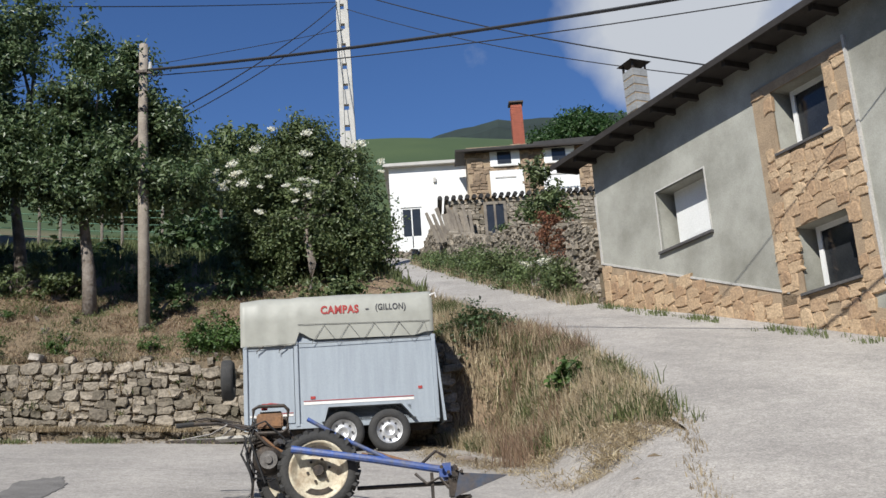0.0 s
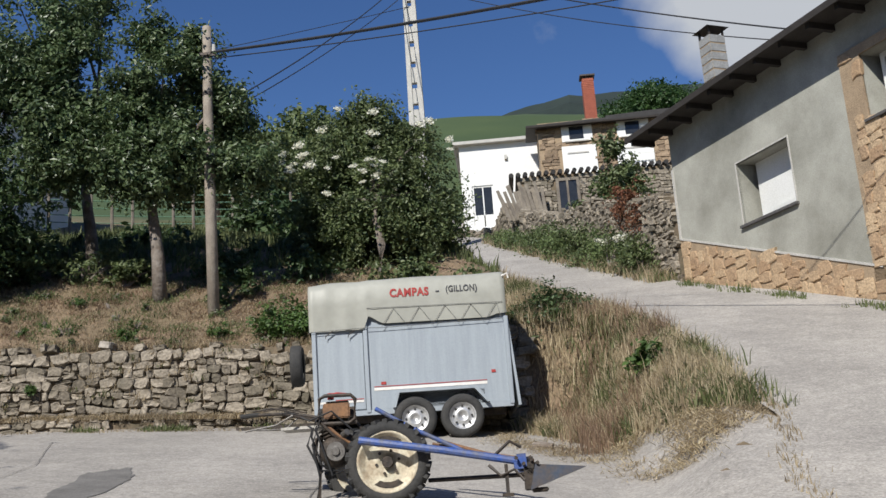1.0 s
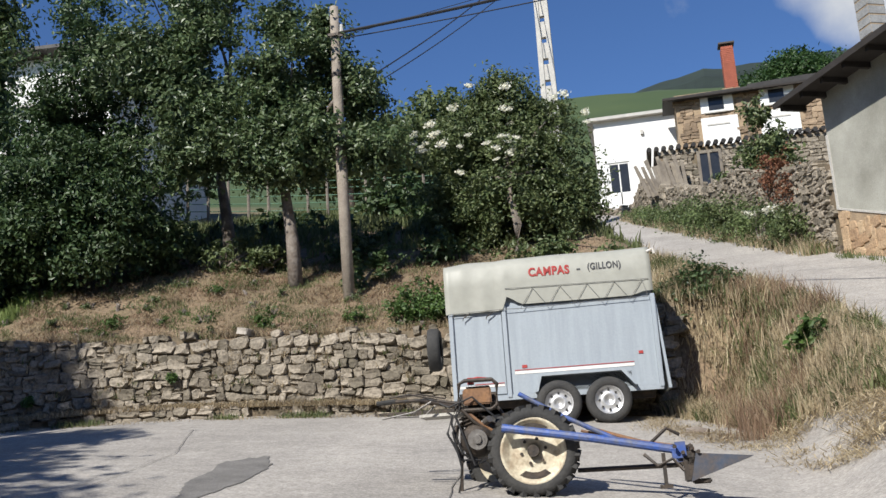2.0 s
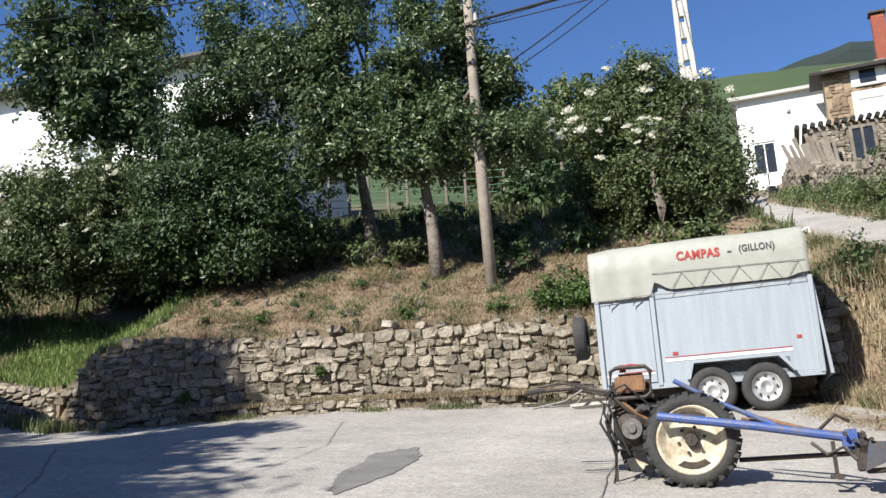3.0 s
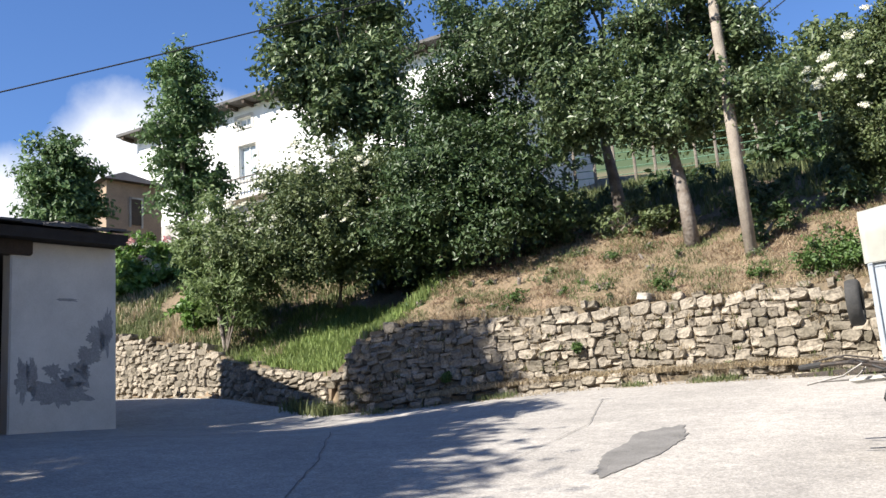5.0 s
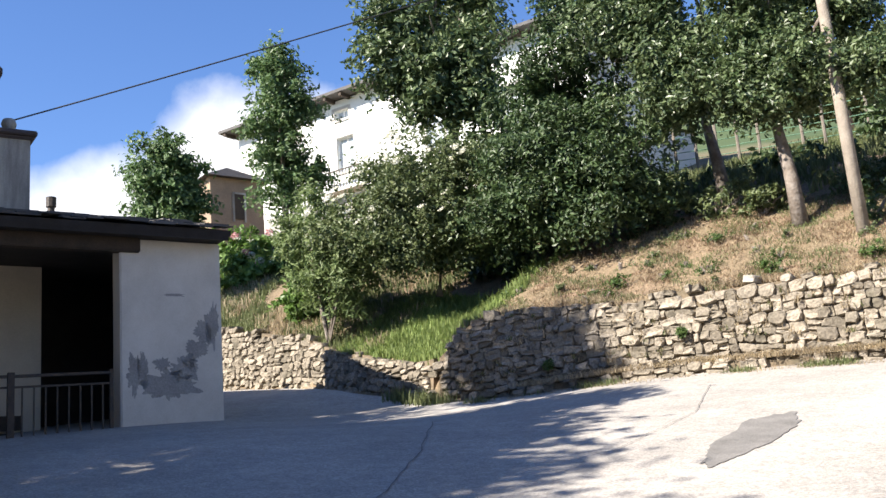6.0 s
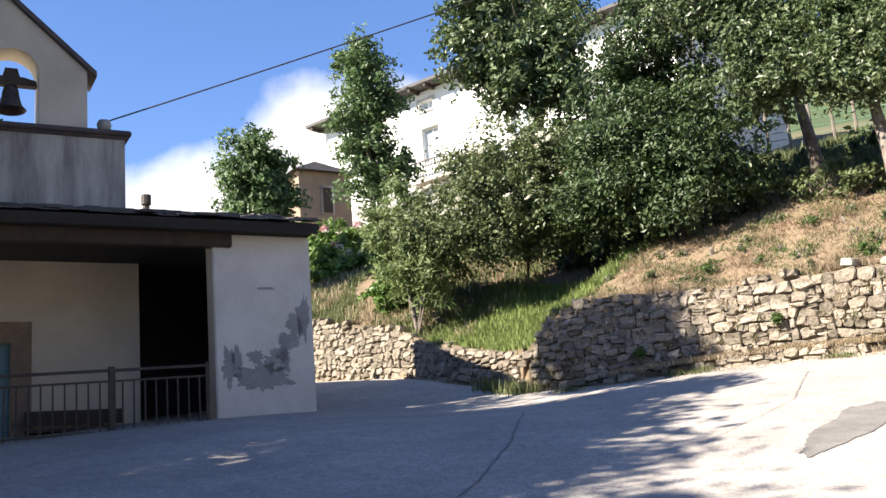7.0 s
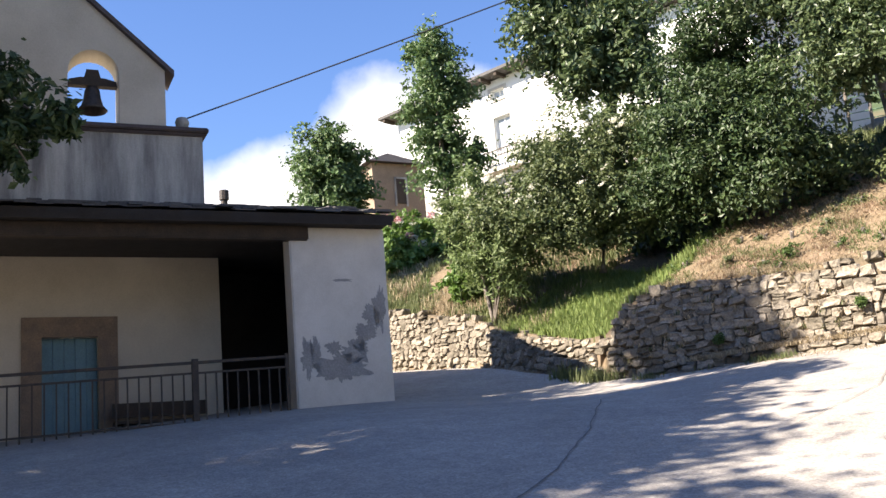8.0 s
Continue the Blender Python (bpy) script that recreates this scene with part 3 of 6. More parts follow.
def right_house():
    h = thing("house", HOUSE, "grey cement-rendered village house with ochre stone plinth and slate roof", "house")
    L = 13.0
    base = lambda s: 5.45 - 0.352 * s
    holes = [(2.12, 3.65, 6.03, 7.26), (5.66, 6.88, 6.82, 7.95), (5.74, 6.95, 4.34, 5.46)]
    part("wall", wall_with_holes(bmesh.new(), 0, L, 0, 9.05, holes, 0, 0.5), M_RENDER, h)
    for d_ in ((0, 0.4, 0.5, 7, 0, 9.05), (L - .4, L, 0.5, 7, 0, 9.05), (0.4, L - .4, 6.6, 7, 0, 9.05)):
        part("side_wall", boxes(d_), M_RENDER, h)
    # Dark panel added behind each window to paint the room's shade.
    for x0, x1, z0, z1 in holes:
        part("room_dark", boxes((x0 - .1, x1 + .1, 1.2, 1.25, z0 - .1, z1 + .1)), M_DARKWOOD_AND_SHADE, h)
    # stone plinth and stone panel, set on the render
    tops = lambda s: base(s) + 0.86

    def inside(c, z, hw, hh):
        if c < 0.05 or c > L:
            return False
        for a, b, lo, hi in holes:
            if a - hw * .55 < c < b + hw * .55 and lo - hh * .5 < z < hi + hh * .5:
                return False
        if base(c) - .15 < z < tops(c) - hh * .75:
            return True
        return 5.2 + hw * .9 < c < 7.42 - hw * .9 and base(c) < z < 8.1 - hh
    lay = dict(hmin=.13, hmax=.32, lmin=.17, lmax=.44)
    stones = [q for q in course_layout(L, lambda q: base(q) - .12, tops, 3, **lay) if inside(q[0], q[1], q[2] / 2, q[3] / 2)]
    stones += [q for q in course_layout(L, lambda q: base(q) + .84, lambda q: 8.15, 4, **lay) if 5.1 < q[0] < 7.5 and inside(q[0], q[1], q[2] / 2, q[3] / 2)]

    def place(s, z, out):
        return HOUSE @ Matrix.Translation((s, -0.012 + out * 0.15, z))
    bm = bmesh.new()
    n = 24
    for i in range(n):
        a, b = L * i / n, L * (i + 1) / n
        v = [bm.verts.new((x, y, z)) for x in (a, b) for y, z in ((-.025, base(x) - .3), (-.025, tops(x)), (.02, tops(x)), (.02, base(x) - .3))]
        for q in ((0, 1, 5, 4), (1, 2, 6, 5)):
            bm.faces.new([v[k] for k in q])
    bmesh.ops.recalc_face_normals(bm, faces=bm.faces)
    bmesh.ops.remove_doubles(bm, verts=bm.verts, dist=1e-4)
    part("plinth", bm, M_MORTAR, h, "pale mortar behind ochre stones")
    ph = [q for q in holes if q[0] > 5]
    part("stone_panel", wall_with_holes(bmesh.new(), 5.2, 7.4, base(5.2) + .5, 8.12, ph, -.025, .02), M_MORTAR, h, "pale mortar of the ochre stone window panel")
    stone_face(h, place, stones, CLADS, 6, near=lambda s: s < 8.5, depth=0.075, rest_mat=M_CLADJ, tilt=0.1, wob=.25)
    # pale edging bands
    bm = bmesh.new()
    for i in range(n):
        a, b = L * i / n, L * (i + 1) / n
        if a > 4.9 and b < 7.6:
            continue
        vs = [bm.verts.new((x, y, tops(x) + dz)) for x in (a, b) for y, dz in ((-.045, 0), (-.045, .04), (.0, .04), (.0, 0))]
        for q in ((0, 1, 5, 4), (1, 2, 6, 5), (3, 0, 4, 7)):
            bm.faces.new([vs[k] for k in q])
    bmesh.ops.recalc_face_normals(bm, faces=bm.faces)
    bmesh.ops.remove_doubles(bm, verts=bm.verts, dist=1e-4)
    part("trim", bm, M_CONC, h, "pale mortar line over the plinth")
    part("trim", boxes((7.39, 7.44, -.05, 0, 4.1, 8.2)), M_CONC, h)
    part("trim", boxes((-.03, .03, -.02, .3, base(0) + .86, 7.85)), M_CONC, h)
    # window reveals and fittings
    a, b, lo, hi = holes[0]
    part("window_sill", boxes((a - .06, b + .06, -.07, .3, lo - .05, lo)), M_SLATE, h)
    part("reveal_trim", boxes((a - .03, a, -.012, .05, lo, hi), (b, b + .03, -.012, .05, lo, hi), (a - .03, b + .03, -.012, .05, hi, hi + .03)), M_CONC, h)
    part("shutter", boxes((a + .1, b, .38, .42, lo + .02, hi)), M_WHITE, h, "closed white roller shutter")
    part("shutter_box", boxes((a + .55, b, .27, .34, lo + .02, lo + .2)), M_WHITE, h)
    for a, b, lo, hi in holes[1:]:
        part("window_sill", boxes((a - .05, b + .05, -.09, .3, lo - .045, lo)), M_SLATE, h)
        window(h, a + .1, b, lo, hi, .33, .09, mid=False)
    # roof: slate slab on dark rafters with eaves board
    bm = bmesh.new()
    pts = ((-.62, 8.68), (-.62, 8.75), (3.6, 10.86), (7.8, 8.75), (7.8, 8.68), (3.6, 10.77))
    v0 = [bm.verts.new((-.7, y, z)) for y, z in pts]
    v1 = [bm.verts.new((L + .6, y, z)) for y, z in pts]
    for i in range(6):
        bm.faces.new((v0[i], v0[(i + 1) % 6], v1[(i + 1) % 6], v1[i]))
    for v in (v0, v1):
        bm.faces.new((v[0], v[1], v[2], v[5]))
        bm.faces.new((v[5], v[2], v[3], v[4]))
    bmesh.ops.recalc_face_normals(bm, faces=bm.faces)
    part("roof", bm, M_SLATE, h, "dark slate roof with wide eaves")
    s = -.6
    while s < L + .4:
        part("rafter", boxes((s, s + .09, -.56, -.005, 8.58, 8.69)), M_EAVES_AND_SHADE, h)
        s += 0.72
    part("soffit", boxes((-.7, L + .6, -.61, -.002, 8.692, 8.707)), M_EAVES_AND_SHADE, h)
    part("fascia", boxes((-.7, L + .6, -.66, -.62, 8.65, 8.77)), M_EAVES_AND_SHADE, h)
    # gable peaks
    for s in (0.0, L - .4):
        bm = bmesh.new()
        vs = [bm.verts.new((x, y, z)) for x in (s + .01, s + .39) for y, z in ((0.01, 9.0), (6.99, 9.0), (3.5, 10.75))]
        bm.faces.new(vs[:3]); bm.faces.new(vs[3:])
        for i in range(3):
            bm.faces.new((vs[i], vs[(i + 1) % 3], vs[3 + (i + 1) % 3], vs[3 + i]))
        bmesh.ops.recalc_face_normals(bm, faces=bm.faces)
        part("gable", bm, M_RENDER, h)
    # block chimney with a flat cap
    c = thing("chimney", HOUSE @ Matrix.Translation((.82, 0.85, -.12)), "tall grey concrete-block chimney with a dark metal cap", "chimney")
    for i in range(12):
        part("block", boxes((-.2, .2, -.2, .2, 8.35 + i * .2, 8.35 + i * .2 + .185), bevel=.012), M_BLOCK, c)
    part("mortar", boxes((-.19, .19, -.19, .19, 8.7, 10.72)), M_MORTAR, c)
    bm = bmesh.new()
    q = [bm.verts.new(p) for p in ((-.28, -.28, 10.9), (.28, -.28, 10.9), (.28, .28, 10.9), (-.28, .28, 10.9), (0, 0, 11.04))]
    bm.faces.new(q[3::-1])
    for i in range(4):
        bm.faces.new((q[i], q[(i + 1) % 4], q[4]))
    part("cap", bm, M_IRON, c)
    for lx_, ly_ in ((-.17, -.17), (.17, -.17), (-.17, .17), (.17, .17)):
        part("cap_leg", boxes((lx_ - .02, lx_ + .02, ly_ - .02, ly_ + .02, 10.72, 10.91)), M_IRON, c)


M_BLOCK = mat("concrete_block", (0.3, 0.3, 0.29), (0.22, 0.22, 0.215), 0.9, 4, bump=0.4)
right_house()

# ---------------------------------------------------------------- terrace wall and back houses
TW = [(-2.2, 42.0), (-0.2, 38.0), (1.25, 31.0), (2.5, 25.5), (3.75, 21.1)]
dry_wall("terrace_wall", TW, lambda s: lane_z(polyline_place(TW)[1](s)[0].y) - 0.1, lambda s: lane_z(polyline_place(TW)[1](s)[0].y) + lerp_tab(((0, .25), (4.2, .4), (6.5, 1.55), (9, 1.25), (14, 1.3), (17, 1.75), (25, 1.9)), s) + 0.12 * noise.noise(Vector((s, 0, 0))),
         "grey rubble stone wall edging the lane, overgrown with weeds", 21, near=lambda s: s > 17.5, batter=0.05, thick=0.6, core=M_DARKMORTAR)


M_BROWNRUBBLE = mat("brown_rubble", (0.2, 0.14, 0.09), (0.12, 0.09, 0.06), 0.9, 5, bump=0.7, bscale=25, grain_k=0.7, col3=(0.34, 0.25, 0.165), obj=True)
M_BROWNRUBBLEJ = mat("brown_rubble_rest", (0.2, 0.14, 0.09), (0.12, 0.09, 0.06), 0.9, 5, bump=0.7, bscale=25, grain_k=0.7, col3=(0.34, 0.25, 0.165), isl=True)
BROWNS = [stone_mesh(80 + i, M_BROWNRUBBLE) for i in range(6)]
M_DARKSLATE = mat("dark_slate", (0.016, 0.014, 0.014), (0.03, 0.027, 0.026), 0.7, 3, bump=0.4)


def back_house():
    h = thing("house", Matrix(), "stone farmhouse with white window panels and slate eaves", "house")
    y = 42.0
    part("wall", boxes((2.0, 11.5, y, y + 8, 9, 17.0)), M_MORTAR, h)
    lay = course_layout(9.5, lambda s: 12.4, lambda s: 17.0, 31, hmin=.12, hmax=.26, lmin=.2, lmax=.5)
    white = [(3.0, 4.3, 16.05, 16.95), (2.95, 4.4, 14.3, 15.85), (5.35, 6.7, 16.05, 16.95), (5.25, 6.8, 13.6, 15.85)]
    lay = [q for q in lay if not any(a - .1 < q[0] + 2 < b + .1 and c < q[1] < d for a, b, c, d in white)]
    stone_face(h, lambda s, z, o: Matrix.Translation((2 + s, y + .04 + o * .5, z)), lay, BROWNS, 32, near=lambda s: s < 5, depth=.16, rest_mat=M_BROWNRUBBLEJ)
    for i, (a, b, c, d) in enumerate(white):
        part("panel", boxes((a, b, y - .07, y, c, d)), M_WHITE, h, "white-painted panel round the windows")
    for x in (3.62, 6.0):
        part("pane", boxes((x - .3, x + .3, y - .085, y - .073, 16.15, 16.7)), M_GLASS, h, "small dark attic window")
        part("window_sill", boxes((x - .5, x + .5, y - .12, y - .07, 16.02, 16.07)), M_CONC, h)
        part("lintel", boxes((x - .45, x + .45, y - .1, y - .07, 15.5, 15.56)), M_CONC, h)
    part("pane", boxes((5.75, 6.02, y - .085, y - .073, 13.9, 14.5), (6.08, 6.35, y - .085, y - .073, 13.9, 14.5)), M_GLASS, h)
    part("balcony_rail", boxes((5.3, 6.75, y - .4, y - .37, 15.15, 15.19), *[(5.3 + i * .14, 5.32 + i * .14, y - .4, y - .38, 14.6, 15.15) for i in range(11)]), M_WHITE, h)
    bm = bmesh.new()
    prism(bm, ((1.5, 16.72), (1.5, 16.8), (4.9, 16.86), (4.9, 16.94), (7.0, 17.02), (12.5, 17.0), (12.5, 16.9), (4.9, 16.74)), y - .42, y + 1.5)
    part("roof", bm, M_DARKSLATE, h, "low dark slate roof")
    part("eaves_beam", boxes((1.5, 12.4, y - .47, y - .421, 16.68, 16.76)), M_EAVES_AND_SHADE, h)
    c = thing("chimney", Matrix.Translation((4.45, y + 1.2, 0)), "red brick chimney with a dark cap", "chimney")
    bm = boxes((-.24, .24, -.24, .24, 16.6, 19.28))
    part("stack", bm, M_BRICK, c)
    for i in range(23):
        part("course", boxes((-.255, .255, -.255, .255, 17.35 + i * .082, 17.35 + i * .082 + .066)), M_BRICK, c)
    part("cap", boxes((-.33, .33, -.33, .33, 19.38, 19.45), (-.2, .2, -.2, .2, 19.28, 19.38)), M_IRON, c)
    # white annexe
    a = thing("annexe", Matrix(), "low white-rendered annexe with a corrugated roof and glazed door", "house")
    part("wall", wall_with_holes(bmesh.new(), -1.5, 2.0, 11, 17.0, [(-1.05, -.1, 13.2, 15.1)], 44, 44.3), M_WHITE, a)
    part("side_wall", boxes((-1.5, -1.2, 44.3, 52, 11, 17)), M_WHITE, a)
    part("side_wall", boxes((-1.2, 2, 51.7, 52, 11, 17)), M_WHITE, a)
    part("roof", boxes((-1.75, 1.98, 43.7, 52.2, 17.0, 17.14)), M_CONC, a, "pale roof edge")
    d = new("door")
    d.parent = a
    part("frame", boxes((-1.05, -.97, 44.05, 44.12, 13.2, 15.1), (-.18, -.1, 44.05, 44.12, 13.2, 15.1), (-.6, -.55, 44.05, 44.12, 13.2, 15.02), (-.97, -.18, 44.05, 44.12, 15.02, 15.1), (-.97, -.18, 44.05, 44.12, 13.2, 13.75)), M_WHITE, d)
    part("pane", boxes((-.97, -.6, 44.07, 44.09, 13.75, 15.02), (-.55, -.18, 44.07, 44.09, 13.75, 15.02)), M_GLASS, d)
    part("lamp", boxes((0.5, .62, 43.88, 44, 16.2, 16.4)), M_CONC, a)
    # old shed behind the terrace wall
    s = thing("shed", Matrix(), "low ruined stone shed with a tiled roof edge and small window", "shed")
    part("wall", boxes((0.9, 6.2, 34.0, 37.5, 9, 12.1)), M_DARKMORTAR, s)
    lay = course_layout(5.3, lambda q: 10.4, lambda q: 12.1, 41)
    lay = [q for q in lay if not (1.15 < q[0] < 2.0 and q[1] > 10.9)]
    stone_face(s, lambda q, z, o: Matrix.Translation((.9 + q, 34.02 + o * .5, z)), lay, FIELD, 42, depth=.16, rest_mat=M_STONEJ)
    for i in range(24):
        part("roof_tile", tube(bmesh.new(), [(.6 + i * .24, 33.75, 12.15), (.6 + i * .24, 37.8, 12.8)], .085, 6), M_DARKSLATE, s)
    w = new("window")
    w.parent = s
    part("frame", boxes((2.1, 2.2, 33.9, 33.97, 10.7, 11.95), (2.8, 2.9, 33.9, 33.97, 10.7, 11.95), (2.2, 2.8, 33.9, 33.97, 11.85, 11.95), (2.45, 2.52, 33.9, 33.97, 10.7, 11.85)), M_WOOD, w)
    part("pane", boxes((2.2, 2.8, 33.94, 33.96, 10.7, 11.85)), M_GLASS, w)
    rs = random.Random(4)
    p = thing("plank_stack", Matrix(), "grey weathered planks leaning against the shed", "planks")
    for i in range(17):
        x = .45 + i * .075
        lean = -.32 + .012 * i + rs.uniform(-.05, .05)
        hgt = 1.3 + rs.uniform(-.25, .2)
        b = bmesh.new()
        box(b, -.055, .055, -.012, .012, 0, hgt, bevel=.004)
        p_ = part("plank", b, M_WOOD, p)
        p_.matrix_local = Matrix.Translation((x, 33.45 + rs.uniform(-.1, .1), 10.45)) @ Euler((-.12, lean, rs.uniform(-.4, .4))).to_matrix().to_4x4()



back_house()


def white_house():
    h = thing("house", frame_on((-32.4, 28.4, 0), 1, 0.07), "large white-painted house with wide wooden eaves and slate roof", "house")
    wins = [(4.85, 5.55, 15.75, 16.15), (4.9, 5.75, 13.6, 15.0), (9.2, 10.0, 13.4, 14.9), (9.3, 10.0, 15.75, 16.15), (12.4, 13.2, 13.4, 14.9)]
    part("wall", wall_with_holes(bmesh.new(), -.5, 16, 9, 16.55, wins, 0, .4), M_WHITE, h)
    part("side_wall", boxes((-.5, -.1, .4, 9, 9, 16.55)), M_WHITE, h)
    part("side_wall", boxes((15.6, 16, .4, 9, 9, 16.55)), M_WHITE, h)
    part("base_band", boxes((-.53, 16, -.04, 0, 9, 12.55)), M_GREYWASH, h)
    for a, b, lo, hi in wins:
        window(h, a, b, lo, hi, .15, .06, pmat=M_CURTAIN)
        # Added backing board, coloured dark as the shade of the room.
        part("dark_room", boxes((a - .1, b + .1, 1, 1.05, lo - .1, hi + .1)), M_DARKWOOD_AND_SHADE, h)
        part("surround", boxes((a - .12, a, -.025, .02, lo - .1, hi + .1), (b, b + .12, -.025, .02, lo - .1, hi + .1), (a, b, -.025, .02, hi, hi + .1), (a, b, -.05, .02, lo - .1, lo)), M_CONC, h)
    part("balcony_slab", boxes((4.3, 6.4, -.5, 0, 12.7, 12.78)), M_CONC, h)
    part("balcony_rail", boxes((4.3, 6.4, -.5, -.46, 13.5, 13.55)), M_IRON, h)
    for i in range(15):
        part("baluster", boxes((4.3 + i * .15, 4.32 + i * .15, -.5, -.48, 12.78, 13.5)), M_IRON, h)
    bm = bmesh.new()
    pts = ((-.65, 16.6), (-.65, 16.72), (4.5, 18.6), (10, 16.72), (10, 16.6))
    v0 = [bm.verts.new((-1.05, y, z)) for y, z in pts]
    v1 = [bm.verts.new((17, y, z)) for y, z in pts]
    for i in range(5):
        bm.faces.new((v0[i], v0[(i + 1) % 5], v1[(i + 1) % 5], v1[i]))
    bm.faces.new(v0); bm.faces.new(v1)
    bmesh.ops.recalc_face_normals(bm, faces=bm.faces)
    part("roof", bm, M_SLATE, h, "grey slate roof")
    for i in range(22):
        part("rafter", boxes((-.8 + i * .8, -.68 + i * .8, -.6, .0, 16.45, 16.6)), M_DARKWOOD_AND_SHADE, h)
    # small hip-roofed hut
    u = frame_on((-27.6, 23.2, 0), -0.25, -0.97)
    t = thing("hut", u, "small square brown-rendered hut with a hipped slate roof", "hut")
    part("wall", boxes((-1.4, .6, -1.5, 0, 6, 12.45)), mat("brown_render", (0.3, 0.22, 0.15), (0.2, 0.15, 0.11), 0.9, 1.2), t)
    part("pane", boxes((-.65, -.28, .001, .03, 10.95, 11.85)), M_DARKWOOD_AND_SHADE, t, "small dark shuttered opening")
    part("opening_frame", boxes((-.71, -.65, 0, .05, 10.85, 11.91), (-.28, -.22, 0, .05, 10.85, 11.91), (-.65, -.28, 0, .05, 11.85, 11.91)), M_GREYWASH, t)
    bm = bmesh.new()
    q = [bm.verts.new(p) for p in ((-1.65, -1.75, 12.4), (.85, -1.75, 12.4), (.85, .25, 12.4), (-1.65, .25, 12.4), (-.4, -.75, 13.05))]
    bm.faces.new(q[3::-1])
    for i in range(4):
        bm.faces.new((q[i], q[(i + 1) % 4], q[4]))
    part("roof", bm, M_DARKSLATE, t)


white_house()

# ---------------------------------------------------------------- chapel
CH = frame_on((-13.2, 11.05, 0), -0.313, -0.95)     # x along the porch front, y outwards


def chapel():
    c = thing("chapel", CH, "old limewashed chapel with bell gable, open porch and slate lean-to roof", "chapel")
    base = lambda s: 2.62 - 0.075 * s
    part("end_wall", boxes((0, 1.6, -.4, 0, 1.8, 5.46), (0, .4, -6.5, -.4, 1.8, 5.4), bevel=.02), M_WHITEWASH, c, "white limewashed end wall with fallen plaster patches")
    rp = random.Random(17)
    for sx, sz, w_, h_ in ((1.4, 3.55, .1, .3), (1.27, 3.62, .07, .25), (.86, 3.42, .36, .22), (.62, 3.62, .2, .2), (.97, 3.72, .12, .1), (.42, 3.95, .18, .12), (.3, 4.22, .14, .17), (.16, 4.33, .09, .3), (.52, 3.75, .1, .12), (.75, 4.8, .14, .02)):
        bm = bmesh.new()
        n_ = 110
        ring = []
        for k in range(n_):
            a = k * math.tau / n_
            ca, sa = math.cos(a), math.sin(a)
            r_ = 1.08 + .5 * noise.noise(Vector((ca * 1.4 + sx * 9, sa * 1.4, sz))) + .4 * noise.noise(Vector((ca * 4.5 + sx * 9, sa * 4.5, sz))) + .22 * noise.noise(Vector((ca * 12, sa * 12, sx * 7)))
            ring.append(bm.verts.new((sx + math.cos(a) * w_ * r_, -.0 + .0035, sz - .2 + math.sin(a) * h_ * r_)))
        bm.faces.new(ring)
        bmesh.ops.recalc_face_normals(bm, faces=bm.faces)
        part("plaster_patch", bm, M_GREYPATCH, c, "bare grey cement where the whitewash has peeled")
    fy = -2.3
    door = (4.28, 5.15, 1.8, 4.12)
    part("facade", wall_with_holes(bmesh.new(), 2.25, 12, 1.8, 6.3, [door], fy - .5, fy), M_CREAM, c, "cream limewashed facade under the porch")
    # Passage walls and ceilings are near-black: the deep interior shade is in their colour.
    part("passage_wall", boxes((.4, 2.25, -4.2, -4.0, 1.8, 6.3), (2.25, 2.5, -6.5, fy - .5, 1.8, 6.3)), M_EAVES_AND_SHADE, c)
    part("passage_ceiling", boxes((0, 2.5, -6.9, fy - .002, 5.56, 5.62)), M_EAVES_AND_SHADE, c)
    part("passage_wall", boxes((0, .4, -6.5, -.4, 5.4, 5.56)), M_DARKWOOD_AND_SHADE, c)
    part("porch_ceiling", boxes((.0, 12, fy, .3, 5.47, 5.495)), M_EAVES_AND_SHADE, c)
    part("jamb", boxes((3.97, 4.28, fy, fy + .05, 2.2, 4.12), (5.15, 5.46, fy, fy + .05, 2.2, 4.12)), M_BROWNSTONE, c, "brown stone door jamb")
    part("lintel", boxes((3.97, 5.46, fy, fy + .05, 4.12, 4.45)), M_BROWNSTONE, c, "brown stone lintel")
    d = new("door")
    d.parent = c
    for i in range(5):
        part("plank", boxes((4.285 + i * .173, 4.285 + i * .173 + .168, fy - .2, fy - .15, 2.2, 4.12)), M_TEAL, d)
    # porch floor
    part("porch_floor", boxes((.4, 12, fy, .12, 1.6, 2.2), (.4, 2.4, -6.5, fy, 1.6, 2.3)), M_CONC, c)
    # lean-to roof
    bm = bmesh.new()
    z0, z1 = 5.5, 6.28
    v = [bm.verts.new(p) for p in ((-.06, .35, z0), (12, .35, z0), (12, fy, z1), (-.06, fy, z1), (-.06, .35, z0 + .1), (12, .35, z0 + .1), (12, fy, z1 + .1), (-.06, fy, z1 + .1))]
    for f in ((3, 2, 1, 0), (4, 5, 6, 7), (0, 1, 5, 4), (1, 2, 6, 5), (2, 3, 7, 6), (3, 0, 4, 7)):
        bm.faces.new([v[i] for i in f])
    part("porch_roof", bm, M_EAVES_AND_SHADE, c, "boarded lean-to roof deck")
    # slates
    rs = random.Random(9)
    vv, ff = [], []
    for r in range(11):
        k = r / 11
        s = -.1
        while s < 11.9:
            w = rs.uniform(.22, .5)
            y = .42 + (fy - .42) * k + rs.uniform(-.07, .07)
            z = z0 + .105 + (z1 - z0) * k
            l = .42
            dz = (z1 - z0) / (fy - .35) * -l
            t = rs.uniform(.012, .04)
            q = len(vv)
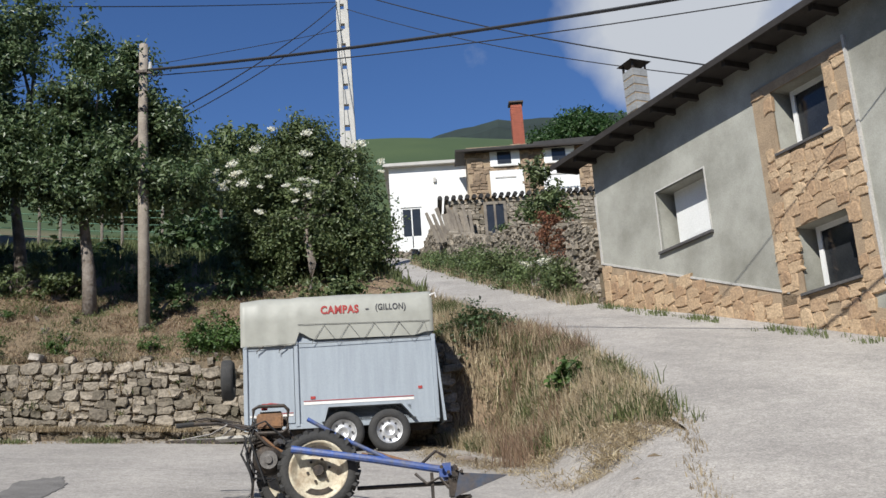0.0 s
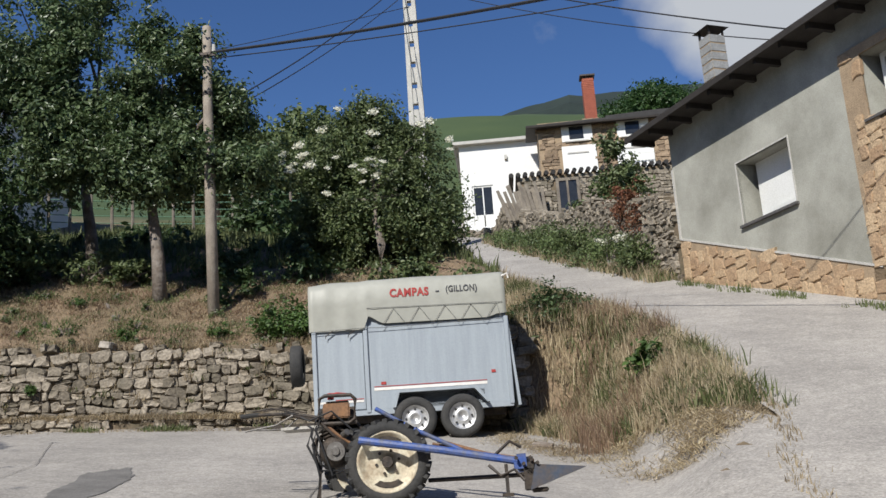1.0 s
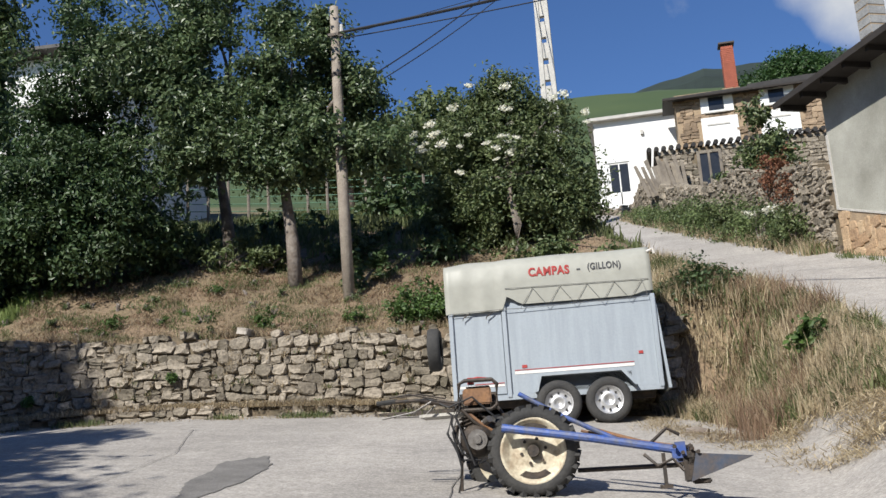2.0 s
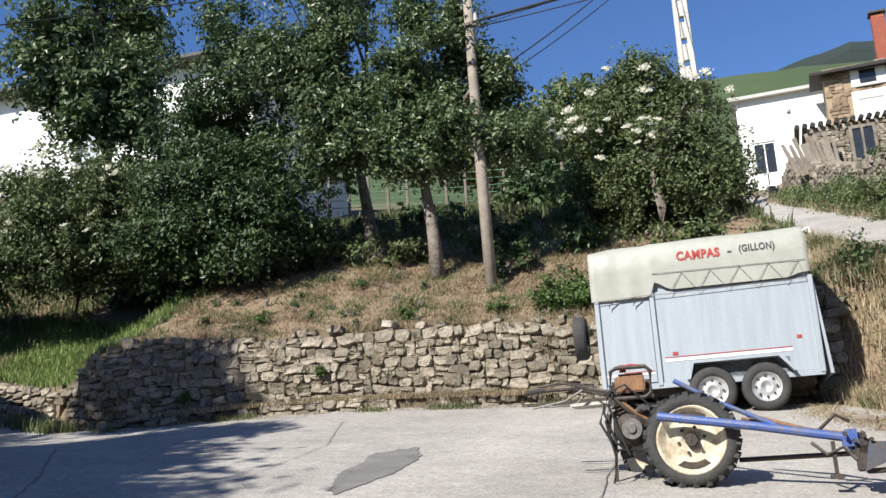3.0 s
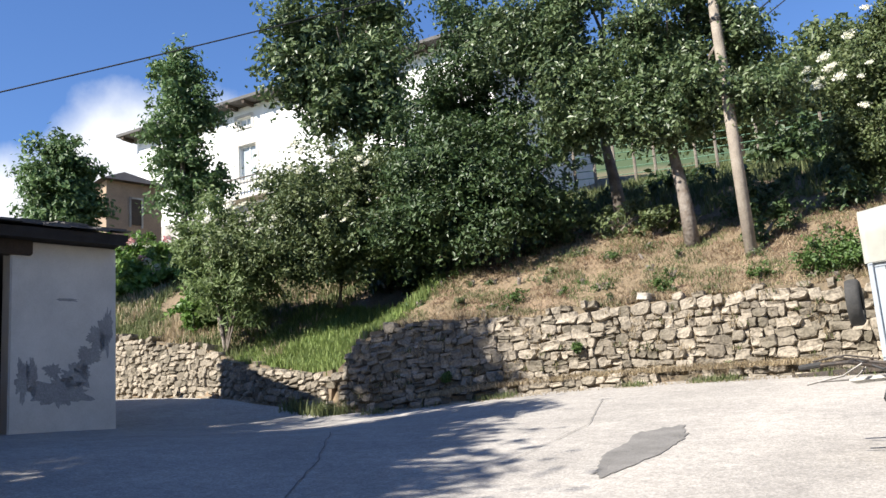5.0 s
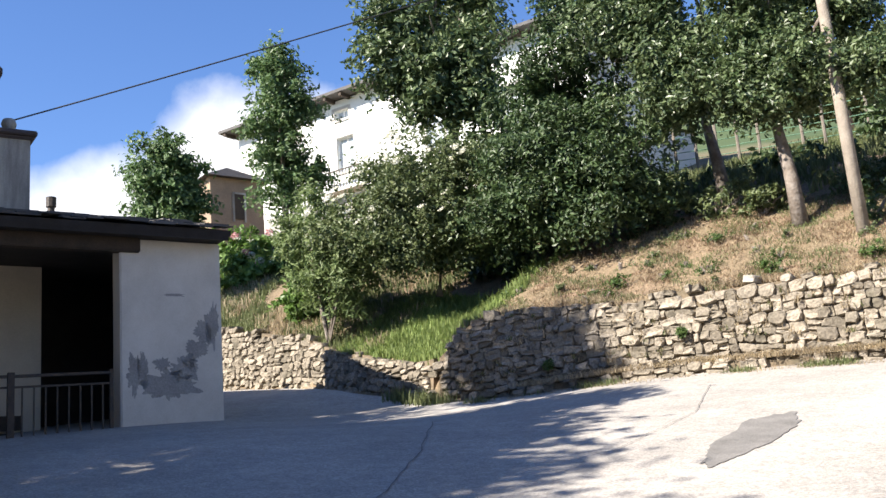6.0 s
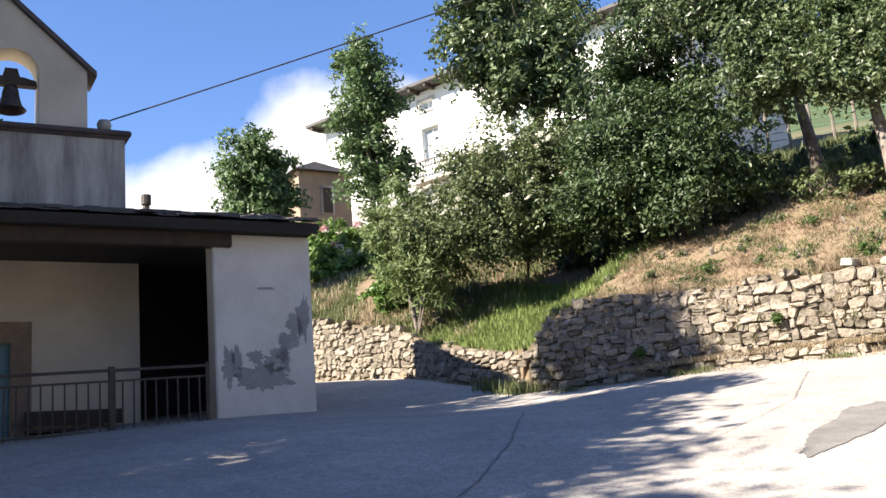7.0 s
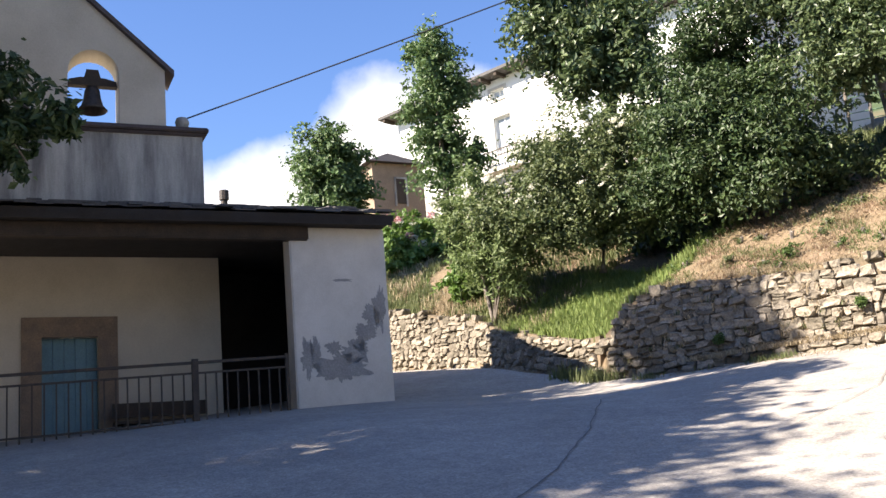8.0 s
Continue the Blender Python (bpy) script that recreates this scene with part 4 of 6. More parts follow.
            for yy, zz in ((y, z + .012 + rs.uniform(0, .035)), (y - l, z + dz)):
                for x in (s + .006, s + w - .006):
                    vv += [(x, yy, zz), (x, yy, zz + t)]
            ff += [(q + 1, q + 3, q + 7, q + 5), (q, q + 1, q + 5, q + 4), (q, q + 2, q + 3, q + 1), (q + 2, q + 6, q + 7, q + 3), (q, q + 4, q + 6, q + 2)]
            s += w
    ob = soup("slate", vv, ff, M_SLATE, c, "rough dark slates with mossy edges")
    ob["kind"] = "stuff"
    part("eaves_beam", boxes((1.3, 12, -.12, .08, 5.24, 5.465), bevel=.02), M_DARKWOOD_AND_SHADE, c, "rough dark wooden eaves beam")
    part("eaves_board", boxes((-.03, 12, .302, .34, 5.44, 5.52)), M_EAVES_AND_SHADE, c)
    # bell gable
    g = 7.75
    part("gable_base", boxes((2.45, 8.15, fy - .75, fy + .001, 6.0, g), bevel=.015), M_GREYWASH, c, "stained limewashed wall below the bells")
    part("cornice", boxes((2.35, 8.25, fy - .85, fy + .1, g, g + .09), (2.4, 8.2, fy - .8, fy + .05, g - .06, g), bevel=.02), M_DARKSTONE, c, "dark mouldy stone cornice")
    bm = bmesh.new()
    cx, hw, zs, za = 5.3, 2.22, 8.92, 10.95
    arches = ((cx - 1.0, .43, g + .09, 8.78), (cx + 1.0, .43, g + .09, 8.78))
    # front and back skin with arched holes, column by column
    cols = sorted({cx - hw, cx, cx + hw, *[a + o * w for a, w, _, _ in arches for o in np.cos(np.linspace(0, math.pi, 13))]})
    fy0, fy1 = fy - .02, fy - .6
    topz = lambda x: za - (za - zs) * abs(x - cx) / hw

    def arch_top(x):
        for a, w, lo, sp in arches:
            if abs(x - a) <= w + 1e-6:
                return sp + math.sqrt(max(0, w * w - (x - a) ** 2))
        return None
    for a, b in zip(cols, cols[1:]):
        m = (a + b) / 2
        hole = arch_top(m) is not None
        la, lb = (arch_top(a) or 0, arch_top(b) or 0) if hole else (g + .09, g + .09)
        q = [bm.verts.new(p) for y in (fy0, fy1) for p in ((a, y, la), (b, y, lb), (b, y, topz(b)), (a, y, topz(a)))]
        bm.faces.new((q[3], q[2], q[1], q[0])); bm.faces.new(q[4:])
        bm.faces.new((q[0], q[1], q[5], q[4])); bm.faces.new((q[2], q[3], q[7], q[6]))
    for a, w, lo, sp in arches:
        for x in (a - w, a + w):
            q = [bm.verts.new(p) for p in ((x, fy0, lo), (x, fy1, lo), (x, fy1, sp), (x, fy0, sp))]
            bm.faces.new(q)
    for x in (cx - hw, cx + hw):
        q = [bm.verts.new(p) for p in ((x, fy0, g + .09), (x, fy1, g + .09), (x, fy1, zs), (x, fy0, zs))]
        bm.faces.new(q)
    bmesh.ops.remove_doubles(bm, verts=bm.verts, dist=1e-4)
    bmesh.ops.recalc_face_normals(bm, faces=bm.faces)
    part("bell_gable", bm, M_CREAM, c, "cream bell gable with two arched openings")
    for sgn in (-1, 1):
        bm = bmesh.new()
        q = [bm.verts.new((x, y, z)) for y in (fy + .08, fy - .7) for x, z in ((cx, za), (cx, za + .1), (cx + sgn * (hw + .15), zs - .02), (cx + sgn * (hw + .15), zs - .12))]
        bm.faces.new(q[:4]); bm.faces.new(q[4:])
        for i in range(4):
            bm.faces.new((q[i], q[(i + 1) % 4], q[4 + (i + 1) % 4], q[4 + i]))
        bmesh.ops.recalc_face_normals(bm, faces=bm.faces)
        part("gable_coping", bm, M_DARKSTONE, c, "dark slate coping")
    bm = bmesh.new()
    lathe(bm, ((.001, g + .09), (.09, g + .09), (.06, g + .17), (.11, g + .22), (.13, g + .3), (.1, g + .38), (.001, g + .4)), 'Z', 12)
    bmesh.ops.translate(bm, verts=bm.verts, vec=(2.75, fy - .3, 0))
    part("finial", bm, M_GREYWASH, c, smooth=True)
    # nave behind
    part("nave", boxes((2.5, 11.5, -12, fy - .75, 2, 7.4)), M_CREAM, c)
    # bells
    for a, w, lo, sp in arches:
        b = thing("bell", CH @ Matrix.Translation((a, fy - .3, 8.52)), "bronze bell hanging from a wooden yoke", "bell", "chapel bells")
        bm = bmesh.new()
        lathe(bm, ((.001, .1), (.1, .09), (.13, .02), (.15, -.12), (.19, -.26), (.26, -.34), (.24, -.36), (.15, -.2), (.001, -.1)), 'Z', 24)
        part("bowl", bm, M_IRON, b, smooth=True)
        bm = bmesh.new()
        prism(bm, ((-.42, .1), (.42, .1), (.4, .2), (.2, .25), (.14, .25), (.1, .4), (-.1, .4), (-.14, .25), (-.2, .25), (-.4, .2)), -.08, .08)
        part("yoke", bm, M_DARKWOOD_AND_SHADE, b)
    # bench and railing
    be = thing("bench", CH @ Matrix.Translation((2.6, fy + .5, 2.2)), "long dark wooden bench along the porch wall", "bench")
    part("seat", boxes((0, 1.5, -.2, .2, .42, .47)), M_DARKWOOD_AND_SHADE, be)
    part("backrest", boxes((0, 1.5, -.24, -.2, .55, .78)), M_DARKWOOD_AND_SHADE, be)
    for x in (.12, 1.3):
        part("leg", boxes((x, x + .07, -.18, .18, 0, .42)), M_DARKWOOD_AND_SHADE, be)
    r = thing("railing", CH, "low wrought-iron railing closing the porch", "railing")
    top = lambda s: 3.42 - .035 * (s - 1.6)
    for x in (1.72, 3.1, 5.95, 8.8):
        wd = .05 if x < 2 else .09
        part("post", boxes((x, x + wd, .0, wd, 1.7, top(x) + .03)), M_IRON, r)
    part("rail", prism(bmesh.new(), ((1.72, top(1.72)), (11, top(11)), (11, top(11) - .04), (1.72, top(1.72) - .04)), .01, .06), M_IRON, r)
    for lo in (.16, .88):
        part("rail", prism(bmesh.new(), ((1.77, top(1.77) - lo), (11, top(11) - lo), (11, top(11) - lo - .03), (1.77, top(1.77) - lo - .03)), .02, .045), M_IRON, r)
    s = 1.86
    while s < 11:
        part("bar", boxes((s, s + .022, .022, .044, top(s) - 1.02, top(s) - .16)), M_IRON, r)
        s += .16


M_WHITEWASH = mat("peeling_whitewash", (0.68, 0.645, 0.58), (0.54, 0.51, 0.45), 0.9, 1.2, bump=0.15, grain_k=0.15)
M_GREYPATCH = mat("bare_cement", (0.34, 0.33, 0.31), (0.27, 0.26, 0.25), 0.95, 4, bump=0.3)
M_BROWNSTONE = mat("brown_stone", (0.26, 0.18, 0.12), (0.16, 0.12, 0.09), 0.9, 3, bump=0.4)
M_DARKSTONE = mat("dark_stone", (0.1, 0.08, 0.08), (0.06, 0.05, 0.05), 0.9, 3, bump=0.4)
chapel()
# stove pipe on a roof behind the porch
p = thing("stove_pipe", Matrix.Translation((-20.5, 12.4, 0)), "thin dark metal stove pipe with a cowl", "chimney")
part("pipe", tube(bmesh.new(), [(0, 0, 3.5), (0, 0, 8.0)], .075, 10), M_IRON, p)
part("cowl", tube(bmesh.new(), [(0, 0, 7.98), (0, 0, 8.2)], .11, 10), M_IRON, p)

# ---------------------------------------------------------------- trailer
TR = frame_on((-2.685, 14.0, 2.165), 2.79, 0.32)


def road_wheel(parent, x, y, z, r, rim_m, seg=30):
    w = new("wheel")
    w.parent = parent
    w.matrix_local = Matrix.Translation((x, y, z))
    bm = lathe(bmesh.new(), ((r * .62, .0), (r * .66, -.012), (r * .86, -.015), (r * .97, .01), (r, .04), (r, .13), (r * .96, .16), (r * .66, .17), (r * .62, .15)), 'Y', seg)
    part("tyre", bm, M_RUBBER, w, smooth=True)
    bm = lathe(bmesh.new(), ((.001, .05), (r * .18, .04), (r * .2, .02), (r * .3, .025), (r * .5, .06), (r * .56, .03), (r * .63, .0), (r * .63, .15)), 'Y', seg)
    part("rim", bm, rim_m, w, smooth=True)
    for k in range(8):
        a = k * math.tau / 8
        b2 = lathe(bmesh.new(), ((.001, .03), (.016, .03), (.016, .06)), 'Y', 8)
        bmesh.ops.translate(b2, verts=b2.verts, vec=(math.cos(a) * r * .42, 0, math.sin(a) * r * .42))
        part("hole", b2, M_RUBBER, w)
    return w


def trailer():
    t = thing("trailer", TR, "galvanised twin-axle livestock trailer with a grey-green tarpaulin top", "trailer")
    L, D, zb, zw, zt = 2.8, 1.55, .42, 1.62, 2.3
    part("panel", boxes((.79, L - .05, .0, .03, zb, zw), bevel=.004), M_GALV, t, "plain galvanised side panel")
    part("front_panel", boxes((.04, .72, .0, .03, zb + .02, zw - .05)), M_GALV, t, "plain galvanised front side panel")
    part("shell", boxes((.05, L - .02, .03, .06, zb, zw + .16), (.05, L - .02, D - .03, D, zb, zw), (.03, .06, .0, D, zb, zw), (L - .05, L - .02, .06, D - .03, zb, zw)), M_GALV, t)
    for x in (.0, .73, L - .05):
        part("post", boxes((x, x + .06, -.035, .04, zb - .04, zw + .02), bevel=.006), M_GALV, t)
    part("sill", boxes((0, L, -.02, .05, zb - .07, zb)), M_GALV, t)
    part("chassis", boxes((.1, L - .1, .15, .25, zb - .16, zb - .07), (.1, L - .1, D - .25, D - .15, zb - .16, zb - .07), (.1, L - .1, .25, D - .25, zb - .02, zb)), M_IRON, t)
    part("stripe", boxes((.08, .7, -.006, -.002, zb + .12, zb + .15), (.85, 2.45, -.006, -.002, zb + .265, zb + .305)), M_PALE, t, "pale painted stripe")
    part("stripe", boxes((.85, 2.45, -.006, -.002, zb + .315, zb + .325), (.3, .7, -.006, -.002, zb + .16, zb + .17)), M_REDPAINT, t, "thin red stripe")
    part("reflector", boxes((.95, 1.02, -.01, 0, zb + .345, zb + .385)), M_REDPAINT, t)
    part("reflector", boxes((2.52, 2.58, -.01, 0, zb + .42, zb + .46)), M_REDPAINT, t)
    # mudguard
    part("mudguard", prism(bmesh.new(), ((1.1, .42), (1.16, .66), (2.28, .66), (2.46, .42), (2.42, .42), (2.25, .62), (1.2, .62), (1.14, .42)), -.16, .1), M_GALV, t)
    for x in (1.4, 2.06):
        road_wheel(t, x, -.16, .25, .305, M_STEEL)
        road_wheel(t, x, D, .25, .305, M_STEEL)
    part("axle", tube(bmesh.new(), [(1.4, 0, .25), (1.4, D, .25)], .04), M_IRON, t)
    part("axle", tube(bmesh.new(), [(2.06, 0, .25), (2.06, D, .25)], .04), M_IRON, t)
    # tarpaulin: skirted box with a peak, edges rounded and wavy
    bm = bmesh.new()
    nx = 40
    rows = []
    for i in range(nx + 1):
        x = -.03 + (L + .03) * i / nx
        top = zt - .02 * sstep(.8, .7, x) - .03 * sstep(.35, -.05, x) + .006 * math.sin(x * 5)
        hang = (1.56 if x < .78 else (1.62 + .14 * sstep(.78, 1.0, x) - .1 * sstep(1.2, 2.4, x)))
        if x > .8:
            hang = 1.63 + .12 * (1 - sstep(.8, 1.05, x)) + .05 * sstep(2.5, 2.7, x)
        flat = 1 - .85 * sstep(.9, 1.1, x) * sstep(2.6, 2.45, x)
        wob = lambda z: (.012 * noise.noise(Vector((x * 2.5, z * 3, 0))) + .02 * noise.noise(Vector((x * 7, z * 2, 5)))) * flat
        prof = [(-.04 + wob(0), hang), (-.05 + wob(1), (hang + top) / 2), (-.05 + wob(2), top - .12), (.0, top - .04), (.06, top), (D / 2, top + .04), (D - .06, top), (D + .04, top - .08), (D + .04, hang)]
        rows.append([bm.verts.new((x, y, z)) for y, z in prof])
    for a, b in zip(rows, rows[1:]):
        for i in range(8):
            bm.faces.new((a[i], b[i], b[i + 1], a[i + 1]))
    bm.faces.new(rows[0]); bm.faces.new(rows[-1][::-1])
    bmesh.ops.recalc_face_normals(bm, faces=bm.faces)
    part("tarpaulin", bm, M_TARP, t, "grey-green tarpaulin cover, laced down", smooth=True)
    # lacing rope
    pts = []
    for i in range(5):
        x = 1.0 + i * .37
        pts += [(x, -.06, 1.58), (x + .18, -.06, 1.84)]
    part("lacing", tube(bmesh.new(), pts + [(2.72, -.06, 1.6)], .0045, 5), M_ROPE, t, "thin zigzag lacing rope")
    part("lacing", tube(bmesh.new(), [(.8, -.06, 1.86), (2.75, -.06, 1.84)], .004, 5), M_ROPE, t)
    part("lacing", tube(bmesh.new(), [(.0, -.06, 1.56), (.75, -.06, 1.58), (1.0, -.05, 1.57), (2.72, -.05, 1.6)], .0045, 5), M_ROPE, t)
    for x in (.2, .52):
        part("hook", tube(bmesh.new(), [(x + .1, -.05, 1.56), (x, -.05, 1.49), (x, -.05, 1.46)], .008, 5), M_IRON, t)
    # spare wheel on the front
    s = new("spare_wheel")
    s.parent = t
    s.matrix_local = Matrix.Translation((-.17, .35, 1.15)) @ Matrix.Rotation(radians(90), 4, 'Z')
    part("tyre", lathe(bmesh.new(), ((.19, 0), (.2, -.012), (.26, -.015), (.29, .01), (.3, .04), (.3, .13), (.29, .16), (.2, .17), (.19, .15)), 'Y', 26), M_RUBBER, s, smooth=True)
    part("rear_door", prism(bmesh.new(), ((L - .015, zw + .02), (L + .015, zw + .02), (L + .11, zb - .06), (L + .07, zb - .06)), .0, D - .02), M_GALV, t, "galvanised rear ramp standing ajar")
    part("corner_fitting", tube(bmesh.new(), [(L - .03, -.05, zt - .08), (L + .05, -.07, zt - .05), (L + .06, -.07, zt - .12)], .016, 6), M_PALE, t)
    # Black block painting the shade in the gap under the mudguard.
    part("mudguard_lining", boxes((1.14, 2.4, .0, .1, .4, .62)), M_RUBBER, t)
    part("drawbar", prism(bmesh.new(), ((-1.2, .36), (.2, .36), (.2, .28), (-1.2, .28)), .7, .8), M_IRON, t)
    # lettering
    for txt, x0, x1, z, hgt, m, bold in (("CAMPAS", 1.14, 1.7, 2.0, .125, M_REDPAINT, .006), ("-", 1.8, 1.85, 2.04, .02, M_DARKPAINT, .004), ("(GILLON)", 1.95, 2.4, 2.0, .125, M_DARKPAINT, .004)):
        cu = bpy.data.curves.new("lettering", 'FONT')
        cu.body = txt
        cu.size = .15
        cu.offset = bold
        cu.extrude = .002
        cu.space_character = 1.1
        tmp = bpy.data.objects.new("lettering_tmp", cu)
        me = bpy.data.meshes.new_from_object(tmp)
        bpy.data.objects.remove(tmp)
        me.materials.clear()
        me.materials.append(m)
        xs = [v.co.x for v in me.vertices]
        zs = [v.co.y for v in me.vertices]
        k, q = (x1 - x0) / (max(xs) - min(xs)), hgt / (max(zs) - min(zs))
        for v in me.vertices:
            v.co = ((v.co.x - min(xs)) * k + x0, -.0565 + v.co.z * .5, (v.co.y - min(zs)) * q + z)
        ob = new("lettering", me)
        ob.parent = t


M_PALE = mat("pale_paint", (0.75, 0.73, 0.68), (0.65, 0.62, 0.58), 0.6, 6, bump=0)
trailer()

# ---------------------------------------------------------------- walking tractor
M_STEELDARK = mat("dull_steel", (0.2, 0.19, 0.18), (0.1, 0.09, 0.08), 0.5, 14, metal=0.6, bump=0.1)
M_RUSTY = mat("rusty_brown", (0.25, 0.13, 0.06), (0.14, 0.08, 0.05), 0.8, 12, bump=0.3)
TC = frame_on((-1.06, 8.99, 1.215), 1, 0.05)


def agri_wheel(parent, x, y, z, r, w=.16):
    o = new("wheel")
    o.parent = parent
    o.matrix_local = Matrix.Translation((x, y, z))
    part("tyre", lathe(bmesh.new(), ((r * .7, 0), (r * .74, -.02), (r * .9, -.01), (r * .95, .02), (r * .95, w - .02), (r * .9, w + .01), (r * .74, w + .02), (r * .7, w)), 'Y', 40), M_RUBBER, o, smooth=True)
    for side in (0, 1):
        b2 = bmesh.new()
        box(b2, -.02, .02, -.005 if side == 0 else w * .5, w * .55 if side == 0 else w + .005, r * .86, r * 1.0)
        bmesh.ops.rotate(b2, verts=b2.verts, cent=(0, 0, 0), matrix=Matrix.Rotation(radians(28 if side else -28), 3, 'Z'))
        me = bpy.data.meshes.new("lug")
        b2.to_mesh(me)
        b2.free()
        me.materials.append(M_RUBBER)
        for k in range(22):
            lug = new("lug", me)
            lug.parent = o
            lug.matrix_local = Matrix.Rotation((k + side * .5) * math.tau / 22, 4, 'Y')
    part("rim", lathe(bmesh.new(), ((.001, .06), (.07, .05), (.08, .03), (.11, .035), (r * .5, .07), (r * .55, .05), (r * .66, .015), (r * .72, -.01), (r * .72, w)), 'Y', 40), M_RIM, o, "cream-painted rim", smooth=True)
    for a0 in (.0, math.pi):
        b2 = bmesh.new()
        prism(b2, [(math.sin(a0 + f) * r * q, math.cos(a0 + f) * r * q) for q, fs in ((.6, (-.6, -.35, -.1, .15, .4, .6)), (.46, (.45, .2, -.1, -.3, -.5))) for f in fs], .028, .05)
        part("slot", b2, M_IRON, o, "dark crescent opening in the rim")
    for k in range(6):
        a = k * math.tau / 6 + .2
        b2 = lathe(bmesh.new(), ((.001, -.01), (.014, -.01), (.016, .03)), 'Y', 8)
        bmesh.ops.translate(b2, verts=b2.verts, vec=(math.cos(a) * r * .27, .03, math.sin(a) * r * .27))
        part("wheel_nut", b2, M_IRON, o)
    part("hub", lathe(bmesh.new(), ((.001, -.03), (.05, -.03), (.055, .06)), 'Y', 16), M_IRON, o)
    return o


def walking_tractor():
    t = thing("walking_tractor", TC, "rusty two-wheeled walking tractor with blue drawbar and plough blade", "walking tractor")
    z = .38
    agri_wheel(t, 0, -.08, z, .385)
    agri_wheel(t, -.28, .62, z, .385)
    part("axle", tube(bmesh.new(), [(0, 0, z), (-.28, .62, z)], .05), M_IRON, t)
    part("gearbox", boxes((-.34, -.04, .16, .46, z - .1, z + .12), bevel=.05), M_IRON, t, "oily cast gearbox")
    part("crankcase", lathe(bmesh.new(), ((.001, -.03), (.06, -.03), (.075, -.01), (.125, 0), (.14, .03), (.14, .2), (.1, .24), (.001, .24)), 'Y', 22), M_IRON, t, smooth=True).location = (-.49, .06, z + .13)
    part("flywheel", lathe(bmesh.new(), ((.001, -.05), (.035, -.05), (.04, -.03), (.085, -.03), (.09, .0), (.001, .01)), 'Y', 18), M_STEELDARK, t, "dull metal starter cap").location = (-.47, .03, z + .13)
    part("cylinder", tube(bmesh.new(), [(-.5, .18, z + .2), (-.56, .18, z + .36)], [.075, .07], 12), M_IRON, t)
    for i in range(5):
        part("fin", tube(bmesh.new(), [(-.505 - i * .012, .18, z + .22 + i * .03), (-.508 - i * .012, .18, z + .23 + i * .03)], .095, 12), M_IRON, t)
    part("carburettor", tube(bmesh.new(), [(-.4, .1, z + .28), (-.36, .04, z + .3)], [.035, .03], 10), M_STEELDARK, t)
    part("exhaust", tube(bmesh.new(), [(-.56, .2, z + .3), (-.66, .16, z + .26), (-.68, .12, z + .1), (-.62, .1, z - .05)], .02, 8), M_IRON, t)
    # fuel tank: rusty brown panel in a rounded dark frame
    part("tank", boxes((-.62, -.3, .1, .34, z + .4, z + .6), bevel=.06), M_IRON, t)
    part("tank_panel", boxes((-.585, -.335, .085, .105, z + .435, z + .575), bevel=.012), M_RUSTY, t, "worn brown rusty panel")
    ring = [(-.63, z + .42), (-.61, z + .62), (-.56, z + .645), (-.32, z + .64), (-.28, z + .6), (-.29, z + .42), (-.34, z + .385), (-.58, z + .39), (-.63, z + .42)]
    part("frame_tube", tube(bmesh.new(), [(x, .08, q) for x, q in ring], .018, 8), M_IRON, t)
    part("tank_cap", tube(bmesh.new(), [(-.52, .2, z + .62), (-.52, .2, z + .68)], .03, 10), M_REDPAINT, t)
    part("tank_rim", tube(bmesh.new(), [(-.56, .14, z + .65), (-.45, .12, z + .665), (-.34, .14, z + .65)], .014, 6), M_REDPAINT, t, "faded red tank strap")
    # frame tubes running down from the tank to the axle
    for k, (xa, za, xb, zb_) in enumerate(((-.62, .42, -.3, .14), (-.58, .4, -.22, .12), (-.5, .4, -.16, .16), (-.3, .42, -.1, .2))):
        part("frame_tube", tube(bmesh.new(), [(xa, .07 + .03 * k, z + za), ((xa + xb) / 2 - .03, .06 + .03 * k, z + (za + zb_) / 2), (xb, .1 + .03 * k, z + zb_)], .014, 7), M_RUSTY if k == 1 else M_IRON, t)
    for k, (xa, za) in enumerate(((-.64, .44), (-.68, .36), (-.6, .5))):
        part("hose", tube(bmesh.new(), [(xa, .06, z + za), (xa - .05, .03, z + za - .16), (xa + .03 + .03 * k, .04, z + .02 - .05 * k), (-.5 + .04 * k, .1, z - .04)], .011, 6), M_BLACK, t)
    # handlebars
    for y, dz, ln in ((.0, 0, -1.3), (.5, .05, -1.38)):
        part("handlebar", tube(bmesh.new(), [(-.4, .2, z + .3), (-.62, .1 + y * .5, z + .42 + dz), (-.95, y, z + .5 + dz), (ln, y - .05, z + .5 + dz)], [.016, .016, .015, .016], 8), M_IRON, t)
        part("grip", tube(bmesh.new(), [(ln + .14, y - .03, z + .505 + dz), (ln - .02, y - .05, z + .495 + dz)], .021, 8), M_RUBBER, t)
        part("lever", tube(bmesh.new(), [(-.85, y, z + .48 + dz), (-1.0, y - .02, z + .4), (-1.28, y - .03, z + .36 + dz)], .009, 6), M_STEELDARK, t)
        part("lever", tube(bmesh.new(), [(-.8, y + .04, z + .5 + dz), (-1.05, y + .03, z + .56 + dz), (-1.22, y + .02, z + .54 + dz)], .008, 6), M_IRON, t)
    part("crossbar", tube(bmesh.new(), [(-.95, 0, z + .5), (-.95, .5, z + .55)], .014, 6), M_IRON, t)
    part("tool_tray", boxes((-.98, -.58, .1, .45, z + .36, z + .385)), M_CONC, t, "pale board tray under the handles")
